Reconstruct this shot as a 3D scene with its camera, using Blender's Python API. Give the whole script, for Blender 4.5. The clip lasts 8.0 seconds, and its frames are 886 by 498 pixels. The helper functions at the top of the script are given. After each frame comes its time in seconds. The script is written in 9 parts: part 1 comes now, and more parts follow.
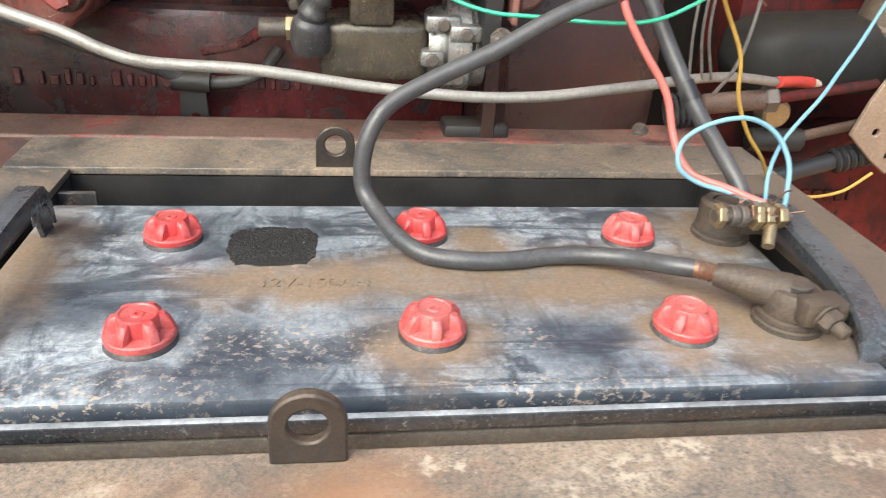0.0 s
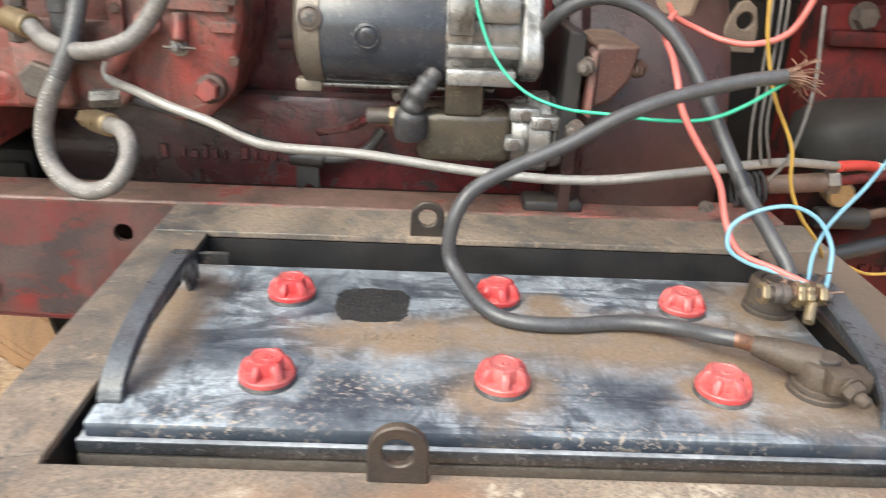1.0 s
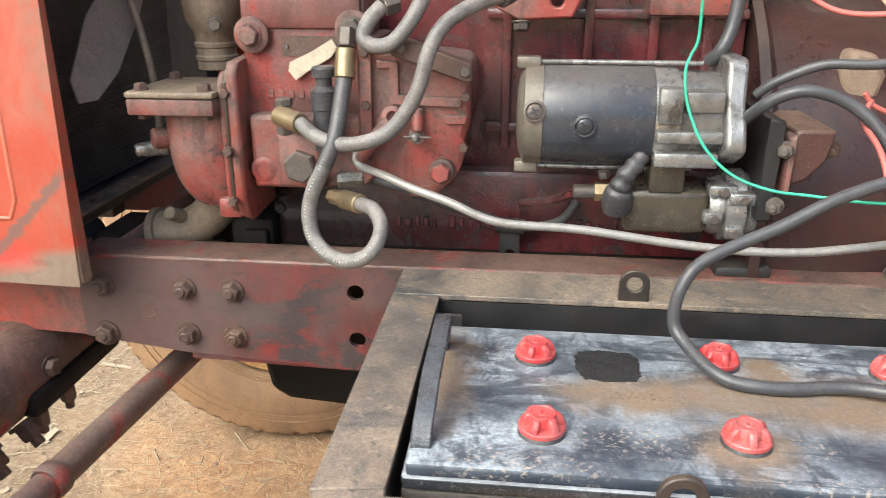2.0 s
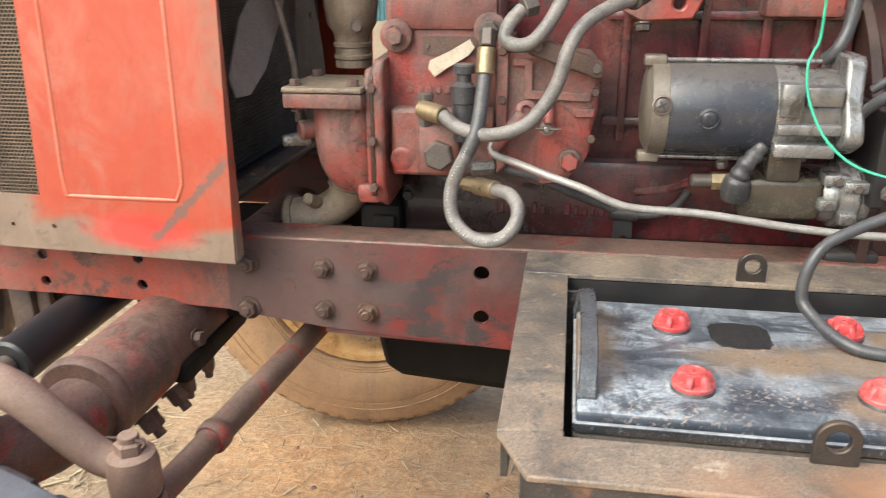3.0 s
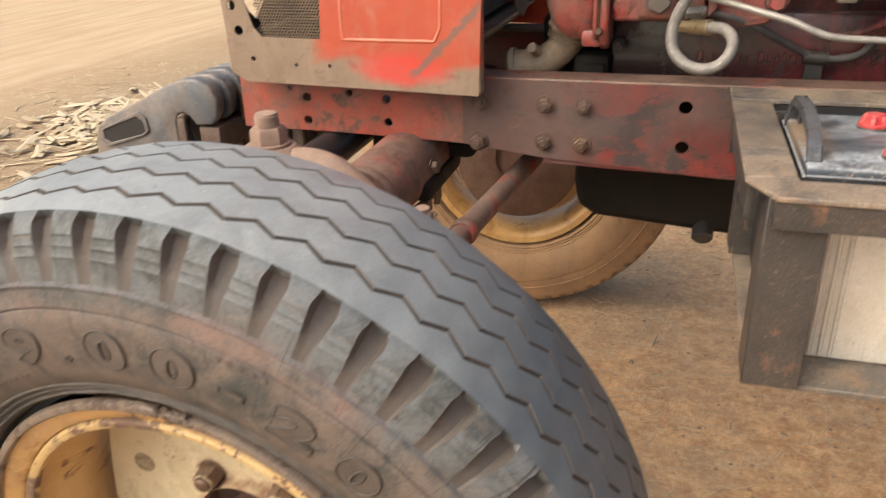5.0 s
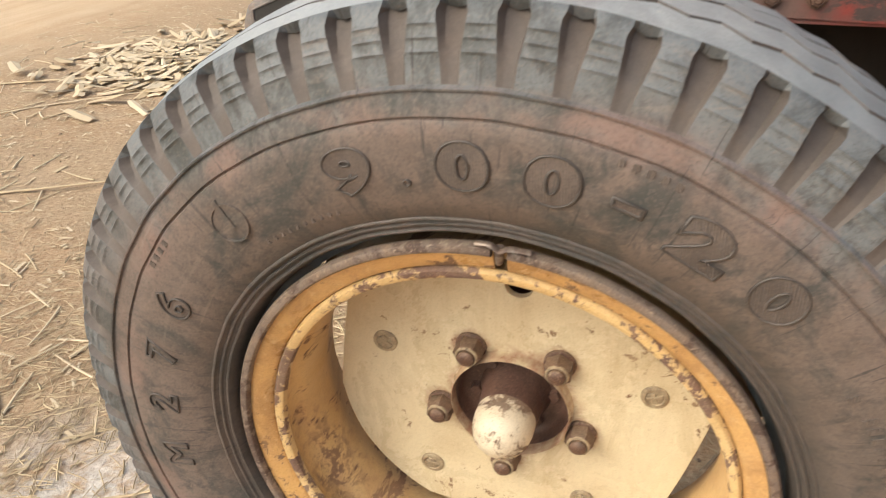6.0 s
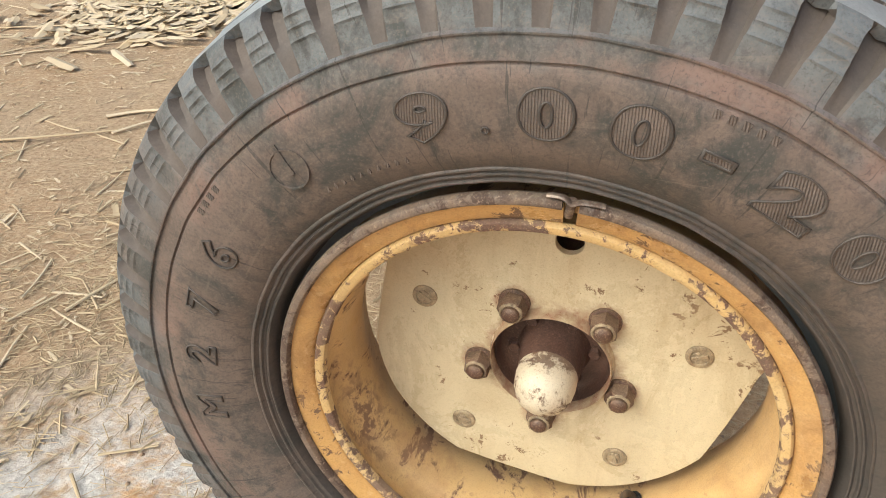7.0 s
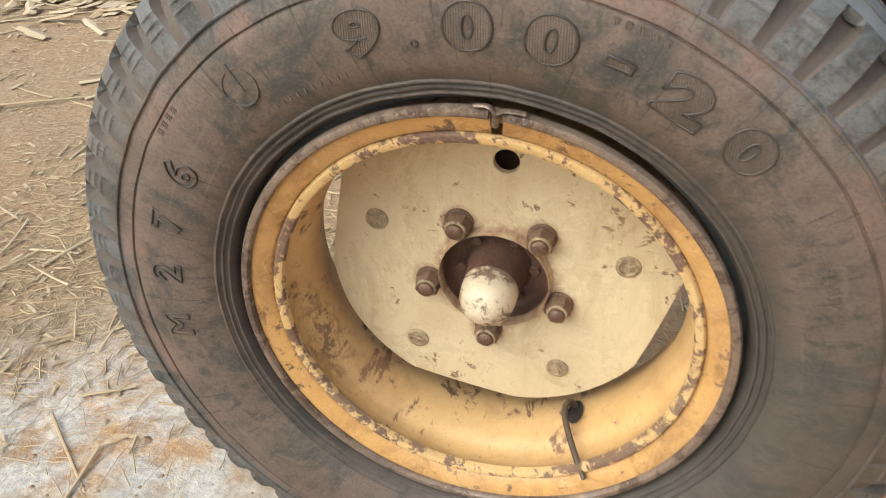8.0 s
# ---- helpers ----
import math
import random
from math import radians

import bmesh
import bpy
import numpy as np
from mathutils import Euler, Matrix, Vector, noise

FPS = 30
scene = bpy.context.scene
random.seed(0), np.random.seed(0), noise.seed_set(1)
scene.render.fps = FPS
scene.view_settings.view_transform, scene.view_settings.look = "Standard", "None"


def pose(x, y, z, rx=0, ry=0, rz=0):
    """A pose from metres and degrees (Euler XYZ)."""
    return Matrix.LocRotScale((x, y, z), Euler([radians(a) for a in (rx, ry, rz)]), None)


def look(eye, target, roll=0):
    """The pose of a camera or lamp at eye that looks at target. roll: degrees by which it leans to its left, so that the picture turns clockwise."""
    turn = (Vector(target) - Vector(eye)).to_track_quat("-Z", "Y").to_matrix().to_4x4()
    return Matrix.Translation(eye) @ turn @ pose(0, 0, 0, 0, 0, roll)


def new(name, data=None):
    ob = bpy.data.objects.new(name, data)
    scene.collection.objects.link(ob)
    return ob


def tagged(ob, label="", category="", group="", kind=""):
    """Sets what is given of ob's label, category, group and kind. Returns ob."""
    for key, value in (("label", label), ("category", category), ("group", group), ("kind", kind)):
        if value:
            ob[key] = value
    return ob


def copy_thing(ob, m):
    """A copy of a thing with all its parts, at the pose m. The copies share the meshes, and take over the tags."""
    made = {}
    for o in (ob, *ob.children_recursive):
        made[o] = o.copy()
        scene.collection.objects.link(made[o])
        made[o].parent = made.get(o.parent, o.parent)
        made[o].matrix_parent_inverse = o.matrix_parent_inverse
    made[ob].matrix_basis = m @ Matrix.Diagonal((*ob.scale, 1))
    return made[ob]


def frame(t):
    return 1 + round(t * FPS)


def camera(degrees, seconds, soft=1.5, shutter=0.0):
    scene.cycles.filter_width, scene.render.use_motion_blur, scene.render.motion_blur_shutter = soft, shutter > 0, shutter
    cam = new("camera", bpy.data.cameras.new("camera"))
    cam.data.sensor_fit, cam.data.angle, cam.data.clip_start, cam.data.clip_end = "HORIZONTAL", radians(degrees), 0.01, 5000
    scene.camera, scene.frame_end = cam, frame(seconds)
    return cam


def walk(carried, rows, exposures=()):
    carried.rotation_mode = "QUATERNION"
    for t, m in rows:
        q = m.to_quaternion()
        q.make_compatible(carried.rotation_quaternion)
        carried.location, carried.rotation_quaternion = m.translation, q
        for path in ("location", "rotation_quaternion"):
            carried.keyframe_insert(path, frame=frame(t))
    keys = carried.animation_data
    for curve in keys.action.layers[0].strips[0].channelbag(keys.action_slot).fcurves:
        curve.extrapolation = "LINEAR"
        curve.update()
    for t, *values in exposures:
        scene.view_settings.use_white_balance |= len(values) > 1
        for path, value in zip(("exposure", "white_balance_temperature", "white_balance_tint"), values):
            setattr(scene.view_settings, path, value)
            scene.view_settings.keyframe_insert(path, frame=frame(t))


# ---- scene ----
cam = camera(59.9, 8.0, soft=0.9, shutter=0.3)
PATH = [
    (0, (0.106, -0.464, 1.256), (0.376, 1.3, 0.354), 3.7),
    (0.5, (0.135, -0.503, 1.28), (0.377, 1.291, 0.429), 3.3),
    (1, (0.105, -0.54, 1.303), (0.145, 1.298, 0.515), 2.5),
    (1.5, (0.041, -0.588, 1.339), (-0.107, 1.263, 0.597), 1.1),
    (1.7, (0.019, -0.602, 1.355), (-0.164, 1.254, 0.632), 0.5),
    (2.8, (-0.097, -0.701, 1.371), (-0.365, 1.157, 0.68), -0.4),
    (3, (-0.112, -0.721, 1.368), (-0.421, 1.129, 0.674), -0.4),
    (3.5, (-0.157, -0.777, 1.353), (-0.6, 1.039, 0.642), -0.8),
    (4, (-0.176, -0.807, 1.343), (-0.662, 0.99, 0.611), -1.1),
    (4.2, (-0.182, -0.833, 1.34), (-0.663, 0.961, 0.598), -1.0),
    (5.3, (-0.318, -1.066, 1.256), (-0.88, 0.647, 0.389), -2.4),
    (5.5, (-0.403, -1.083, 1.222), (-0.965, 0.624, 0.343), -2.9),
    (6, (-0.577, -1.071, 1.144), (-1.098, 0.621, 0.213), -2.8),
    (6.5, (-0.646, -1.08, 1.12), (-1.115, 0.6, 0.142), -1.4),
    (7, (-0.663, -1.085, 1.128), (-1.104, 0.582, 0.114), -0.4),
    (7.2, (-0.662, -1.091, 1.124), (-1.097, 0.573, 0.103), -0.2),
    (7.5, (-0.652, -1.109, 1.113), (-1.069, 0.546, 0.07), -0.2),
    (8, (-0.597, -1.167, 1.105), (-0.99, 0.479, 0.04), -0.6),
]
walk(cam, [(t, look(eye, target, roll)) for t, eye, target, roll in PATH],
     exposures=[(0, 0.72, 5880, 1), (1.5, 0.70, 5780, 1), (3, 0.64, 5950, 2), (4, 0.44, 6400, 4), (5.5, 0.34, 6750, 7), (6.5, 0.28, 6300, 3), (8, 0.18, 6200, 2)])

# ---- world and sun: bright hazy daylight ----
SUN_UP, SUN_TURN = 44.0, 218.0
world = bpy.data.worlds.new("hazy_sky")
scene.world = world
world.use_nodes = True
wn = world.node_tree
sky = wn.nodes.new("ShaderNodeTexSky")
sky.sky_type = "NISHITA"
sky.sun_disc = False
sky.sun_elevation, sky.sun_rotation = radians(SUN_UP), radians(SUN_TURN)
sky.air_density, sky.dust_density, sky.ozone_density = 1.0, 7.0, 1.0
wn.links.new(sky.outputs[0], wn.nodes["Background"].inputs[0])
wn.nodes["Background"].inputs[1].default_value = 0.19
sun_lamp = bpy.data.lights.new("sun", "SUN")
sun_lamp.energy, sun_lamp.angle, sun_lamp.color = 1.1, radians(80), (1.0, 0.965, 0.91)
sun = new("sun", sun_lamp)
sd = Vector((math.sin(radians(SUN_TURN)) * math.cos(radians(SUN_UP)), math.cos(radians(SUN_TURN)) * math.cos(radians(SUN_UP)), math.sin(radians(SUN_UP))))
sun.matrix_world = look(sd * 20, (0, 0, 0))


# ---- mesh helpers ----
def add_box(bm, x0, x1, y0, y1, z0, z1, bevel=0.0, seg=1, m=None):
    made = bmesh.ops.create_cube(bm, size=1.0)["verts"]
    for v in made:
        v.co = Vector((x0 + (v.co.x + 0.5) * (x1 - x0), y0 + (v.co.y + 0.5) * (y1 - y0), z0 + (v.co.z + 0.5) * (z1 - z0)))
    if bevel > 0:
        edges = list({e for v in made for e in v.link_edges})
        out = bmesh.ops.bevel(bm, geom=edges, offset=bevel, segments=seg, affect="EDGES", profile=0.5)
        made = list({v for f in out["faces"] for v in f.verts} | {v for v in made if v.is_valid})
    if m is not None:
        for v in made:
            v.co = m @ v.co
    return bm


def basis(way):
    way = Vector(way).normalized()
    side = way.cross(Vector((0, 0, 1)) if abs(way.z) < 0.95 else Vector((1, 0, 0))).normalized()
    return side, side.cross(way).normalized(), way


def add_lathe(bm, origin, way, profile, seg=32, a0=0.0, a1=360.0, closed=False):
    """Turns (distance along, radius) pairs round an axis."""
    u, v, w = basis(way)
    origin = Vector(origin)
    full = abs(a1 - a0) >= 359.9
    n = seg if full else seg + 1
    rings = []
    for k in range(n):
        a = radians(a0 + (a1 - a0) * k / seg)
        d = u * math.cos(a) + v * math.sin(a)
        rings.append([bm.verts.new(origin + w * h + d * max(r, 0.0)) for h, r in profile])
    rows = len(profile)
    for k in range(seg if full else seg):
        p, q = rings[k], rings[(k + 1) % n]
        for j in range(rows if closed else rows - 1):
            bm.faces.new((p[j], q[j], q[(j + 1) % rows], p[(j + 1) % rows]))
    if closed and not full:
        bm.faces.new(rings[0])
        bm.faces.new(rings[-1][::-1])
    bmesh.ops.remove_doubles(bm, verts=[x for r in rings for x in r], dist=1e-6)
    return bm


def add_rod(bm, p0, p1, r0, r1=None, seg=20, bevel=0.0):
    """A closed round bar between two points."""
    p0, p1 = Vector(p0), Vector(p1)
    r1 = r0 if r1 is None else r1
    h = (p1 - p0).length
    b = min(bevel, h * 0.4)
    prof = [(0, 0), (0, r0 - b), (b, r0), (h - b, r1), (h, r1 - b), (h, 0)] if b > 0 else [(0, 0), (0, r0), (h, r1), (h, 0)]
    return add_lathe(bm, p0, p1 - p0, prof, seg)


def spline(points, per=8):
    """A smooth line through the points."""
    p = [Vector(q) for q in points]
    p = [2 * p[0] - p[1]] + p + [2 * p[-1] - p[-2]]
    out = []
    for i in range(1, len(p) - 2):
        for k in range(per):
            t = k / per
            out.append(0.5 * (2 * p[i] + (p[i + 1] - p[i - 1]) * t + (2 * p[i - 1] - 5 * p[i] + 4 * p[i + 1] - p[i + 2]) * t * t
                              + (3 * p[i] - p[i - 1] - 3 * p[i + 1] + p[i + 2]) * t ** 3))
    out.append(p[-2])
    return out


def add_tube(bm, line, r, seg=14, squash=1.0):
    """A round skin along a line; r is a number or a function of 0..1."""
    n = len(line)
    side = None
    rings = []
    for i, q in enumerate(line):
        way = (line[min(i + 1, n - 1)] - line[max(i - 1, 0)]).normalized()
        side = basis(way)[0] if side is None else (side - way * side.dot(way)).normalized()
        up = side.cross(way)
        rad = r(i / (n - 1)) if callable(r) else r
        rings.append([bm.verts.new(q + (side * math.cos(2 * math.pi * k / seg) + up * squash * math.sin(2 * math.pi * k / seg)) * rad) for k in range(seg)])
    for i in range(n - 1):
        for k in range(seg):
            bm.faces.new((rings[i][k], rings[i + 1][k], rings[i + 1][(k + 1) % seg], rings[i][(k + 1) % seg]))
    bm.faces.new(rings[0])
    bm.faces.new(rings[-1][::-1])
    return bm


def arc(cx, cy, r, a0, a1, n):
    return [(cx + r * math.cos(radians(a0 + (a1 - a0) * k / n)), cy + r * math.sin(radians(a0 + (a1 - a0) * k / n))) for k in range(n + 1)]


def add_plate(bm, outer, holes, thick, m):
    """A flat plate cut to an outline, with holes that go through; m lays its x, y, z into the place."""
    loops = [outer] + list(holes)
    for z, flip in ((0.0, 1), (thick, 0)):
        edges = []
        layer = []
        for loop in loops:
            vs = [bm.verts.new(m @ Vector((x, y, z))) for x, y in loop]
            layer.append(vs)
            edges += [bm.edges.new((vs[i], vs[(i + 1) % len(vs)])) for i in range(len(vs))]
        bmesh.ops.triangle_fill(bm, use_beauty=True, use_dissolve=False, edges=edges)
        if flip:
            low = layer
    for a, b in zip(low, layer):
        for i in range(len(a)):
            k = (i + 1) % len(a)
            bm.faces.new((a[i], a[k], b[k], b[i]))
    return bm


def add_hex(bm, origin, way, across, h, washer=0.0, stud=0.0, stud_len=0.0, turn=0.0):
    """A hexagon head or nut, with a washer under it and a stud end through it."""
    u, v, w = basis(way)
    o = Vector(origin)
    if washer > 0:
        add_rod(bm, o, o + w * h * 0.2, washer, seg=18)
    r = across / math.sqrt(3)
    rings = []
    for z, s in ((0, 1.0), (h * 0.85, 1.0), (h, 0.86)):
        rings.append([bm.verts.new(o + w * z + (u * math.cos(radians(60 * k + turn)) + v * math.sin(radians(60 * k + turn))) * r * s) for k in range(6)])
    for a, b in zip(rings, rings[1:]):
        for k in range(6):
            bm.faces.new((a[k], a[(k + 1) % 6], b[(k + 1) % 6], b[k]))
    bm.faces.new(rings[-1])
    if stud > 0:
        add_rod(bm, o + w * h * 0.9, o + w * (h + stud_len), stud, seg=12, bevel=0.0015)
    return bm


def fresh():
    return bmesh.new()


def finish(bm, name, material, smooth=38.0, bevel=0.0):
    bmesh.ops.recalc_face_normals(bm, faces=bm.faces)
    me = bpy.data.meshes.new(name)
    bm.to_mesh(me)
    bm.free()
    for mt in material if isinstance(material, (list, tuple)) else [material]:
        me.materials.append(mt)
    if smooth:
        for p in me.polygons:
            p.use_smooth = True
        me.set_sharp_from_angle(angle=radians(smooth))
    return me


def thing(name, at, label, category, group="", kind=""):
    """An empty at a thing's base, under which its parts stand."""
    ob = new(name)
    ob.empty_display_size = 0.02
    ob.location = at
    ob["home"] = tuple(at)
    return tagged(ob, label, category, group, kind)


def home(ob):
    """Where an object stands in the place."""
    at = Vector((0, 0, 0))
    while ob is not None:
        at += Vector(ob.location)
        ob = ob.parent
    return at


def part(name, bm, material, parent, label="", smooth=38.0, bevel=0.0, at=None):
    """One mesh object, built in the place's own coordinates, under a thing or a part."""
    me = finish(bm, name, material, smooth)
    base = home(parent) if parent is not None else Vector((0, 0, 0))
    spot = Vector(at) if at is not None else base
    me.transform(Matrix.Translation(-spot))
    ob = new(name, me)
    ob.parent = parent
    ob.location = spot - base
    if bevel > 0:
        mod = ob.modifiers.new("worn_edge", "BEVEL")
        mod.width, mod.segments, mod.limit_method, mod.angle_limit = bevel, 2, "ANGLE", radians(40)
        mod.harden_normals = False
    return tagged(ob, label)


def solo(name, bm, material, label, category, group="", kind="", smooth=38.0, bevel=0.0, at=(0, 0, 0)):
    """A thing that is one mesh."""
    ob = part(name, bm, material, None, label, smooth, bevel, at)
    return tagged(ob, label, category, group, kind)




def side_plane(y):
    """Lays a drawing of x and height upright at a depth y, its thickness towards the camera's side."""
    return Matrix(((1, 0, 0, 0), (0, 0, -1, y), (0, 1, 0, 0), (0, 0, 0, 1)))


def glyph_mesh(ch, size, depth, bold=0.0, line=0.0):
    """The flat body of one character of the built-in font, centred; with line, a bead along its outline instead."""
    cu = bpy.data.curves.new("glyph", "FONT")
    cu.body, cu.size, cu.extrude, cu.offset = ch, size, depth, bold
    cu.align_x, cu.align_y = "CENTER", "CENTER"
    cu.resolution_u = 8
    if line > 0:
        cu.extrude, cu.fill_mode, cu.bevel_depth, cu.bevel_resolution = 0.0, "NONE", line, 1
    ob = bpy.data.objects.new("glyph", cu)
    scene.collection.objects.link(ob)
    bpy.context.view_layer.update()
    me = bpy.data.meshes.new_from_object(ob.evaluated_get(bpy.context.evaluated_depsgraph_get()))
    bpy.data.objects.remove(ob)
    bpy.data.curves.remove(cu)
    return me


# ---- materials ----
def node_kit(name):
    mt = bpy.data.materials.new(name)
    mt.use_nodes = True
    nt = mt.node_tree
    return mt, nt, nt.nodes["Principled BSDF"]


def noise_of(nt, scale, detail=6.0, rough=0.6, stretch=(1, 1, 1), seed=0.0, warp=0.0, spin=0.0):
    pos = nt.nodes.new("ShaderNodeNewGeometry")
    mp = nt.nodes.new("ShaderNodeMapping")
    mp.inputs["Scale"].default_value = stretch
    mp.inputs["Location"].default_value = (seed, seed * 1.7, seed * 0.6)
    mp.inputs["Rotation"].default_value = (0, 0, radians(spin))
    nt.links.new(pos.outputs["Position"], mp.inputs["Vector"])
    nz = nt.nodes.new("ShaderNodeTexNoise")
    nz.inputs["Scale"].default_value, nz.inputs["Detail"].default_value, nz.inputs["Roughness"].default_value = scale, detail, rough
    nz.inputs["Distortion"].default_value = warp
    nt.links.new(mp.outputs[0], nz.inputs["Vector"])
    return nz.outputs["Fac"]


def ramp_of(nt, fac, lo, hi, a=0.0, b=1.0):
    r = nt.nodes.new("ShaderNodeMapRange")
    r.inputs["From Min"].default_value, r.inputs["From Max"].default_value = lo, hi
    r.inputs["To Min"].default_value, r.inputs["To Max"].default_value = a, b
    nt.links.new(fac, r.inputs["Value"])
    return r.outputs[0]


def math_of(nt, op, a, b):
    m = nt.nodes.new("ShaderNodeMath")
    m.operation = op
    m.use_clamp = True
    for sock, val in zip(m.inputs, (a, b)):
        if isinstance(val, (int, float)):
            sock.default_value = val
        else:
            nt.links.new(val, sock)
    return m.outputs[0]


def mix_of(nt, fac, a, b):
    m = nt.nodes.new("ShaderNodeMix")
    m.data_type = "RGBA"
    for sock, val in ((m.inputs["Factor"], fac), (m.inputs["A"], a), (m.inputs["B"], b)):
        if isinstance(val, (int, float)):
            sock.default_value = val
        elif isinstance(val, tuple):
            sock.default_value = (*val, 1.0)
        else:
            nt.links.new(val, sock)
    return m.outputs["Result"]


def facing_up(nt, lo=0.2, hi=0.95):
    """Where dust can settle: surfaces that face the sky."""
    g = nt.nodes.new("ShaderNodeNewGeometry")
    s = nt.nodes.new("ShaderNodeSeparateXYZ")
    nt.links.new(g.outputs["Normal"], s.inputs[0])
    return ramp_of(nt, s.outputs["Z"], lo, hi)


def worn(name, base, tone, dust=(0.30, 0.215, 0.15), dust_amt=0.35, chip=None, chip_at=0.62, rough=0.5, metal=0.0, scale=18.0, bump=0.25,
         settle=0.5, grain=260.0, seed=0.0, coat=0.0, chip_scale=30.0, chip_rough=0.8, stretch=(1, 1, 1), chip_soft=0.03, dust_lo=0.4, dust_hi=0.75,
         grime=0.45, grime_col=(0.045, 0.034, 0.029), speck=0.35, drip=0.25, salt=0.35):
    """Paint, metal, rubber or plastic with two tones, chips or rust, greasy grime, drips, specks, and dust in patches and on what faces up."""
    mt, nt, bsdf = node_kit(name)
    big = noise_of(nt, scale * 0.35, 5, 0.6, stretch, seed)
    mid = noise_of(nt, scale, 9, 0.68, stretch, seed + 3, 0.3)
    fine = noise_of(nt, grain, 4, 0.7, (1, 1, 1), seed + 7)
    col = mix_of(nt, ramp_of(nt, mid, 0.34, 0.66), base, tone)
    ro = ramp_of(nt, mid, 0.3, 0.7, rough * 0.75, min(rough * 1.25, 1.0))
    metal_f = metal
    if chip:
        spots = noise_of(nt, chip_scale, 9, 0.7, stretch, seed + 11, 0.4)
        both = math_of(nt, "MULTIPLY", spots, ramp_of(nt, big, 0.25, 0.75, 0.75, 1.2))
        cf = ramp_of(nt, both, chip_at - chip_soft, chip_at + chip_soft)
        rust = mix_of(nt, ramp_of(nt, fine, 0.35, 0.65), chip, tuple(c * 0.55 for c in chip))
        col = mix_of(nt, cf, col, rust)
        ro = math_of(nt, "MAXIMUM", ro, math_of(nt, "MULTIPLY", cf, chip_rough))
        metal_f = math_of(nt, "MULTIPLY", math_of(nt, "SUBTRACT", 1.0, cf), metal)
    patch = ramp_of(nt, noise_of(nt, scale * 0.5, 9, 0.72, (1, 1, 1), seed + 19, 0.4), dust_lo, dust_hi)
    sett = math_of(nt, "MULTIPLY", facing_up(nt), settle)
    df = math_of(nt, "ADD", math_of(nt, "MULTIPLY", patch, dust_amt), math_of(nt, "MULTIPLY", sett, ramp_of(nt, mid, 0.25, 0.6, 0.5, 1.0)))
    df = math_of(nt, "MULTIPLY", df, ramp_of(nt, noise_of(nt, scale * 5, 5, 0.7, (1, 1, 1), seed + 23), 0.28, 0.56, 0.55, 1.0))
    dcol = mix_of(nt, ramp_of(nt, fine, 0.3, 0.7), tuple(c * 0.75 for c in dust), tuple(min(c * 1.2, 1) for c in dust))
    col = mix_of(nt, df, col, dcol)
    gf = df
    if grime > 0:
        oil = ramp_of(nt, noise_of(nt, scale * 1.2, 10, 0.74, (1, 1, 0.7), seed + 29, 0.7), 0.47, 0.66)
        run = ramp_of(nt, noise_of(nt, scale * 2.4, 6, 0.66, (1, 1, 0.16), seed + 31, 0.2), 0.52, 0.70)
        gf = math_of(nt, "ADD", math_of(nt, "MULTIPLY", oil, grime), math_of(nt, "MULTIPLY", run, drip))
        col = mix_of(nt, gf, col, grime_col)
        ro = math_of(nt, "SUBTRACT", ro, math_of(nt, "MULTIPLY", oil, grime * 0.15))
    if speck > 0:
        sp = math_of(nt, "MULTIPLY", ramp_of(nt, noise_of(nt, scale * 8, 4, 0.7, (1, 1, 1), seed + 37), 0.60, 0.70), speck)
        col = mix_of(nt, sp, col, tuple(min(c * 1.25, 1) for c in dust))
        dk = math_of(nt, "MULTIPLY", ramp_of(nt, noise_of(nt, scale * 6, 5, 0.7, (1, 1, 1), seed + 43), 0.61, 0.69), speck)
        col = mix_of(nt, dk, col, grime_col)
    if salt > 0:
        gritty = noise_of(nt, grain * 1.9, 3, 0.75, (1, 1, 1), seed + 53)
        col = mix_of(nt, ramp_of(nt, gritty, 0.50, 0.34, 0.0, salt), col, tuple(0.5 * (a + b) * 0.45 for a, b in zip(base, grime_col)))
        col = mix_of(nt, ramp_of(nt, gritty, 0.54, 0.72, 0.0, salt), col, tuple(min(c * 1.15, 1) for c in dust))
    nt.links.new(col, bsdf.inputs["Base Color"])
    nt.links.new(math_of(nt, "MAXIMUM", ro, math_of(nt, "MULTIPLY", df, 0.92)), bsdf.inputs["Roughness"])
    if metal > 0:
        nt.links.new(math_of(nt, "MULTIPLY", metal_f, math_of(nt, "SUBTRACT", 1.0, math_of(nt, "MAXIMUM", df, gf))), bsdf.inputs["Metallic"])
    bsdf.inputs["Coat Weight"].default_value = coat
    cast = noise_of(nt, scale * 4.5, 5, 0.65, (1, 1, 1), seed + 47)
    hgt = math_of(nt, "ADD", math_of(nt, "MULTIPLY", fine, 0.3), math_of(nt, "ADD", math_of(nt, "MULTIPLY", mid, 0.35), math_of(nt, "MULTIPLY", cast, 0.35)))
    bp = nt.nodes.new("ShaderNodeBump")
    bp.inputs["Strength"].default_value, bp.inputs["Distance"].default_value = bump, 0.005
    nt.links.new(hgt, bp.inputs["Height"])
    nt.links.new(bp.outputs[0], bsdf.inputs["Normal"])
    return mt


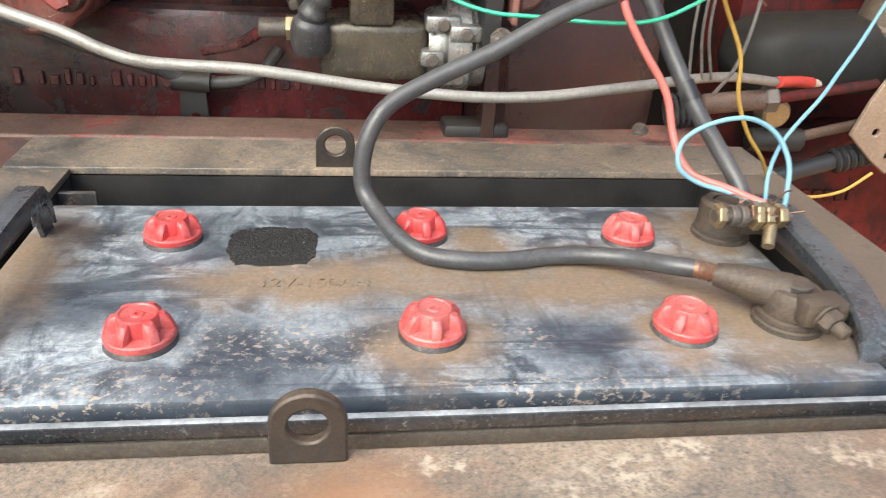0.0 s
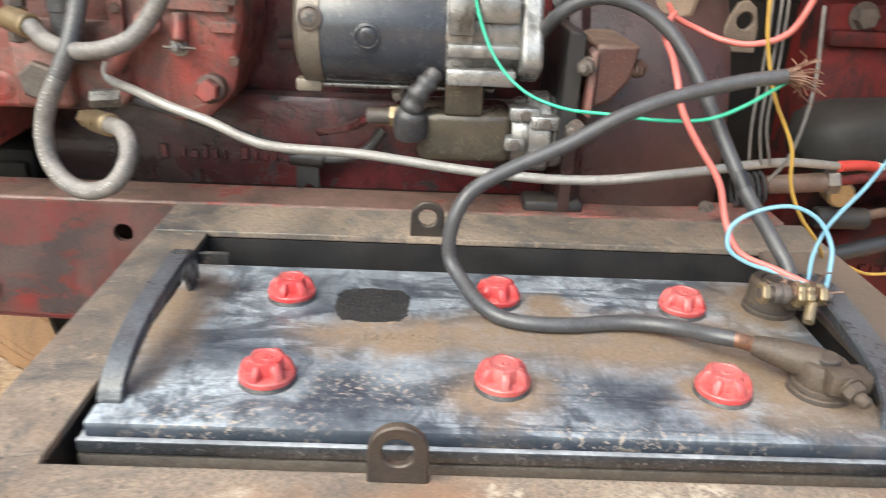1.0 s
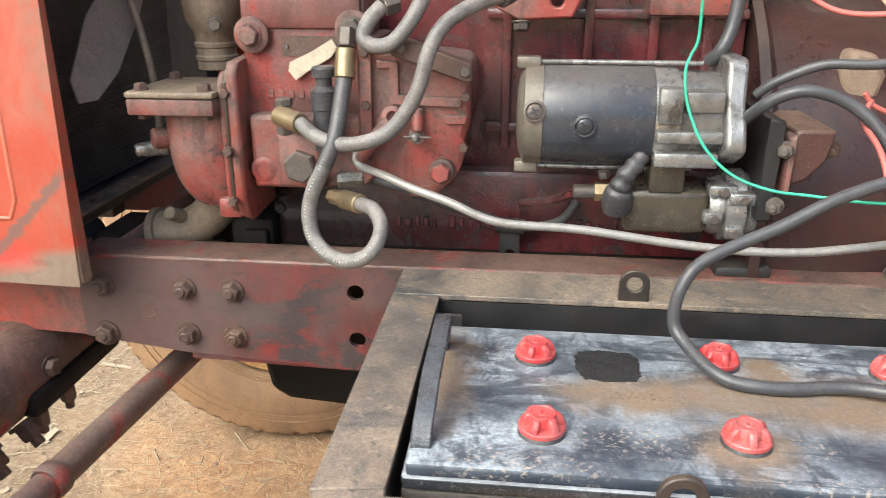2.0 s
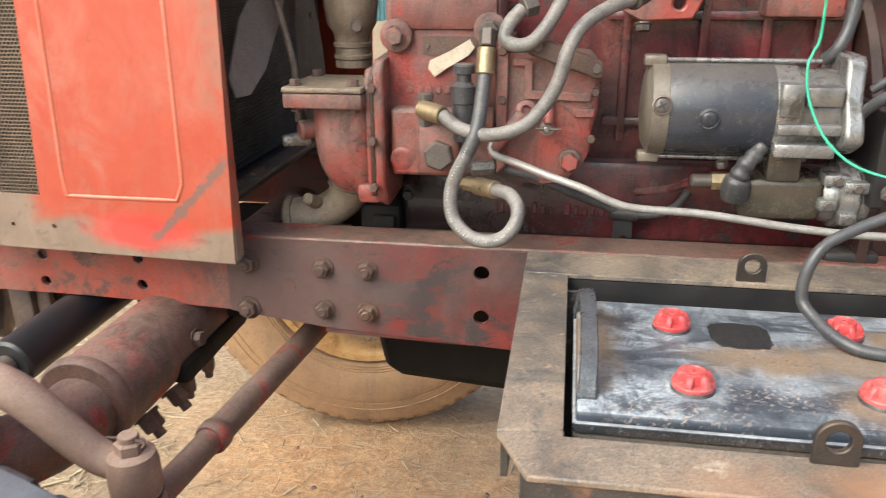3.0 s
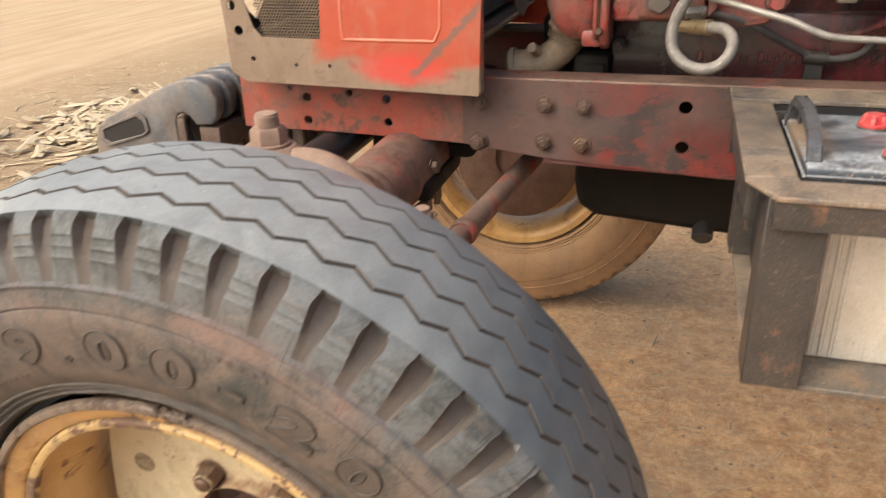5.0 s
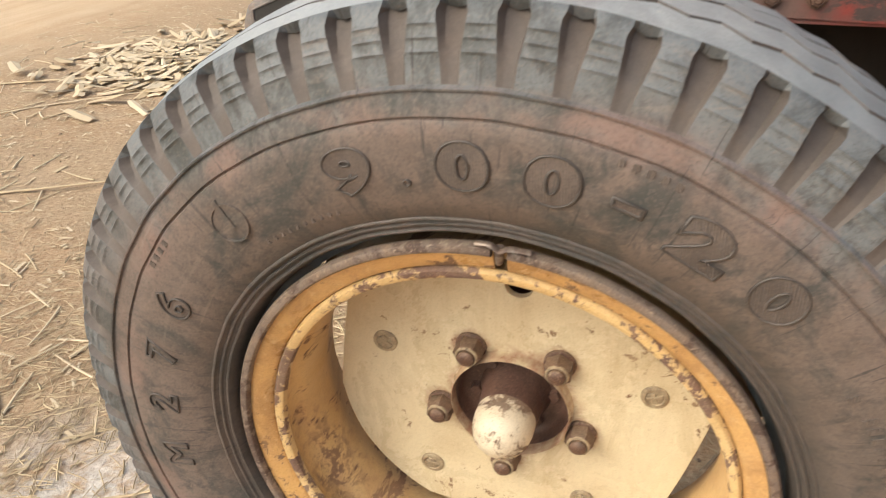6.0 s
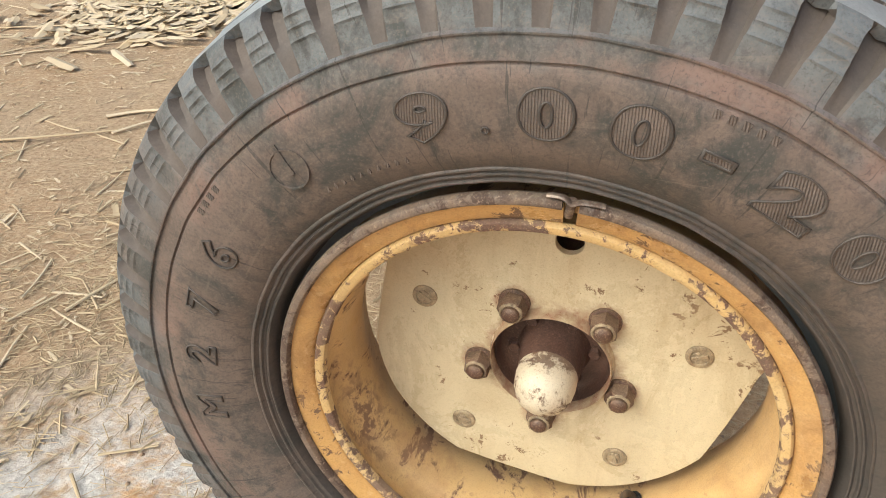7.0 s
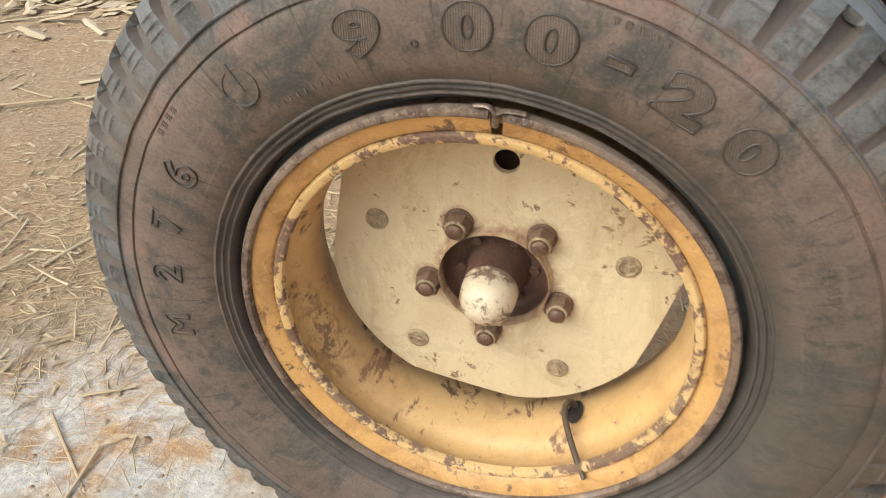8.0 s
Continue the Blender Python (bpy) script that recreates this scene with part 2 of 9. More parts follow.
EARTH = (0.30, 0.205, 0.135)
RED_BLOCK = worn("old_red_engine_paint", (0.170, 0.030, 0.033), (0.082, 0.020, 0.022), dust=(0.130, 0.088, 0.080), dust_amt=0.55, chip=(0.036, 0.026, 0.025), chip_at=0.575, rough=0.22, coat=0.35, scale=11, seed=1, settle=0.75, dust_lo=0.47, dust_hi=0.66, grime=0.95, grime_col=(0.018, 0.013, 0.014), drip=0.6, bump=0.45, speck=0.25, salt=0.2)
RED_BRIGHT = worn("orange_red_housing_paint", (0.37, 0.066, 0.050), (0.215, 0.048, 0.041), dust=(0.195, 0.135, 0.112), dust_amt=1.0, chip=(0.070, 0.048, 0.044), chip_at=0.575, rough=0.34, scale=15, seed=2, settle=0.95, dust_lo=0.40, dust_hi=0.60, grime=0.85, grime_col=(0.050, 0.031, 0.029), drip=0.5, bump=0.40, speck=0.45)
RED_HOOD = worn("sun_faded_red_sheet_paint", (0.70, 0.105, 0.045), (0.60, 0.085, 0.040), dust=(0.48, 0.26, 0.17), dust_amt=0.28, chip=(0.30, 0.20, 0.15), chip_at=0.70, rough=0.38, scale=9, seed=4, settle=0.3, bump=0.05, stretch=(1, 1, 0.35), coat=0.1)
RED_RAIL = worn("rail_red_paint_worn_to_primer", (0.230, 0.034, 0.030), (0.130, 0.030, 0.027), dust=(0.105, 0.068, 0.060), dust_amt=0.75, chip=(0.05, 0.037, 0.036), chip_at=0.56, salt=0.2, rough=0.44, scale=12, seed=5, settle=0.55, stretch=(0.5, 1, 1), dust_lo=0.42, dust_hi=0.57, grime=0.7, grime_col=(0.042, 0.030, 0.029), drip=0.25)
RED_PLATE = worn("front_plate_orange_paint", (0.44, 0.080, 0.048), (0.31, 0.062, 0.042), dust=(0.185, 0.120, 0.095), dust_amt=0.9, chip=(0.15, 0.075, 0.058), chip_at=0.57, rough=0.45, scale=14, seed=6, settle=0.4, dust_lo=0.44, dust_hi=0.62, chip_soft=0.05, grime=0.5, grime_col=(0.08, 0.05, 0.042))
BEIGE_SHEET = worn("bare_beige_sheet", (0.40, 0.30, 0.22), (0.32, 0.225, 0.155), dust=EARTH, dust_amt=0.45, chip=(0.16, 0.10, 0.07), chip_at=0.66, rough=0.6, scale=12, seed=7, settle=0.3, grime=0.3, grime_col=(0.19, 0.13, 0.095))
AXLE_PAINT = worn("axle_rusty_brown", (0.138, 0.068, 0.055), (0.092, 0.053, 0.045), dust=(0.26, 0.170, 0.130), dust_amt=0.48, chip=(0.36, 0.042, 0.034), chip_at=0.54, rough=0.5, scale=15, seed=8, settle=0.50, grime=0.75, drip=0.3, chip_scale=18, bump=0.4)
AXLE_DUSTY = worn("dust_coated_casting", (0.29, 0.190, 0.145), (0.22, 0.145, 0.110), dust=(0.40, 0.285, 0.215), dust_amt=0.70, rough=0.8, scale=16, seed=9, settle=0.60, grime=0.35, grime_col=(0.19, 0.115, 0.082), bump=0.35, salt=0.15)
STEEL_DARK = worn("dusty_black_steel", (0.075, 0.075, 0.074), (0.165, 0.143, 0.120), dust=(0.315, 0.240, 0.172), dust_amt=0.88, chip=(0.36, 0.22, 0.12), chip_at=0.60, rough=0.5, metal=0.1, scale=10, seed=10, settle=0.15, chip_scale=13, chip_soft=0.08, dust_lo=0.38, dust_hi=0.58, grime=0.85, grime_col=(0.058, 0.062, 0.068), drip=0.0, speck=0.7, salt=0.38)
STEEL_TAB = worn("rust_brown_steel_tab", (0.034, 0.031, 0.030), (0.055, 0.043, 0.036), dust=(0.20, 0.145, 0.10), dust_amt=0.12, chip=(0.26, 0.14, 0.08), chip_at=0.66, rough=0.4, metal=0.3, scale=40, seed=12, settle=0.5, speck=0.15, salt=0.12, grime=0.2)
BLACK_SHEET = worn("black_tray_sheet", (0.015, 0.016, 0.018), (0.024, 0.023, 0.023), dust=(0.11, 0.09, 0.075), dust_amt=0.2, rough=0.45, scale=14, seed=13, settle=0.5, speck=0.12, salt=0.08, grime_col=(0.012, 0.011, 0.011))
BATT_SIDE = worn("black_battery_case", (0.022, 0.023, 0.028), (0.036, 0.037, 0.042), dust=(0.24, 0.21, 0.18), dust_amt=0.45, rough=0.4, scale=20, seed=15, settle=0.3)
CAP_RED = worn("red_cap_plastic", (0.56, 0.045, 0.048), (0.44, 0.036, 0.040), dust=(0.52, 0.30, 0.26), dust_amt=0.65, rough=0.36, scale=45, seed=16, settle=0.12, bump=0.10, grime=0.25, grime_col=(0.20, 0.03, 0.03), speck=0.3, drip=0.0, salt=0.15)
RUBBER_CABLE = worn("black_cable_sheath", (0.040, 0.042, 0.047), (0.058, 0.060, 0.065), dust=(0.20, 0.18, 0.165), dust_amt=0.25, rough=0.36, scale=30, seed=17, settle=0.22, bump=0.10, grime=0.3, drip=0.0, speck=0.2, salt=0.15)
HOSE_GREY = worn("dusty_grey_hose", (0.10, 0.10, 0.10), (0.17, 0.165, 0.155), dust=(0.32, 0.28, 0.245), dust_amt=0.80, rough=0.50, scale=40, seed=18, settle=0.45, grime=0.5, drip=0.0, speck=0.5)
PIPE_STEEL = worn("dull_steel_pipe", (0.38, 0.37, 0.35), (0.30, 0.285, 0.26), dust=(0.34, 0.29, 0.24), dust_amt=0.5, rough=0.40, metal=0.35, scale=40, seed=19, settle=0.25, grime=0.4, grime_col=(0.12, 0.10, 0.085), drip=0.0)
BRASS = worn("brass_fitting", (0.44, 0.34, 0.19), (0.33, 0.25, 0.14), dust=(0.33, 0.26, 0.18), dust_amt=0.5, rough=0.35, metal=0.8, scale=50, seed=20, settle=0.2, grime=0.5, grime_col=(0.12, 0.09, 0.06), drip=0.0)
STARTER_BLACK = worn("starter_black_paint", (0.030, 0.036, 0.047), (0.046, 0.053, 0.066), dust=(0.20, 0.17, 0.14), dust_amt=0.15, rough=0.26, scale=18, seed=21, settle=0.55, bump=0.05, grime=0.2, drip=0.1, speck=0.25, salt=0.15)
STARTER_CAST = worn("starter_alloy_casting", (0.44, 0.44, 0.43), (0.25, 0.245, 0.235), dust=(0.20, 0.17, 0.135), dust_amt=0.5, rough=0.30, metal=0.75, scale=26, seed=22, settle=0.30, grime=0.95, grime_col=(0.042, 0.037, 0.031), drip=0.5)
STARTER_BAND = worn("starter_end_cover_zinc", (0.25, 0.225, 0.185), (0.17, 0.150, 0.120), dust=(0.20, 0.16, 0.118), dust_amt=0.75, rough=0.42, metal=0.35, scale=24, seed=23, settle=0.35, grime=0.6, grime_col=(0.075, 0.062, 0.048), drip=0.3)
SOLENOID = worn("oily_bronze_casting", (0.085, 0.072, 0.052), (0.135, 0.115, 0.085), dust=(0.17, 0.14, 0.105), dust_amt=0.35, rough=0.26, metal=0.5, scale=26, seed=24, settle=0.25, grime=0.75, grime_col=(0.028, 0.024, 0.020), drip=0.4)
BOOT_BLACK = worn("black_rubber_boot", (0.026, 0.029, 0.034), (0.042, 0.046, 0.052), dust=(0.20, 0.17, 0.15), dust_amt=0.2, rough=0.42, scale=30, seed=25, settle=0.25)
BOLT_GREY = worn("dirty_grey_bolt", (0.15, 0.14, 0.13), (0.10, 0.085, 0.075), dust=(0.22, 0.16, 0.12), dust_amt=0.4, rough=0.5, metal=0.5, scale=60, seed=26, settle=0.4)
BOLT_RUST = worn("rusty_brown_bolt", (0.085, 0.055, 0.047), (0.13, 0.075, 0.055), dust=(0.22, 0.15, 0.11), dust_amt=0.4, rough=0.65, metal=0.25, scale=70, seed=27, settle=0.4)
NUT_RUST = worn("dark_rusty_wheel_nut", (0.085, 0.043, 0.032), (0.130, 0.068, 0.050), dust=(0.46, 0.36, 0.24), dust_amt=0.12, chip=(0.44, 0.35, 0.24), chip_at=0.64, rough=0.5, metal=0.2, scale=60, seed=28, settle=0.3, chip_scale=90)
TYRE_TREAD = worn("grey_worn_tread_rubber", (0.235, 0.262, 0.280), (0.305, 0.328, 0.340), dust=(0.32, 0.315, 0.30), dust_amt=0.5, rough=0.6, scale=12, seed=30, settle=0.10, bump=0.25, grime=0.45, grime_col=(0.13, 0.135, 0.14), drip=0.0, speck=0.4, salt=0.25)
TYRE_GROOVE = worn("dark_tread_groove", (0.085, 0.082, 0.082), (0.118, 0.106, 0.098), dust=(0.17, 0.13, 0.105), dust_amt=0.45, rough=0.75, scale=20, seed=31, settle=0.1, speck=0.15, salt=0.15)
RIM_YELLOW = worn("yellow_ochre_rim_paint", (0.58, 0.355, 0.130), (0.52, 0.290, 0.098), dust=(0.54, 0.385, 0.215), dust_amt=0.6, chip=(0.13, 0.072, 0.055), chip_at=0.615, rough=0.36, scale=10, seed=32, settle=0.10, bump=0.12, chip_scale=46, chip_soft=0.015, grime=0.75, grime_col=(0.27, 0.140, 0.058), drip=0.25, speck=0.5, salt=0.28)
RIM_EDGE = worn("ochre_paint_flaking_off_step", (0.62, 0.46, 0.23), (0.56, 0.38, 0.16), dust=(0.54, 0.42, 0.27), dust_amt=0.3, chip=(0.15, 0.085, 0.070), chip_at=0.505, rough=0.42, scale=16, seed=33, settle=0.1, chip_scale=52, chip_soft=0.02, grime=0.30, grime_col=(0.25, 0.14, 0.07), drip=0.0, speck=0.5, salt=0.30)
RIM_BARREL = worn("ochre_rim_barrel", (0.64, 0.455, 0.220), (0.55, 0.360, 0.155), dust=(0.46, 0.310, 0.180), dust_amt=0.55, chip=(0.17, 0.095, 0.065), chip_at=0.590, rough=0.45, scale=9, seed=34, settle=0.0, stretch=(1, 0.5, 1), chip_scale=30, grime=0.45, grime_col=(0.30, 0.170, 0.092), drip=0.2, speck=0.5, salt=0.28)
DISC_CREAM = worn("cream_wheel_disc_paint", (0.62, 0.552, 0.385), (0.55, 0.472, 0.315), dust=(0.53, 0.455, 0.315), dust_amt=0.45, chip=(0.17, 0.075, 0.035), chip_at=0.638, rough=0.30, scale=10, seed=35, settle=0.0, bump=0.12, chip_scale=42, chip_soft=0.012, grime=0.45, grime_col=(0.42, 0.325, 0.20), drip=0.50, speck=0.45, salt=0.24)
LOCK_RING = worn("scuffed_steel_lock_ring", (0.175, 0.150, 0.140), (0.235, 0.170, 0.125), dust=(0.36, 0.29, 0.22), dust_amt=0.35, chip=(0.085, 0.052, 0.042), chip_at=0.52, rough=0.40, metal=0.3, scale=30, seed=36, settle=0.1, grime=0.5, grime_col=(0.09, 0.062, 0.05), drip=0.0, speck=0.8)
HUB_BROWN = worn("rusted_hub_bore", (0.070, 0.036, 0.029), (0.110, 0.058, 0.045), dust=(0.24, 0.15, 0.11), dust_amt=0.55, rough=0.5, metal=0.2, scale=25, seed=37, settle=0.2)
HUB_CAP = worn("chipped_white_hub_cap", (0.66, 0.60, 0.47), (0.58, 0.51, 0.38), dust=(0.48, 0.40, 0.29), dust_amt=0.35, chip=(0.13, 0.070, 0.050), chip_at=0.455, rough=0.36, scale=22, seed=38, settle=0.05, chip_scale=34, grime=0.35, grime_col=(0.30, 0.20, 0.13), drip=0.0, speck=0.6)
DISC_BOLT = worn("painted_over_bolt_head", (0.40, 0.33, 0.22), (0.22, 0.155, 0.095), dust=(0.50, 0.41, 0.28), dust_amt=0.4, chip=(0.15, 0.09, 0.06), chip_at=0.6, rough=0.5, metal=0.1, scale=60, seed=39)
WEIGHT_CAST = worn("dusty_blue_black_weight", (0.085, 0.100, 0.120), (0.130, 0.140, 0.155), dust=(0.31, 0.225, 0.165), dust_amt=0.70, chip=(0.19, 0.125, 0.090), chip_at=0.58, rough=0.34, scale=10, seed=84, settle=0.25, grime=0.25, drip=0.2, dust_lo=0.42, dust_hi=0.60)
# Oily black of the sump, reused for blocks that stand in for shade.
OIL_SHADE_BLACK = worn("oily_and_shaded_black", (0.007, 0.0065, 0.006), (0.014, 0.012, 0.010), dust=(0.034, 0.026, 0.019), dust_amt=0.2, rough=0.68, scale=14, seed=41, settle=0.2, stretch=(1, 1, 0.25), speck=0.08, salt=0.08, grime_col=(0.005, 0.005, 0.005), drip=0.5)
OIL_SHADE_BLACK.node_tree.nodes["Principled BSDF"].inputs["Specular IOR Level"].default_value = 0.2
RADIATOR = worn("dark_radiator_core", (0.030, 0.028, 0.027), (0.045, 0.041, 0.038), dust=(0.10, 0.085, 0.072), dust_amt=0.25, rough=0.7, scale=30, seed=42, settle=0.2)
MESH_METAL = worn("dull_grille_metal", (0.095, 0.072, 0.050), (0.14, 0.105, 0.072), dust=(0.27, 0.19, 0.125), dust_amt=0.5, rough=0.6, metal=0.3, scale=20, seed=43)
FAN_METAL = worn("dusty_fan_blade", (0.22, 0.205, 0.185), (0.28, 0.25, 0.215), dust=(0.36, 0.30, 0.235), dust_amt=0.5, rough=0.6, metal=0.1, scale=18, seed=44, grime=0.2)
ELBOW_CAST = worn("greasy_tan_casting", (0.17, 0.130, 0.092), (0.22, 0.170, 0.120), dust=(0.31, 0.245, 0.175), dust_amt=0.65, rough=0.5, metal=0.05, scale=24, seed=45, settle=0.55, grime=0.5, drip=0.3, bump=0.4)
LEAD = worn("dusty_terminal_clamp", (0.062, 0.047, 0.036), (0.090, 0.068, 0.050), dust=(0.16, 0.116, 0.080), dust_amt=0.5, rough=0.6, metal=0.15, scale=60, seed=46, settle=0.15, salt=0.4)
COPPER = worn("frayed_copper_strands", (0.30, 0.15, 0.09), (0.20, 0.11, 0.07), dust=(0.28, 0.2, 0.15), dust_amt=0.4, rough=0.45, metal=0.7, scale=80, seed=47)
PAPER = worn("torn_cream_paper_tag", (0.62, 0.55, 0.43), (0.52, 0.45, 0.34), dust=(0.40, 0.32, 0.24), dust_amt=0.5, rough=0.8, scale=40, seed=48, grime=0.3, grime_col=(0.22, 0.16, 0.11), drip=0.0)
IVORY = worn("ivory_battery_case", (0.66, 0.63, 0.57), (0.58, 0.54, 0.47), dust=(0.42, 0.35, 0.27), dust_amt=0.45, rough=0.42, scale=14, seed=49, grime=0.15, grime_col=(0.20, 0.15, 0.11), drip=0.35, bump=0.06)


def plain(name, rgb, rough=0.5, seed=0.0, spread=0.18, scale=60.0, metal=0.0):
    mt, nt, bsdf = node_kit(name)
    f = noise_of(nt, scale, 5, 0.6, (1, 1, 1), seed)
    nt.links.new(mix_of(nt, f, tuple(c * (1 - spread) for c in rgb), tuple(min(1, c * (1 + spread)) for c in rgb)), bsdf.inputs["Base Color"])
    bsdf.inputs["Roughness"].default_value, bsdf.inputs["Metallic"].default_value = rough, metal
    return mt


WIRE_RED = plain("salmon_red_wire", (0.52, 0.15, 0.125), 0.45, 1)
WIRE_GREEN = plain("green_wire", (0.05, 0.40, 0.24), 0.4, 2)
WIRE_BLUE = plain("pale_blue_wire", (0.19, 0.36, 0.46), 0.45, 3)
WIRE_YELLOW = plain("ochre_yellow_wire", (0.42, 0.26, 0.05), 0.5, 4, 0.4)
TAPE_RED = plain("red_tape", (0.50, 0.06, 0.045), 0.4, 5)
TAPE_BLUE = plain("blue_sleeve", (0.06, 0.16, 0.42), 0.4, 6)
PRINT_RED = plain("red_print", (0.55, 0.03, 0.04), 0.4, 7)
PRINT_BLUE = plain("blue_print", (0.03, 0.06, 0.30), 0.4, 8)
PRINT_WHITE = plain("white_print", (0.60, 0.58, 0.54), 0.5, 9)
BLACK_GLOSS = plain("black_plastic", (0.022, 0.022, 0.024), 0.4, 10)


def polar_noise(nt, centre, r_scale, a_scale, detail=5, rough=0.6, seed=0.0):
    """Noise that runs along the spokes and round the axle of a wheel."""
    g = nt.nodes.new("ShaderNodeNewGeometry")
    off = nt.nodes.new("ShaderNodeVectorMath")
    off.operation = "SUBTRACT"
    off.inputs[1].default_value = centre
    nt.links.new(g.outputs["Position"], off.inputs[0])
    sep = nt.nodes.new("ShaderNodeSeparateXYZ")
    nt.links.new(off.outputs[0], sep.inputs[0])
    ang = nt.nodes.new("ShaderNodeMath")
    ang.operation = "ARCTAN2"
    nt.links.new(sep.outputs["Z"], ang.inputs[0])
    nt.links.new(sep.outputs["X"], ang.inputs[1])
    flat = nt.nodes.new("ShaderNodeCombineXYZ")
    nt.links.new(sep.outputs["X"], flat.inputs[0])
    nt.links.new(sep.outputs["Z"], flat.inputs[1])
    ln = nt.nodes.new("ShaderNodeVectorMath")
    ln.operation = "LENGTH"
    nt.links.new(flat.outputs[0], ln.inputs[0])
    cmb = nt.nodes.new("ShaderNodeCombineXYZ")
    for k, (sock, mul) in enumerate(((ln.outputs["Value"], r_scale), (ang.outputs[0], a_scale))):
        m = nt.nodes.new("ShaderNodeMath")
        m.operation = "MULTIPLY"
        m.inputs[1].default_value = mul
        nt.links.new(sock, m.inputs[0])
        nt.links.new(m.outputs[0], cmb.inputs[k])
    cmb.inputs[2].default_value = seed
    nz = nt.nodes.new("ShaderNodeTexNoise")
    nz.inputs["Scale"].default_value, nz.inputs["Detail"].default_value, nz.inputs["Roughness"].default_value = 1.0, detail, rough
    nz.inputs["Distortion"].default_value = 0.5
    nt.links.new(cmb.outputs[0], nz.inputs["Vector"])
    return nz.outputs["Fac"], ln.outputs["Value"]


def sidewall_material():
    """Brown-dusted rubber: bluer towards the shoulder and the top of the wheel, with dark scuffs, radial scratches and
    pale rubs.
    """
    mt, nt, bsdf = node_kit("scuffed_sidewall_rubber")
    c = (-0.7265, -0.3553, 0.5314)
    big = noise_of(nt, 5, 6, 0.62, (1, 1, 1), 2, 0.5)
    mid = noise_of(nt, 22, 9, 0.72, (1, 1, 1), 5, 0.5)
    fine = noise_of(nt, 300, 4, 0.75, (1, 1, 1), 8)
    spokes, rad = polar_noise(nt, c, 26.0, 16.0, 8, 0.7, 1.0)
    hair, _ = polar_noise(nt, c, 9.0, 70.0, 3, 0.6, 4.0)
    hoop, _ = polar_noise(nt, c, 85.0, 3.0, 4, 0.6, 7.0)
    hair2 = noise_of(nt, 34, 3, 0.6, (0.08, 1, 2.2), 15, 0.6, 35)
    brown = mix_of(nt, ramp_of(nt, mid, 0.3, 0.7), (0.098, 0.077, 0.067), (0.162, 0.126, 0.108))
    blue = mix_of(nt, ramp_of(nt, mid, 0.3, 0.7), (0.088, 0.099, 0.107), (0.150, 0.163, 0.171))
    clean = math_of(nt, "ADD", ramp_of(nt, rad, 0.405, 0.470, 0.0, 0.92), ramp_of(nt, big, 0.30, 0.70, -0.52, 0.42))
    # less blue towards the bottom of the wheel
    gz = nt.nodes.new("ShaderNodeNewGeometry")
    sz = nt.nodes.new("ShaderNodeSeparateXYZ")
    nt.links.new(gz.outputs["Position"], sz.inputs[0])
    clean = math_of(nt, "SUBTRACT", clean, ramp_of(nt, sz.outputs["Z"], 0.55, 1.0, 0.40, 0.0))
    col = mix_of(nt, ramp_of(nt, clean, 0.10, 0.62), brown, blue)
    col = mix_of(nt, math_of(nt, "MULTIPLY", ramp_of(nt, spokes, 0.50, 0.62), ramp_of(nt, big, 0.38, 0.58, 0.25, 0.95)), col, (0.046, 0.048, 0.047))
    col = mix_of(nt, ramp_of(nt, noise_of(nt, 11, 8, 0.7, (1, 1, 1), 33, 0.8), 0.505, 0.62, 0.0, 0.85), col, (0.045, 0.050, 0.049))
    ruddy = math_of(nt, "MULTIPLY", math_of(nt, "MULTIPLY", ramp_of(nt, rad, 0.400, 0.425), ramp_of(nt, rad, 0.452, 0.440)), ramp_of(nt, noise_of(nt, 9, 7, 0.66, (1, 1, 1), 37, 0.6), 0.48, 0.62, 0.0, 0.65))
    col = mix_of(nt, ruddy, col, (0.225, 0.140, 0.115))
    col = mix_of(nt, ramp_of(nt, hair, 0.645, 0.67, 0.0, 0.75), col, (0.035, 0.035, 0.035))
    col = mix_of(nt, ramp_of(nt, hair2, 0.69, 0.72, 0.0, 0.25), col, (0.22, 0.19, 0.165))
    col = mix_of(nt, ramp_of(nt, hoop, 0.60, 0.72, 0.0, 0.35), col, (0.235, 0.19, 0.16))
    col = mix_of(nt, ramp_of(nt, fine, 0.53, 0.68, 0.0, 0.40), col, (0.21, 0.165, 0.14))
    col = mix_of(nt, ramp_of(nt, fine, 0.47, 0.33, 0.0, 0.50), col, (0.040, 0.036, 0.034))
    # darker patch low at the rear of the sidewall
    wiped = spot_of(nt, (-0.42, -0.50, 0.42), 0.14, 0.42, (1, 0.3, 1), 0.10, 9, 13)
    col = mix_of(nt, math_of(nt, "MULTIPLY", wiped, 0.60), col, (0.050, 0.051, 0.050))
    col = mix_of(nt, math_of(nt, "MULTIPLY", ramp_of(nt, rad, 0.345, 0.322), ramp_of(nt, mid, 0.35, 0.62, 0.35, 0.75)), col, (0.055, 0.050, 0.046))
    crack = noise_of(nt, 30, 2, 0.5, (1, 1, 1), 51, 1.2)
    band = math_of(nt, "ABSOLUTE", ramp_of(nt, crack, 0.48, 0.52, -1.0, 1.0), 0.0)
    col = mix_of(nt, math_of(nt, "MULTIPLY", ramp_of(nt, band, 0.35, 0.0), ramp_of(nt, big, 0.44, 0.60, 0.0, 0.55)), col, (0.030, 0.029, 0.028))
    nt.links.new(col, bsdf.inputs["Base Color"])
    nt.links.new(ramp_of(nt, mid, 0.3, 0.7, 0.46, 0.70), bsdf.inputs["Roughness"])
    bp = nt.nodes.new("ShaderNodeBump")
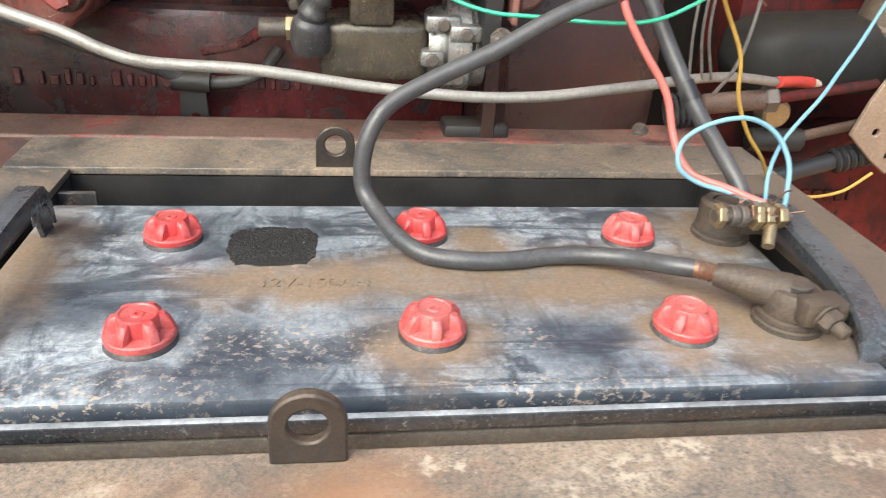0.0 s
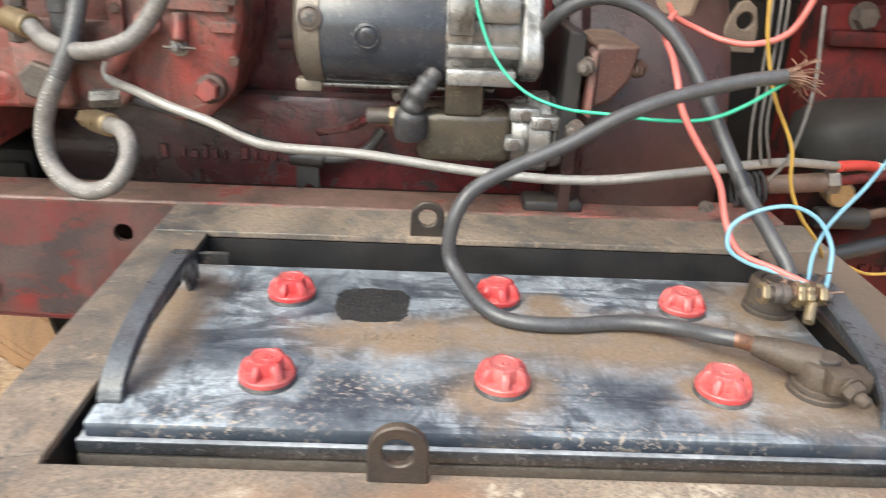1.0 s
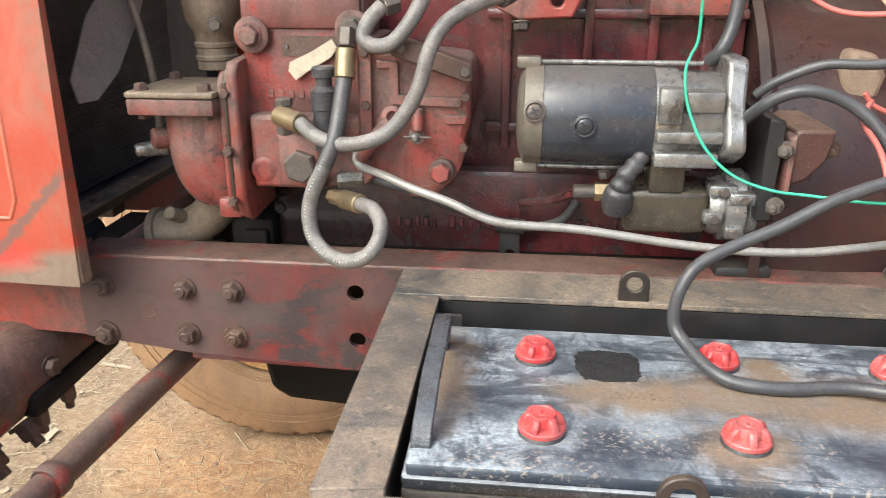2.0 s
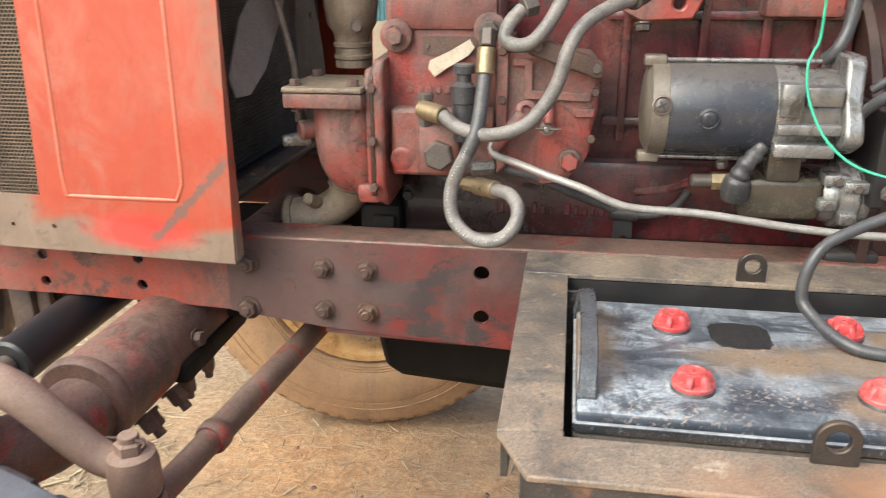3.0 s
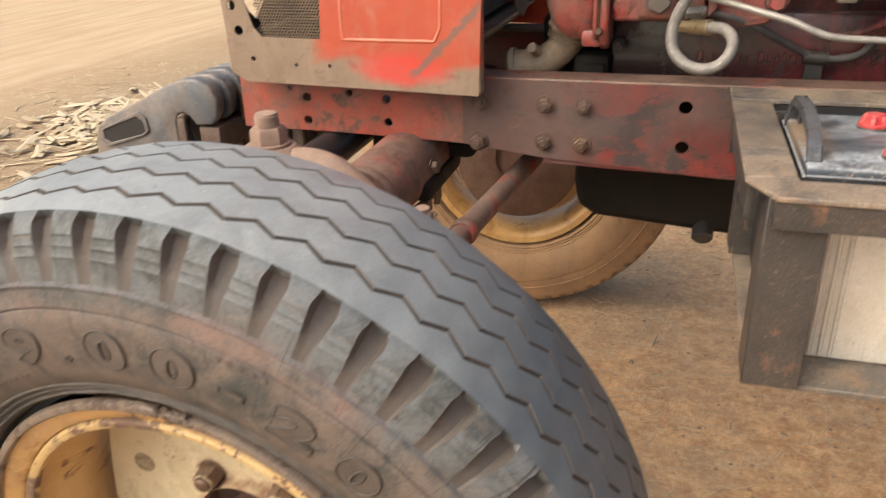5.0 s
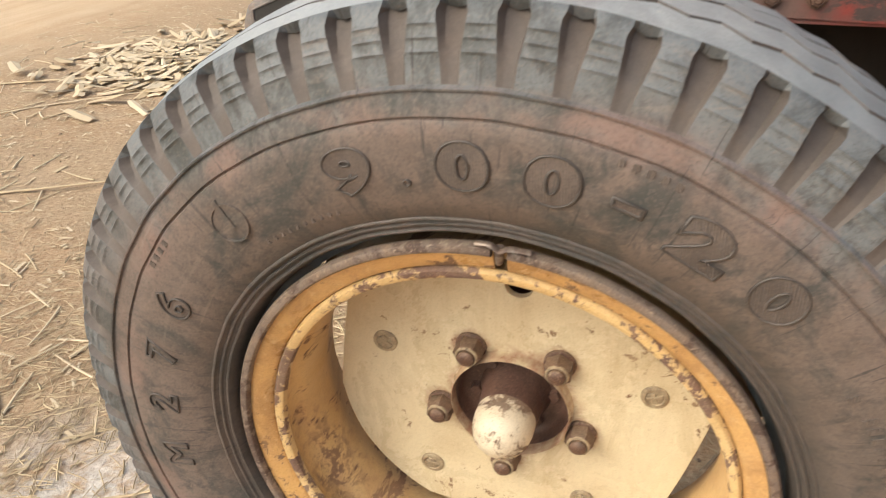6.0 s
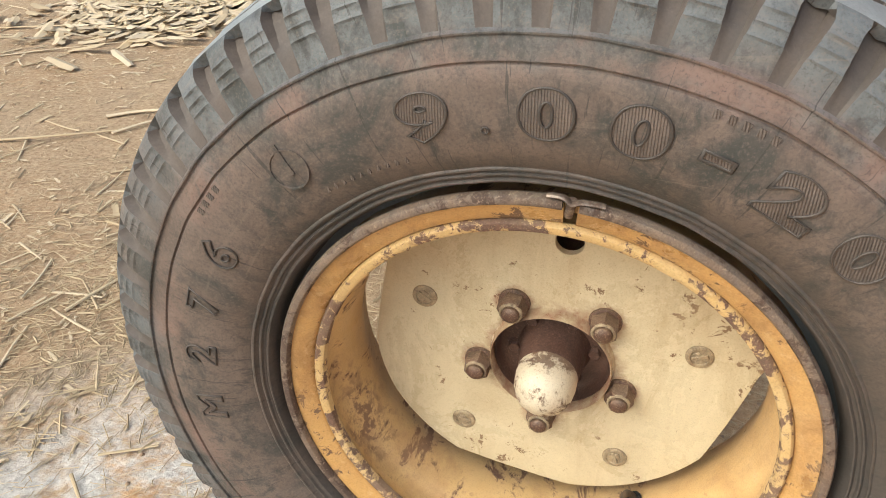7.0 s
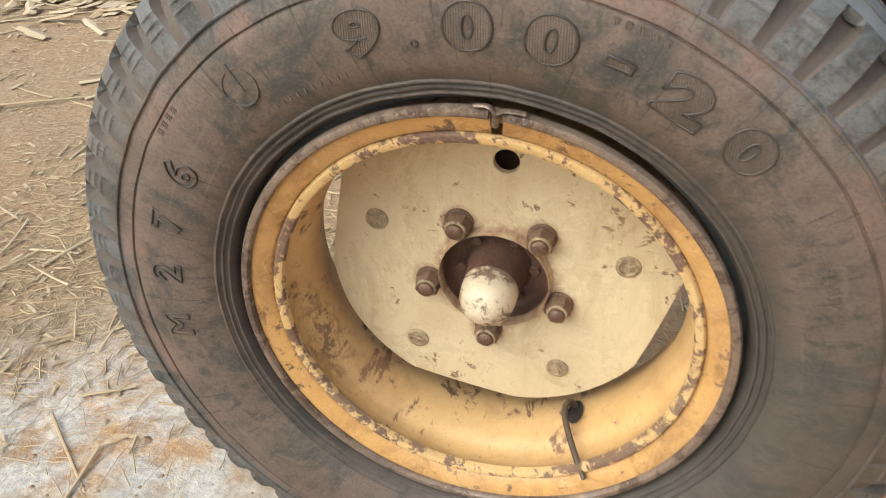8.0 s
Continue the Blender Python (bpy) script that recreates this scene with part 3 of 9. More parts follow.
    bp.inputs["Strength"].default_value, bp.inputs["Distance"].default_value = 0.50, 0.003
    nt.links.new(math_of(nt, "ADD", math_of(nt, "MULTIPLY", fine, 0.4), math_of(nt, "MULTIPLY", mid, 0.6)), bp.inputs["Height"])
    nt.links.new(bp.outputs[0], bsdf.inputs["Normal"])
    return mt


# Far tyre: orange dust, with warm bounce off the ground mixed into the colour.
TYRE_FAR = worn("far_tyre_dust_and_bounce", (0.30, 0.180, 0.100), (0.38, 0.235, 0.130), dust=(0.50, 0.320, 0.175), dust_amt=0.8, rough=0.8, scale=10, seed=71, settle=0.2, grime=0.3, grime_col=(0.10, 0.08, 0.06))


def tread_material():
    """Worn tread rubber: paler crown with sky light in its colour, darker blue-grey elsewhere."""
    mt = TYRE_TREAD.copy()
    mt.name = "tread_rubber_sky_toned"
    nt = mt.node_tree
    bsdf = nt.nodes["Principled BSDF"]
    old = bsdf.inputs["Base Color"].links[0].from_socket
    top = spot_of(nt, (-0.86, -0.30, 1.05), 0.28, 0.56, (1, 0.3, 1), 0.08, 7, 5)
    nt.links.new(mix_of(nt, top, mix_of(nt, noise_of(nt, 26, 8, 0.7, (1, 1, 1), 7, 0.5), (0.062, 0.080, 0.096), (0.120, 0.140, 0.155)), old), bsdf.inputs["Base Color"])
    return mt


# Darker than the sidewall so the outlines carry their own shading.
TYRE_LINE = worn("outline_with_painted_shade", (0.040, 0.038, 0.037), (0.058, 0.052, 0.048), dust=(0.17, 0.135, 0.115), dust_amt=0.30, rough=0.5, scale=30, seed=83, settle=0.15, speck=0.1, salt=0.1)
# Brown notch dust, darkened further to paint in the shade between lugs.
NOTCH_DUST_SHADE = worn("notch_dust_and_shade", (0.070, 0.060, 0.055), (0.100, 0.082, 0.072), dust=(0.130, 0.105, 0.090), dust_amt=0.6, rough=0.75, scale=14, seed=82, settle=0.15, grime=0.35, grime_col=(0.06, 0.056, 0.054), drip=0.0, speck=0.2, salt=0.15)
HOSE_BLACK = worn("black_rubber_hose", (0.040, 0.042, 0.046), (0.065, 0.066, 0.070), dust=(0.20, 0.18, 0.16), dust_amt=0.4, rough=0.42, scale=40, seed=72, settle=0.3, grime=0.3, drip=0.0)


def hatched_rubber():
    """Sidewall rubber with the fine ribs that fill raised figures."""
    mt = worn("hatched_figure_rubber", (0.085, 0.076, 0.072), (0.125, 0.104, 0.092), dust=(0.190, 0.145, 0.122), dust_amt=0.75, rough=0.6, scale=12, seed=29, settle=0.1)
    nt = mt.node_tree
    pos = nt.nodes.new("ShaderNodeNewGeometry")
    wave = nt.nodes.new("ShaderNodeTexWave")
    wave.bands_direction = "X"
    wave.inputs["Scale"].default_value = 130.0
    wave.inputs["Distortion"].default_value = 0.3
    nt.links.new(pos.outputs["Position"], wave.inputs["Vector"])
    bp = nt.nodes.new("ShaderNodeBump")
    bp.inputs["Strength"].default_value, bp.inputs["Distance"].default_value = 0.75, 0.0010
    nt.links.new(wave.outputs["Fac"], bp.inputs["Height"])
    bsdf = nt.nodes["Principled BSDF"]
    nt.links.new(bp.outputs[0], bsdf.inputs["Normal"])
    return mt


TYRE_FIGURE = hatched_rubber()


def straw_material(name, pale, dark):
    mt, nt, bsdf = node_kit(name)
    g = nt.nodes.new("ShaderNodeNewGeometry")
    f = noise_of(nt, 90, 3, 0.6, (1, 1, 1), 3)
    col = mix_of(nt, g.outputs["Random Per Island"], pale, dark)
    nt.links.new(mix_of(nt, math_of(nt, "MULTIPLY", f, 0.5), col, dark), bsdf.inputs["Base Color"])
    bsdf.inputs["Roughness"].default_value = 0.8
    return mt


STRAW = straw_material("dry_straw", (0.54, 0.44, 0.28), (0.33, 0.25, 0.155))
HUSK = straw_material("pale_maize_husk", (0.64, 0.54, 0.39), (0.44, 0.34, 0.21))
CLOD = straw_material("dry_soil_clods", (0.36, 0.255, 0.165), (0.25, 0.165, 0.105))
TEAL_SHEET = worn("teal_blue_painted_sheet", (0.22, 0.48, 0.50), (0.18, 0.42, 0.45), dust=(0.40, 0.36, 0.30), dust_amt=0.3, rough=0.5, scale=1.2, seed=52)


# ---- surfaces with stains of their own shape ----
def spot_of(nt, centre, r0, r1, stretch=(1, 1, 1), ragged=0.02, scale=40.0, seed=0.0):
    """1 inside a ragged patch round a centre, 0 outside."""
    g = nt.nodes.new("ShaderNodeNewGeometry")
    mp = nt.nodes.new("ShaderNodeMapping")
    mp.vector_type = "POINT"
    mp.inputs["Scale"].default_value = stretch
    mp.inputs["Location"].default_value = tuple(-c * s for c, s in zip(centre, stretch))
    nt.links.new(g.outputs["Position"], mp.inputs["Vector"])
    ln = nt.nodes.new("ShaderNodeVectorMath")
    ln.operation = "LENGTH"
    nt.links.new(mp.outputs[0], ln.inputs[0])
    nz = noise_of(nt, scale, 6, 0.65, (1, 1, 1), seed)
    off = nt.nodes.new("ShaderNodeMath")
    off.operation = "ADD"
    nt.links.new(ln.outputs["Value"], off.inputs[0])
    nt.links.new(ramp_of(nt, nz, 0.25, 0.75, -ragged, ragged), off.inputs[1])
    return ramp_of(nt, off.outputs[0], r0, r1, 1.0, 0.0)


TYRE_SIDE = sidewall_material()


def lid_material():
    """Black plastic under a blue-grey dust film, smeared dark in places, with brown clay and pale crumbs."""
    mt, nt, bsdf = node_kit("battery_lid_dust_and_clay")
    big = noise_of(nt, 7, 5, 0.6, (1, 1, 1), 3, 0.6)
    mid = noise_of(nt, 30, 9, 0.70, (1, 1, 1), 8, 0.6)
    rub = noise_of(nt, 20, 9, 0.66, (0.6, 1.4, 0), 12, 0.9, 42)
    rub2 = noise_of(nt, 30, 8, 0.70, (1.3, 0.6, 0), 17, 0.9, -24)
    scr = ramp_of(nt, noise_of(nt, 48, 4, 0.6, (0.05, 2.6, 1), 19, 0.5, 48), 0.61, 0.66)
    scr2 = ramp_of(nt, noise_of(nt, 60, 3, 0.6, (0.05, 2.0, 1), 23, 0.4, 8), 0.63, 0.68)
    fine = noise_of(nt, 330, 4, 0.75, (1, 1, 1), 21)
    base = mix_of(nt, ramp_of(nt, mid, 0.35, 0.65), (0.024, 0.030, 0.042), (0.050, 0.060, 0.078))
    film = math_of(nt, "ADD", ramp_of(nt, big, 0.32, 0.60, 0.44, 0.98), ramp_of(nt, mid, 0.36, 0.66, -0.20, 0.25))
    film = math_of(nt, "MULTIPLY", film, ramp_of(nt, rub, 0.43, 0.50, 0.26, 1.0))
    film = math_of(nt, "MULTIPLY", film, ramp_of(nt, rub2, 0.39, 0.49, 0.30, 1.0))
    film = math_of(nt, "MULTIPLY", film, ramp_of(nt, scr, 0, 1, 1.0, 0.40))
    film = math_of(nt, "MULTIPLY", film, ramp_of(nt, scr2, 0, 1, 1.0, 0.55))
    for c, r in (((0.232, -0.122, BZ_LID), 0.062), ((0.072, -0.120, BZ_LID), 0.070), ((-0.035, -0.080, BZ_LID), 0.055), ((-0.045, 0.015, BZ_LID), 0.030), ((0.045, -0.150, BZ_LID), 0.06)):
        wiped = spot_of(nt, c, r * 0.30, r, (0.9, 1.25, 0.2), 0.018, 45, c[0] * 9)
        film = math_of(nt, "MULTIPLY", film, ramp_of(nt, wiped, 0, 1, 1.0, 0.30))
    for c in ((-0.001, 0.006, BZ_LID), (0.004, -0.113, BZ_LID), (0.309, 0.004, BZ_LID), (0.162, 0.010, BZ_LID), (0.302, -0.113, BZ_LID), (0.09, -0.095, BZ_LID)):
        film = math_of(nt, "ADD", film, math_of(nt, "MULTIPLY", spot_of(nt, c, 0.020, 0.036, (1, 1, 0.2), 0.010, 60, c[0]), 0.35))
    film = math_of(nt, "MULTIPLY", film, ramp_of(nt, noise_of(nt, 150, 6, 0.8, (1, 1, 1), 33), 0.38, 0.60, 0.55, 1.08))
    film = math_of(nt, "MULTIPLY", film, facing_up(nt, 0.15, 0.75))
    pale = mix_of(nt, ramp_of(nt, fine, 0.3, 0.7), (0.30, 0.345, 0.385), (0.47, 0.49, 0.50))
    col = mix_of(nt, film, base, pale)
    clay = None
    for c, r, st in (((0.085, -0.052, BZ_LID), 0.066, (0.7, 1.6, 0.2)), ((0.158, -0.118, BZ_LID), 0.052, (1, 1, 0.2)), ((0.245, -0.050, BZ_LID), 0.100, (0.8, 1.8, 0.2)), ((0.362, -0.105, BZ_LID), 0.080, (1, 1.25, 0.2)), ((0.300, -0.118, BZ_LID), 0.040, (1, 1, 0.2)),
                     ((0.375, 0.015, BZ_LID), 0.060, (1, 1, 0.2)), ((-0.080, -0.03, BZ_LID), 0.070, (2.0, 0.6, 0.2)), ((0.33, -0.06, BZ_LID), 0.07, (1, 1, 0.2)), ((0.16, -0.045, BZ_LID), 0.070, (0.8, 1.6, 0.2)), ((0.20, -0.005, BZ_LID), 0.04, (1, 1, 0.2))):
        sp = spot_of(nt, c, r * 0.40, r, st, 0.018, 38, c[0] * 5 + 2)
        clay = sp if clay is None else math_of(nt, "MAXIMUM", clay, sp)
    clay = math_of(nt, "MULTIPLY", clay, ramp_of(nt, mid, 0.25, 0.55, 0.50, 1.0))
    heaps = math_of(nt, "MAXIMUM", spot_of(nt, (0.075, -0.118, BZ_LID), 0.012, 0.055, (0.7, 1.6, 0.2), 0.014, 60, 4), math_of(nt, "MAXIMUM", spot_of(nt, (0.215, -0.160, BZ_LID), 0.012, 0.05, (0.5, 3.0, 0.2), 0.014, 60, 5), spot_of(nt, (-0.01, -0.155, BZ_LID), 0.012, 0.05, (0.6, 2.0, 0.2), 0.014, 60, 6)))
    crumbs = math_of(nt, "MULTIPLY", ramp_of(nt, noise_of(nt, 210, 5, 0.75, (1, 1, 1), 27), 0.54, 0.60), math_of(nt, "MAXIMUM", heaps, ramp_of(nt, noise_of(nt, 16, 4, 0.6, (1, 1, 1), 31), 0.60, 0.74)))
    tan = mix_of(nt, ramp_of(nt, fine, 0.3, 0.7), (0.185, 0.130, 0.084), (0.265, 0.190, 0.126))
    col = mix_of(nt, clay, col, tan)
    col = mix_of(nt, math_of(nt, "MULTIPLY", crumbs, 0.85), col, (0.46, 0.37, 0.29))
    nt.links.new(col, bsdf.inputs["Base Color"])
    nt.links.new(math_of(nt, "ADD", 0.30, math_of(nt, "MULTIPLY", math_of(nt, "MAXIMUM", film, clay), 0.5)), bsdf.inputs["Roughness"])
    bp = nt.nodes.new("ShaderNodeBump")
    bp.inputs["Strength"].default_value, bp.inputs["Distance"].default_value = 0.35, 0.003
    nt.links.new(math_of(nt, "ADD", math_of(nt, "MULTIPLY", fine, 0.4), math_of(nt, "MULTIPLY", crumbs, 0.6)), bp.inputs["Height"])
    nt.links.new(bp.outputs[0], bsdf.inputs["Normal"])
    return mt


TREAD_SKY_TONED = tread_material()


def oiled_block():
    """Engine paint with an old oil leak below the pump."""
    mt = RED_BLOCK.copy()
    mt.name = "red_engine_paint_with_oil_leak"
    nt = mt.node_tree
    bsdf = nt.nodes["Principled BSDF"]
    old = bsdf.inputs["Base Color"].links[0].from_socket
    leak = spot_of(nt, (-0.30, 0.33, 1.02), 0.06, 0.20, (0.75, 0.2, 1.3), 0.05, 22, 9)
    nt.links.new(mix_of(nt, math_of(nt, "MULTIPLY", leak, 0.92), old, (0.016, 0.013, 0.013)), bsdf.inputs["Base Color"])
    return mt


BLOCK_OILED = oiled_block()
BZ_LID = 1.0235
LID_DUST = lid_material()
BATT_CLAY = worn("clay_caked_terminal", (0.050, 0.042, 0.036), (0.034, 0.031, 0.029), dust=(0.17, 0.120, 0.080), dust_amt=0.5, rough=0.7, scale=45, seed=61, settle=0.35)
LIP_BLACK = worn("black_lip_with_pale_top", (0.016, 0.018, 0.022), (0.028, 0.031, 0.037), dust=(0.40, 0.41, 0.42), dust_amt=0.10, rough=0.25, scale=24, seed=74, settle=0.95, grime=0.3, grime_col=(0.015, 0.016, 0.019), drip=0.0, speck=0.2, salt=0.08, bump=0.08)
SKIRT_PALE = worn("grimy_case_lip", (0.085, 0.083, 0.080), (0.055, 0.053, 0.050), dust=(0.20, 0.165, 0.13), dust_amt=0.4, rough=0.5, scale=24, seed=75, settle=0.2)
POST_BLACK = worn("scratched_black_post_paint", (0.024, 0.026, 0.030), (0.046, 0.043, 0.041), dust=(0.25, 0.185, 0.135), dust_amt=0.22, chip=(0.24, 0.125, 0.07), chip_at=0.60, chip_soft=0.05, rough=0.42, scale=12, seed=78, settle=0.2, grime=0.5, grime_col=(0.026, 0.027, 0.030), drip=0.5, speck=0.4, salt=0.25)
HANDLE_BLACK = worn("dusty_black_handle", (0.020, 0.024, 0.030), (0.038, 0.042, 0.050), dust=(0.21, 0.22, 0.235), dust_amt=0.40, rough=0.30, scale=24, seed=62, settle=0.25)
TAR = worn("crumbly_black_tar", (0.010, 0.010, 0.011), (0.022, 0.021, 0.021), dust=(0.20, 0.18, 0.16), dust_amt=0.15, rough=0.5, scale=90, seed=63, settle=0.0, bump=1.0, grain=420, speck=0.5, salt=0.5, grime_col=(0.012, 0.012, 0.012))


def hood_material():
    """Faded orange-red sheet whose lower border has worn to beige, with a bright touch-up and a dark scrape."""
    mt, nt, bsdf = node_kit("faded_hood_sheet")
    g = nt.nodes.new("ShaderNodeNewGeometry")
    sep = nt.nodes.new("ShaderNodeSeparateXYZ")
    nt.links.new(g.outputs["Position"], sep.inputs[0])
    big = noise_of(nt, 5, 6, 0.6, (1, 1, 0.5), 41)
    mid = noise_of(nt, 24, 8, 0.68, (1, 1, 0.6), 44, 0.4)
    fine = noise_of(nt, 240, 4, 0.7, (1, 1, 1), 47)
    haze = noise_of(nt, 70, 6, 0.7, (1, 1, 1), 49, 0.5)
    red = mix_of(nt, ramp_of(nt, mid, 0.3, 0.7), (0.40, 0.066, 0.034), (0.45, 0.086, 0.045))
    red = mix_of(nt, math_of(nt, "MULTIPLY", ramp_of(nt, noise_of(nt, 16, 8, 0.72, (1, 1, 0.7), 49, 0.8), 0.46, 0.70), ramp_of(nt, big, 0.35, 0.65, 0.08, 0.60)), red, (0.44, 0.22, 0.160))
    brown = ramp_of(nt, noise_of(nt, 20, 8, 0.72, (1, 1, 1), 57, 0.5), 0.52, 0.66)
    red = mix_of(nt, math_of(nt, "MULTIPLY", brown, ramp_of(nt, sep.outputs["Z"], 1.05, 1.30, 0.35, 0.06)), red, (0.30, 0.13, 0.085))
    beige = mix_of(nt, ramp_of(nt, mid, 0.3, 0.7), (0.29, 0.210, 0.150), (0.20, 0.138, 0.096))
    beige = mix_of(nt, ramp_of(nt, noise_of(nt, 40, 8, 0.72, (1, 1, 1), 59, 0.6), 0.55, 0.66, 0, 0.7), beige, (0.16, 0.10, 0.07))
    # how far the paint has gone, rising towards the lower and front edges with a ragged line
    edge = ramp_of(nt, sep.outputs["Z"], 1.010, 1.105, 1.0, 0.0)
    gone = ramp_of(nt, math_of(nt, "ADD", edge, ramp_of(nt, big, 0.2, 0.8, -0.25, 0.25)), 0.48, 0.62)
    front = ramp_of(nt, sep.outputs["X"], -0.815, -0.790, 1.0, 0.0)
    gone = math_of(nt, "MAXIMUM", gone, front)
    rear = math_of(nt, "MULTIPLY", ramp_of(nt, sep.outputs["X"], -0.566, -0.530, 0.0, 1.0), ramp_of(nt, mid, 0.40, 0.60))
    gone = math_of(nt, "MAXIMUM", gone, math_of(nt, "MULTIPLY", rear, 0.6))
    col = mix_of(nt, gone, red, beige)
    touch = spot_of(nt, (-0.655, 0.15, 1.043), 0.030, 0.060, (0.62, 0.1, 1.9), 0.012, 26, 3)
    col = mix_of(nt, math_of(nt, "MULTIPLY", touch, 0.9), col, (0.56, 0.058, 0.042))
    g2 = nt.nodes.new("ShaderNodeNewGeometry")
    rot = nt.nodes.new("ShaderNodeMapping")
    rot.vector_type = "TEXTURE"
    rot.inputs["Location"].default_value = (-0.583, 0.15, 1.087)
    rot.inputs["Rotation"].default_value = (0, radians(-44), 0)
    nt.links.new(g2.outputs["Position"], rot.inputs["Vector"])
    sp = nt.nodes.new("ShaderNodeSeparateXYZ")
    nt.links.new(rot.outputs[0], sp.inputs[0])
    along = math_of(nt, "MULTIPLY", ramp_of(nt, math_of(nt, "ABSOLUTE", sp.outputs["X"], 0.0), 0.070, 0.086, 1.0, 0.0), 1.0)
    wide = nt.nodes.new("ShaderNodeMath")
    wide.operation = "ADD"
    nt.links.new(math_of(nt, "ABSOLUTE", sp.outputs["Z"], 0.0), wide.inputs[0])
    nt.links.new(ramp_of(nt, haze, 0.3, 0.7, -0.005, 0.005), wide.inputs[1])
    scrape = math_of(nt, "MULTIPLY", along, ramp_of(nt, wide.outputs[0], 0.0035, 0.0075, 1.0, 0.0))
    col = mix_of(nt, math_of(nt, "MULTIPLY", scrape, 0.85), col, (0.17, 0.115, 0.095))
    pits = math_of(nt, "MULTIPLY", ramp_of(nt, noise_of(nt, 55, 8, 0.75, (1, 1, 1), 53, 0.3), 0.66, 0.70), 0.85)
    col = mix_of(nt, pits, col, (0.13, 0.075, 0.05))
    nt.links.new(col, bsdf.inputs["Base Color"])
    nt.links.new(math_of(nt, "ADD", ramp_of(nt, haze, 0.3, 0.7, 0.36, 0.52), math_of(nt, "MULTIPLY", gone, 0.2)), bsdf.inputs["Roughness"])
    bp = nt.nodes.new("ShaderNodeBump")
    bp.inputs["Strength"].default_value, bp.inputs["Distance"].default_value = 0.10, 0.003
    nt.links.new(math_of(nt, "ADD", math_of(nt, "MULTIPLY", fine, 0.3), math_of(nt, "MULTIPLY", mid, 0.7)), bp.inputs["Height"])
    nt.links.new(bp.outputs[0], bsdf.inputs["Normal"])
    return mt


HOOD_SHEET = hood_material()
BEAD_WORN = worn("bead_paint_rubbed_pale", (0.62, 0.125, 0.065), (0.52, 0.18, 0.115), dust=(0.52, 0.32, 0.23), dust_amt=0.35, rough=0.45, scale=14, seed=85, settle=0.5, grime=0.1, salt=0.1)
RED_DULL = worn("maroon_pump_paint_under_dust", (0.205, 0.060, 0.050), (0.140, 0.050, 0.044), dust=(0.185, 0.130, 0.110), dust_amt=0.95, chip=(0.34, 0.060, 0.048), chip_at=0.575, rough=0.38, scale=12, seed=77, settle=0.95, dust_lo=0.40, dust_hi=0.62, grime=0.75, grime_col=(0.045, 0.030, 0.028), drip=0.5, bump=0.4)
BRACKET_TAN = worn("dusty_tan_bracket", (0.27, 0.195, 0.138), (0.20, 0.14, 0.098), dust=(0.34, 0.25, 0.18), dust_amt=0.6, rough=0.7, scale=16, seed=76, settle=0.3, grime=0.3, grime_col=(0.12, 0.085, 0.062))
CUP_TAN = worn("dull_brown_cup", (0.085, 0.066, 0.050), (0.12, 0.090, 0.066), dust=(0.25, 0.19, 0.135), dust_amt=0.5, rough=0.6, scale=20, seed=73, settle=0.4)
BOSS_DUSTED = worn("red_boss_under_tan_dust", (0.075, 0.026, 0.023), (0.050, 0.023, 0.021), dust=(0.24, 0.165, 0.112), dust_amt=0.15, rough=0.5, scale=14, seed=87, settle=1.0, grime=0.5, drip=0.4)
BELL_BROWN = worn("brown_red_bell_paint", (0.064, 0.022, 0.019), (0.036, 0.018, 0.016), dust=(0.090, 0.068, 0.056), dust_amt=0.50, rough=0.34, scale=8, seed=64, settle=0.75, grime=0.8, grime_col=(0.030, 0.021, 0.019), drip=0.5, dust_lo=0.44, dust_hi=0.60, bump=0.35, salt=0.2, speck=0.25)
RED_GEAR = worn("deep_red_gearbox_paint", (0.150, 0.012, 0.010), (0.070, 0.009, 0.008), dust=(0.040, 0.020, 0.018), dust_amt=0.30, chip=(0.020, 0.014, 0.013), chip_at=0.58, rough=0.72, scale=12, seed=66, settle=0.4, grime=0.9, grime_col=(0.012, 0.009, 0.009), drip=0.5, speck=0.2, salt=0.2)
RED_GEAR.node_tree.nodes["Principled BSDF"].inputs["Specular IOR Level"].default_value = 0.25

ROD_RED = worn("dusty_red_rod_paint", (0.140, 0.085, 0.070), (0.095, 0.062, 0.052), dust=(0.24, 0.165, 0.125), dust_amt=0.5, chip=(0.38, 0.046, 0.038), chip_at=0.525, rough=0.55, scale=15, seed=81, settle=0.6, grime=0.45, grime_col=(0.06, 0.045, 0.04), drip=0.2, chip_scale=22, bump=0.4)


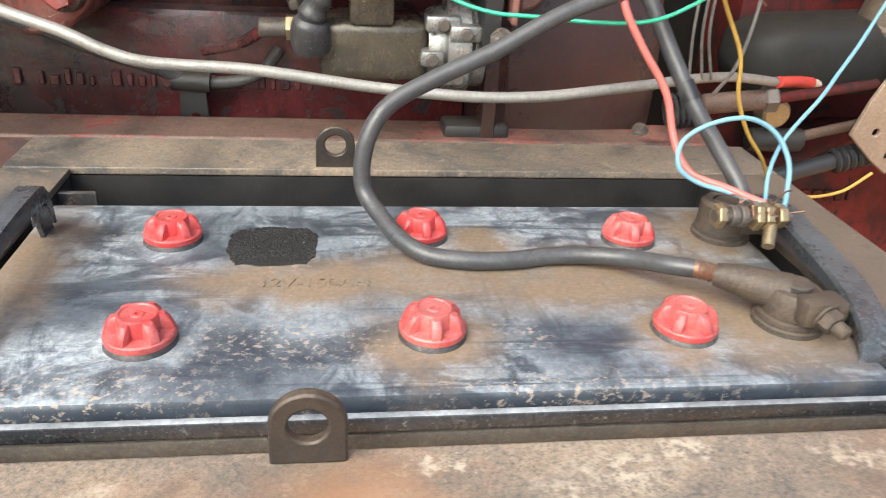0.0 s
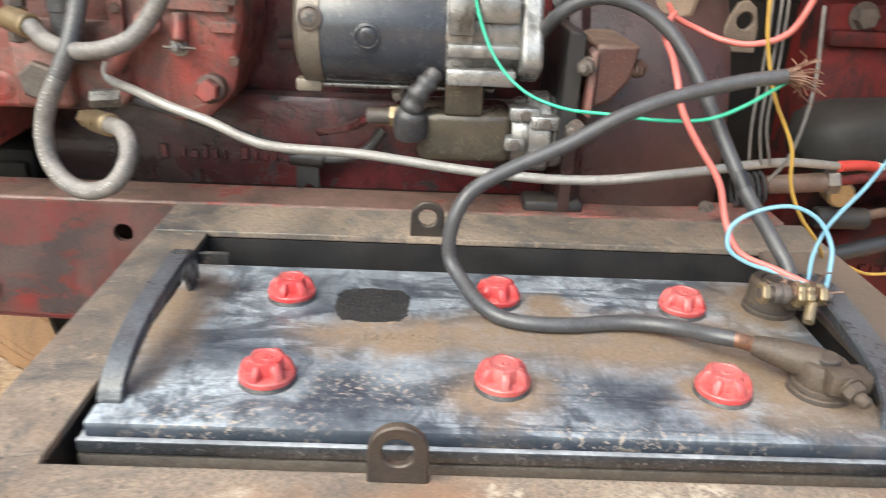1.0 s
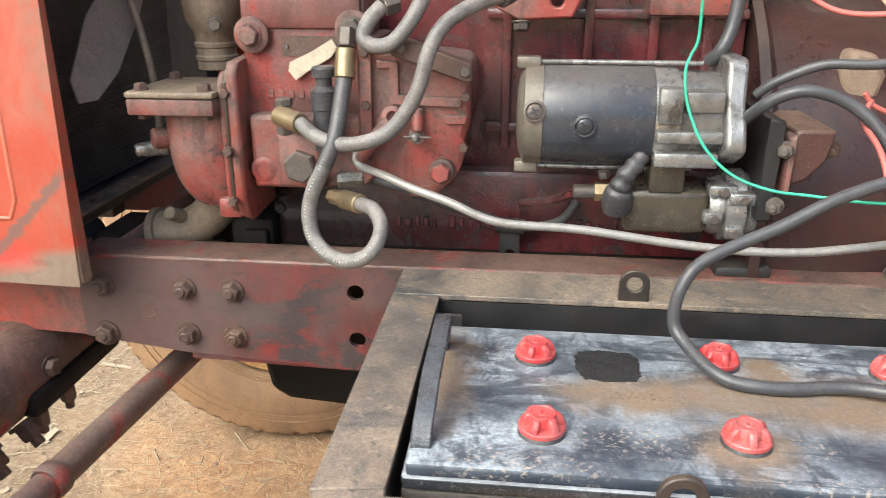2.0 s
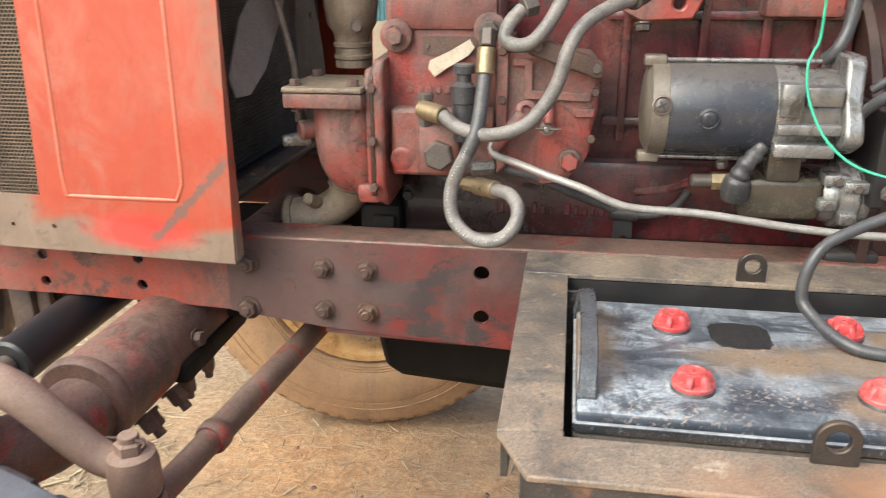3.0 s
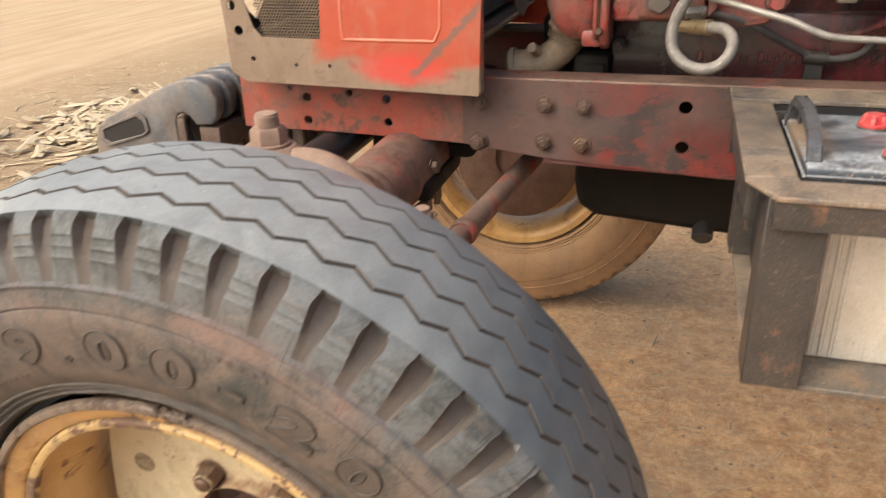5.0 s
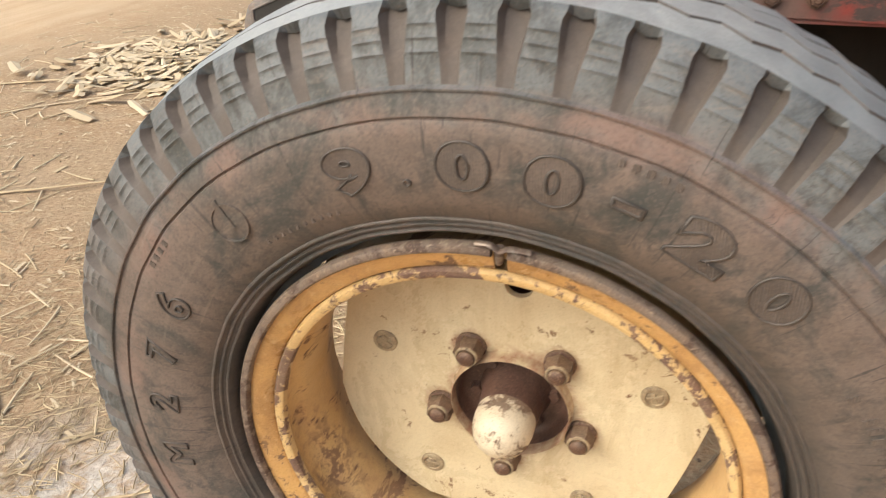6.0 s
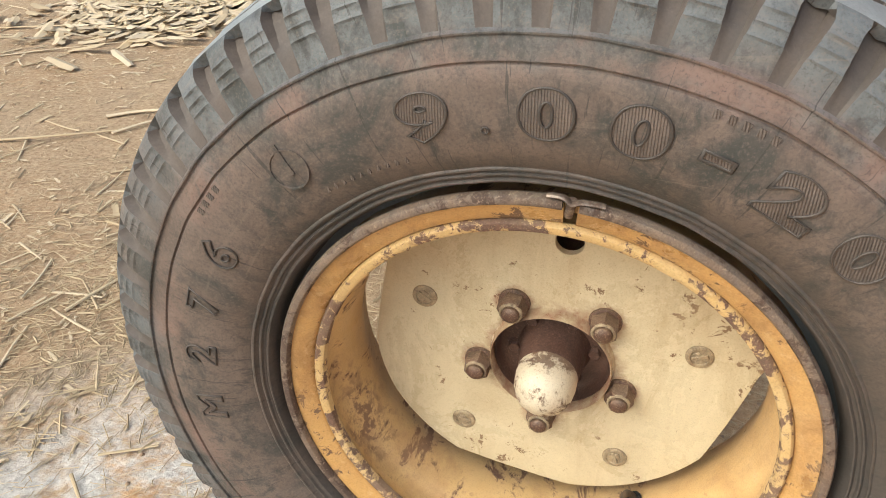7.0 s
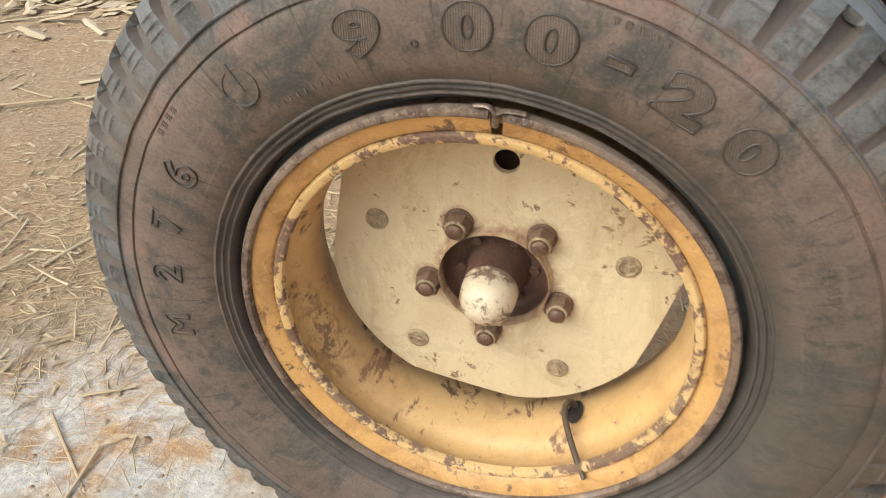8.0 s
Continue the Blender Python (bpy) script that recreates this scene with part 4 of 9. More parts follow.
# ---- ground ----
def soil_material():
    mt, nt, bsdf = node_kit("dry_trodden_soil_with_chaff")
    big = noise_of(nt, 0.8, 6, 0.6, (1, 1, 1), 2)
    mid = noise_of(nt, 6.0, 9, 0.7, (1, 1, 1), 5)
    fine = noise_of(nt, 55.0, 6, 0.75, (1, 1, 1), 9)
    grit = noise_of(nt, 260.0, 3, 0.7, (1, 1, 1), 14)
    col = mix_of(nt, ramp_of(nt, mid, 0.3, 0.7), (0.37, 0.235, 0.132), (0.47, 0.325, 0.195))
    col = mix_of(nt, ramp_of(nt, big, 0.42, 0.68), col, (0.50, 0.375, 0.245))
    chaff = ramp_of(nt, math_of(nt, "MULTIPLY", fine, ramp_of(nt, mid, 0.3, 0.7, 0.8, 1.25)), 0.52, 0.66)
    col = mix_of(nt, math_of(nt, "MULTIPLY", chaff, 0.75), col, (0.56, 0.455, 0.31))
    col = mix_of(nt, ramp_of(nt, grit, 0.62, 0.74, 0.0, 0.6), col, (0.14, 0.085, 0.05))
    fib = None
    for k, spin in enumerate((12, 58, 101, 147)):
        f = ramp_of(nt, noise_of(nt, 42, 3, 0.6, (0.16, 1.6, 1), 60 + 7 * k, 0.25, spin), 0.63, 0.69)
        fib = f if fib is None else math_of(nt, "MAXIMUM", fib, f)
    shade = None
    for k, spin in enumerate((35, 120)):
        f = ramp_of(nt, noise_of(nt, 30, 4, 0.65, (0.3, 1.4, 1), 90 + 7 * k, 0.4, spin), 0.60, 0.70)
        shade = f if shade is None else math_of(nt, "MAXIMUM", shade, f)
    strewn = ramp_of(nt, noise_of(nt, 1.7, 5, 0.6, (1, 1, 1), 77), 0.36, 0.60, 0.15, 0.85)
    col = mix_of(nt, math_of(nt, "MULTIPLY", shade, 0.55), col, (0.19, 0.125, 0.080))
    col = mix_of(nt, math_of(nt, "MULTIPLY", fib, strewn), col, (0.60, 0.50, 0.345))
    pos = nt.nodes.new("ShaderNodeNewGeometry")
    sep = nt.nodes.new("ShaderNodeSeparateXYZ")
    nt.links.new(pos.outputs["Position"], sep.inputs[0])
    along = nt.nodes.new("ShaderNodeMath")
    along.operation = "ADD"
    nt.links.new(sep.outputs["X"], along.inputs[0])
    nt.links.new(ramp_of(nt, noise_of(nt, 1.1, 6, 0.65, (1, 1, 1), 83), 0.3, 0.7, -0.9, 0.9), along.inputs[1])
    along = along.outputs[0]
    # warm loose earth under the machine, brightened to make up for missing light there
    warm = math_of(nt, "MULTIPLY", ramp_of(nt, along, -1.2, -0.2, 0.0, 0.92), ramp_of(nt, mid, 0.25, 0.55, 0.6, 1.0))
    col = mix_of(nt, math_of(nt, "MULTIPLY", warm, ramp_of(nt, fib, 0, 1, 1.0, 0.55)), col, mix_of(nt, ramp_of(nt, math_of(nt, "ADD", math_of(nt, "MULTIPLY", fine, 0.45), math_of(nt, "MULTIPLY", noise_of(nt, 19.0, 7, 0.7, (1, 1, 1), 52), 0.55)), 0.40, 0.60), (0.46, 0.245, 0.115), (0.80, 0.500, 0.262)))
    # greyer where chaff and dung are trodden in, beside the wheel
    grey = math_of(nt, "MULTIPLY", ramp_of(nt, along, -1.3, -0.4, 0.80, 0.0), ramp_of(nt, big, 0.3, 0.6, 0.5, 1.0))
    col = mix_of(nt, grey, col, mix_of(nt, ramp_of(nt, fine, 0.35, 0.65), (0.185, 0.120, 0.075), (0.45, 0.340, 0.220)))
    # pale driven track beyond the yard
    edge = math_of(nt, "ADD", ramp_of(nt, sep.outputs["X"], -5.6, -4.3, 1.0, 0.0), ramp_of(nt, big, 0.3, 0.7, -0.25, 0.25))
    streak = noise_of(nt, 2.2, 5, 0.6, (3.0, 0.25, 1), 31)
    pale = mix_of(nt, ramp_of(nt, streak, 0.35, 0.65), (0.49, 0.355, 0.225), (0.59, 0.455, 0.305))
    col = mix_of(nt, math_of(nt, "MULTIPLY", edge, 0.85), col, pale)
    # ash spill beside the wheel
    vm = nt.nodes.new("ShaderNodeVectorMath")
    vm.operation = "DISTANCE"
    vm.inputs[1].default_value = (-1.46, -0.34, 0.0)
    nt.links.new(pos.outputs["Position"], vm.inputs[0])
    ash = math_of(nt, "MULTIPLY", ramp_of(nt, vm.outputs["Value"], 0.22, 0.62, 1.0, 0.0), ramp_of(nt, noise_of(nt, 9.0, 7, 0.68, (1, 1, 1), 39), 0.38, 0.53))
    col = mix_of(nt, math_of(nt, "MULTIPLY", ash, 0.9), col, mix_of(nt, ramp_of(nt, fine, 0.35, 0.6), (0.40, 0.39, 0.37), (0.66, 0.65, 0.62)))
    nt.links.new(col, bsdf.inputs["Base Color"])
    bsdf.inputs["Roughness"].default_value = 0.95
    bsdf.inputs["Specular IOR Level"].default_value = 0.15
    bp = nt.nodes.new("ShaderNodeBump")
    bp.inputs["Strength"].default_value, bp.inputs["Distance"].default_value = 0.9, 0.014
    nt.links.new(math_of(nt, "ADD", math_of(nt, "MULTIPLY", fine, 0.5), math_of(nt, "MULTIPLY", mid, 0.5)), bp.inputs["Height"])
    nt.links.new(bp.outputs[0], bsdf.inputs["Normal"])
    return mt


SOIL = soil_material()


def ground_height(x, y):
    d = math.hypot(x + 0.7, y - 0.4)
    near = noise.noise((x * 1.3, y * 1.3, 0.0)) * 0.012 + noise.noise((x * 5, y * 5, 3.0)) * 0.006 + noise.noise((x * 17, y * 17, 5.0)) * 0.003
    return near * min(1.0, 30.0 / (d + 1.0)) + 0.002


def build_ground():
    """One sheet whose cells grow with the distance, out to the horizon."""
    rings = [0.0, 0.15]
    while rings[-1] < 7:
        rings.append(rings[-1] + 0.05 + 0.012 * rings[-1])
    while rings[-1] < 900:
        rings.append(rings[-1] * 1.25)
    seg = 150
    bm = fresh()
    rows = []
    for r in rings[1:]:
        rows.append([bm.verts.new((x := -0.9 + r * math.cos(2 * math.pi * k / seg), y := 0.3 + r * math.sin(2 * math.pi * k / seg), ground_height(x, y))) for k in range(seg)])
    mid = bm.verts.new((-0.9, 0.3, 0))
    for k in range(seg):
        bm.faces.new((mid, rows[0][k], rows[0][(k + 1) % seg]))
    for a, b in zip(rows, rows[1:]):
        for k in range(seg):
            bm.faces.new((a[k], b[k], b[(k + 1) % seg], a[(k + 1) % seg]))
    return solo("ground", bm, SOIL, "dry orange-brown trodden earth strewn with chaff", "ground", kind="structure", smooth=0)


build_ground()


def scatter(name, label, count, material, seed, region, maker):
    rnd = random.Random(seed)
    bm = fresh()
    for _ in range(count):
        x, y = region(rnd)
        maker(bm, rnd, x, y, ground_height(x, y))
    return solo(name, bm, material, label, "litter", kind="stuff", smooth=0)


def straw_piece(bm, rnd, x, y, z):
    a, n = rnd.uniform(0, 6.28), rnd.uniform(0.012, 0.075) * (2.0 if rnd.random() < 0.06 else 1.0)
    w = rnd.uniform(0.0005, 0.0013) * (2.4 if rnd.random() < 0.08 else 1.0)
    bend = rnd.uniform(-0.09, 0.09)
    rows = []
    for k in range(4):
        t = k / 3 - 0.5
        b = a + bend * t
        p = Vector((x + n * t * math.cos(b), y + n * t * math.sin(b), z + 0.003 + rnd.uniform(0, 0.004) + abs(t) * rnd.uniform(0, 0.004)))
        s = Vector((-math.sin(b), math.cos(b), 0)) * w
        rows.append((bm.verts.new(p - s), bm.verts.new(p + Vector((0, 0, w))), bm.verts.new(p + s)))
    for p, q in zip(rows, rows[1:]):
        bm.faces.new((p[0], q[0], q[1], p[1]))
        bm.faces.new((p[1], q[1], q[2], p[2]))


def husk_piece(bm, rnd, x, y, z):
    """A torn, ragged flake of husk lying flat with a slight curl."""
    a, n, w = rnd.uniform(0, 6.28), rnd.uniform(0.012, 0.060), rnd.uniform(0.0015, 0.0065)
    if rnd.random() < 0.10:
        n, w = n * 2.2, w * 2.0
    c, s = math.cos(a), math.sin(a)
    curl, tilt = rnd.uniform(-0.25, 0.25), rnd.uniform(-0.10, 0.10)
    rows = []
    for k in range(5):
        t = k / 4 - 0.5
        line = []
        for j in (-1, 0, 1):
            u = n * t + rnd.uniform(-0.002, 0.002)
            v = w * j * rnd.uniform(0.55, 1.1)
            line.append(bm.verts.new((x + u * c - v * s, y + u * s + v * c, z + 0.004 + u * tilt + abs(v) * curl + rnd.uniform(0, 0.0012))))
        rows.append(line)
    for p, q in zip(rows, rows[1:]):
        for j in range(2):
            bm.faces.new((p[j], q[j], q[j + 1], p[j + 1]))


def husk_sheet(bm, rnd, x, y, z):
    """A larger dry leaf of husk, thrown on the heap at a slant."""
    a, n, w = rnd.uniform(0, 6.28), rnd.uniform(0.07, 0.24), rnd.uniform(0.012, 0.040)
    c, s = math.cos(a), math.sin(a)
    tilt, lift = rnd.uniform(-0.3, 0.3), rnd.uniform(0.012, 0.05)
    rows = []
    for k in range(5):
        t = k / 4 - 0.5
        line = []
        for j in (-1, 0, 1):
            u, v = n * t, w * j * (1 - 1.2 * t * t) * rnd.uniform(0.7, 1.1)
            line.append(bm.verts.new((x + u * c - v * s, y + u * s + v * c, z + lift + u * tilt - abs(v) * 0.3 + rnd.uniform(0, 0.004))))
        rows.append(line)
    for p, q in zip(rows, rows[1:]):
        for j in range(2):
            bm.faces.new((p[j], q[j], q[j + 1], p[j + 1]))


def clod_piece(bm, rnd, x, y, z):
    r = rnd.uniform(0.002, 0.007) * (1.8 if rnd.random() < 0.05 else 1)
    ring = [bm.verts.new((x + r * rnd.uniform(0.7, 1.2) * math.cos(1.26 * k), y + r * rnd.uniform(0.7, 1.2) * math.sin(1.26 * k), z + 0.25 * r)) for k in range(5)]
    top = bm.verts.new((x + r * rnd.uniform(-0.3, 0.3), y + r * rnd.uniform(-0.3, 0.3), z + r * rnd.uniform(0.7, 1.1)))
    for k in range(5):
        bm.faces.new((ring[k], ring[(k + 1) % 5], top))


def yard(rnd):
    return rnd.uniform(-3.6, 1.0), rnd.uniform(-0.9, 3.6)


def beside_wheel(rnd):
    while True:
        x, y = rnd.gauss(-1.75, 0.45), rnd.gauss(0.25, 0.55)
        if math.hypot(x + 1.45, y + 0.34) > 0.32 or rnd.random() < 0.35:
            return x, y


def under(rnd):
    return rnd.uniform(-1.1, 0.3), rnd.uniform(-0.2, 2.2)


def heap(rnd):
    return rnd.gauss(-3.45, 0.36), rnd.gauss(3.15, 0.36)


def far_yard(rnd):
    return rnd.uniform(-5.2, -1.4), rnd.uniform(0.2, 5.0)


def stalk_piece(bm, rnd, x, y, z):
    """A broken, half-crushed stalk with a flattened round section."""
    a, n, w = rnd.uniform(0, 6.28), rnd.uniform(0.05, 0.26), rnd.uniform(0.0025, 0.0060)
    bend = rnd.uniform(-0.12, 0.12)
    line = [Vector((x + n * t * math.cos(a + bend * t), y + n * t * math.sin(a + bend * t), z + 0.004 + 0.003 * rnd.random())) for t in (-0.5, -0.2, 0.15, 0.5)]
    add_tube(bm, line, lambda t: w * (1 - 0.3 * t), 6, 0.6)


def long_stalks():
    """A few whole dry stalks lying across the yard."""
    b = fresh()
    for p, q, w in LONG_STALKS:
        p, q = Vector((*p, ground_height(*p) + 0.010)), Vector((*q, ground_height(*q) + 0.010))
        side = Vector((-(q - p).y, (q - p).x, 0)).normalized()
        add_tube(b, spline([p, p.lerp(q, 0.3) + side * 0.02, p.lerp(q, 0.65) - side * 0.015 + Vector((0, 0, 0.008)), q], 5), lambda t: w * (1.1 - 0.5 * t), 8, 0.6)
    return solo("long_stalks", b, HUSK, "long dry maize stalks lying across the yard", "litter", kind="stuff", smooth=60)


LONG_STALKS = (((-3.30, 0.95), (-2.62, 1.33), 0.009), ((-2.62, 1.30), (-2.32, 1.72), 0.007), ((-4.60, 2.35), (-3.60, 2.78), 0.010), ((-3.62, 2.80), (-3.05, 2.95), 0.008), ((-2.75, 1.45), (-2.40, 1.66), 0.010), ((-3.9, 2.0), (-3.3, 2.5), 0.006))
long_stalks()
scatter("broken_stalks", "broken dry maize stalks lying on the ground", 110, HUSK, 11, beside_wheel, stalk_piece)
scatter("far_stalks", "dry maize stalks strewn farther off", 260, HUSK, 12, far_yard, stalk_piece)
scatter("yard_straw", "short dry straw scattered over the yard", 5200, STRAW, 3, yard, straw_piece)
scatter("wheel_side_straw", "dry straw trodden beside the wheel", 5200, STRAW, 4, beside_wheel, straw_piece)
scatter("husk_litter", "pale maize husks lying beside the wheel", 330, HUSK, 5, beside_wheel, husk_piece)
scatter("husk_heap", "heap of pale maize husks", 620, HUSK, 6, heap, husk_sheet)
scatter("far_husks", "pale husks strewn farther off", 2400, HUSK, 7, far_yard, husk_piece)
scatter("shaded_straw", "short straw and chaff under the tractor", 800, STRAW, 9, under, straw_piece)
scatter("soil_clods", "small clods of dry soil", 2600, CLOD, 8, yard, clod_piece)


def build_wall():
    """Teal sheet wall far across the track, with upright corrugations."""
    w = thing("yard_wall", (-12.0, 12.0, 0.0), "distant teal-blue painted sheet wall", "wall", kind="structure")
    b = fresh()
    d = Vector((0.62, 0.78, 0)).normalized()
    n = Vector((-d.y, d.x, 0))
    rows = []
    for k in range(241):
        p = Vector((-15.5, 6.5, 0)) + d * (k * 0.075) + n * (0.03 if k % 2 else 0.0)
        rows.append((b.verts.new(p), b.verts.new(p + Vector((0, 0, 3.2))), b.verts.new(p + Vector((0, 0, 3.2)) + n * 0.1), b.verts.new(p + n * 0.1)))
    for p, q in zip(rows, rows[1:]):
        for j in range(3):
            b.faces.new((p[j], q[j], q[j + 1], p[j + 1]))
    part("sheet", b, TEAL_SHEET, w, smooth=0)


build_wall()


# ---- front wheels ----
HUB = Vector((-0.7265, -0.3553, 0.5314))
LEAN, TOE = 3.1, -1.9   # the wheel's tilt and turn in degrees
TYRE_R = 0.527
LUGS = 65
BEAD = ((0.070, 0.2945), (0.074, 0.2990), (0.0800, 0.3040), (0.0960, 0.3072), (0.1035, 0.3100), (0.1088, 0.3128), (0.1092, 0.3142), (0.1070, 0.3165), (0.1085, 0.3190), (0.1116, 0.3203), (0.1120, 0.3218), (0.1102, 0.3240), (0.1120, 0.3262), (0.1158, 0.3276), (0.1160, 0.3292), (0.1150, 0.3310))
SWELL = ((0.1150, 0.331), (0.1225, 0.343), (0.1285, 0.360), (0.1318, 0.378), (0.1328, 0.395), (0.1322, 0.412), (0.1308, 0.4255))
SHOULDER = ((0.1302, 0.4266), (0.1282, 0.4276), (0.1284, 0.4288), (0.1306, 0.4300), (0.1288, 0.440), (0.1262, 0.4492), (0.1266, 0.4502), (0.1290, 0.4508), (0.1292, 0.4524), (0.1262, 0.4534))
LUG_FACE = ((0.1245, 0.4545), (0.1215, 0.4660), (0.1190, 0.4765), (0.1184, 0.4785), (0.1178, 0.4805), (0.1155, 0.4865), (0.1149, 0.4885), (0.1142, 0.4905), (0.1118, 0.4965), (0.1111, 0.4985), (0.1102, 0.5003), (0.1060, 0.5065))


def tyre_mesh_bm(c):
    """Sidewalls with bead ribs, shoulder lugs parted by sloping notches, and a tread with four zigzag grooves."""
    rows = []  # (offset, radius, kind, value): kind s = plain, n = lug row, z = tread row that follows the zigzag
    for o, r in BEAD + SWELL + SHOULDER:
        rows.append((-o, r, "s", 0))
    last = len(LUG_FACE) - 1
    for j, (o, r) in enumerate(LUG_FACE):
        rows.append((-o, r, "n", j / last))
    rows.append((-0.1005, 0.5120, "n", 1.3))

    def crown(o):
        return TYRE_R - 0.0125 * (abs(o) / 0.098) ** 2.0

    rows.append((-0.0945, crown(0.0945), "s", 0))
    for g in (-0.0615, -0.0205, 0.0205, 0.0615):
        for d, deep in ((-0.0030, 0), (-0.0021, 1), (0.0021, 1), (0.0030, 0)):
            rows.append((g + d, crown(g + d) - (0.0065 if deep else 0.0), "z", deep))
    rows.append((0.0945, crown(0.0945), "s", 0))
    rows.append((0.1005, 0.5120, "n", 1.3))
    for j, (o, r) in reversed(list(enumerate(LUG_FACE))):
        rows.append((o, r, "n", j / last))
    for o, r in reversed(BEAD + SWELL + SHOULDER):
        rows.append((o, r, "s", 0))
    ribs = {round(r, 4) for o, r in (LUG_FACE[3], LUG_FACE[6], LUG_FACE[9])}
    bm = fresh()
    ring = []
    for k in range(LUGS):
        for s in range(8):
            line = []
            for o, r, kind, val in rows:
                w = 0.135 + 0.105 * min(val, 1.0) ** 0.8 if kind == "n" else 0.2
                if kind == "n" and val > 1.2:
                    w = 0.20
                ph = (0.0, (0.5 - w) * 0.6, 0.5 - w - 0.022, 0.5 - w + 0.030, 0.5, 0.5 + w - 0.060, 0.5 + w + 0.022, 1 - (0.5 - w) * 0.6)[s]
                oo, rr = o, r
                if kind == "n" and s in (3, 4, 5) and val < 1.2:
                    dip = 0.0010 + 0.0200 * val if o < 0 else 0.0085 * max(0.0, val - 0.62) / 0.38
                    oo = o - math.copysign(dip * (0.72 if s == 5 else 1.0), o)
                elif kind == "n" and s in (3, 4, 5):
                    rr, oo = r - (0.007 if s == 4 else 0.005), o - math.copysign(0.010, o)
                elif kind == "n" and o < 0 and round(r, 4) in ribs and s != 2 and s != 6:
                    oo, rr = o - 0.0016, r + 0.0006
                if kind == "z":
                    tri = 1 - 4 * abs(ph - 0.5) if ph <= 1 else 0
                    oo = o + 0.0070 * tri
                a = 2 * math.pi * (k + ph - 0.06) / LUGS
                rr += 0.0012 * noise.noise((math.cos(a) * 9, math.sin(a) * 9, o * 60))
                line.append(bm.verts.new((c.x + rr * math.cos(a), c.y + oo, c.z + rr * math.sin(a))))
            ring.append(line)
    n = len(ring)
    for k in range(n):
        p, q = ring[k], ring[(k + 1) % n]
        for j in range(len(rows) - 1):
            f = bm.faces.new((p[j], q[j], q[j + 1], p[j + 1]))
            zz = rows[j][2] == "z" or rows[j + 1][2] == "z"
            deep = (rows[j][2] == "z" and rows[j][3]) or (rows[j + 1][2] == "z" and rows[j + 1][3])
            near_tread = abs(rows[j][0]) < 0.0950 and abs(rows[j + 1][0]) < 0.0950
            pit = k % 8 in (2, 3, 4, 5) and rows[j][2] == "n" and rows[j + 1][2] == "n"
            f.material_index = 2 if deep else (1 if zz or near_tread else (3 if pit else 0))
    return bm


def polar(c, r, deg, y):
    return Vector((c.x + r * math.cos(radians(deg)), y, c.z + r * math.sin(radians(deg))))


def swell(r):
    """How far the sidewall stands out from the wheel's middle at a radius."""
    for (o0, r0), (o1, r1) in zip(SWELL, SWELL[1:]):
        if r < r1:
            return o0 + (o1 - o0) * (max(r, r0) - r0) / (r1 - r0)
    return SWELL[-1][0]


def sidewall_character(tyre, c, ch, deg, r, wide, high, depth, label, bold, rubber, line=0.0):
    """One raised character that follows the sidewall, its foot to the hub; line: its outline as a thin bead."""
    me = glyph_mesh(ch, 0.06, depth, bold, line)
    xs, ys = [v.co.x for v in me.vertices], [v.co.y for v in me.vertices]
    sx, sy = wide / (max(xs) - min(xs)), high / (max(ys) - min(ys))
    me.transform(Matrix.Diagonal((sx, sy, 1, 1)) @ Matrix.Translation((-(max(xs) + min(xs)) / 2, -(max(ys) + min(ys)) / 2, 0)))
    bm = fresh()
    bm.from_mesh(me)
    for _ in range(3 if line == 0 else 0):
        bmesh.ops.subdivide_edges(bm, edges=[e for e in bm.edges if e.calc_length() > 0.005], cuts=1)
        bmesh.ops.triangulate(bm, faces=[f for f in bm.faces if len(f.verts) > 4])
    bm.to_mesh(me)
    bm.free()
    me.materials.append(rubber)
    at = polar(c, r, deg, c.y)
    m = Matrix.Translation(at) @ Matrix.Rotation(radians(90 - deg), 4, "Y") @ Matrix.Rotation(radians(90), 4, "X")
    me.transform(m)
    for v in me.vertices:
        v.co.y -= swell(math.hypot(v.co.x - c.x, v.co.z - c.z)) + (0.0012 if line > 0 else 0.0)
    me.transform(Matrix.Translation(-home(tyre)))
    ob = new("raised_character", me)
    ob.parent = tyre
    return tagged(ob, label)


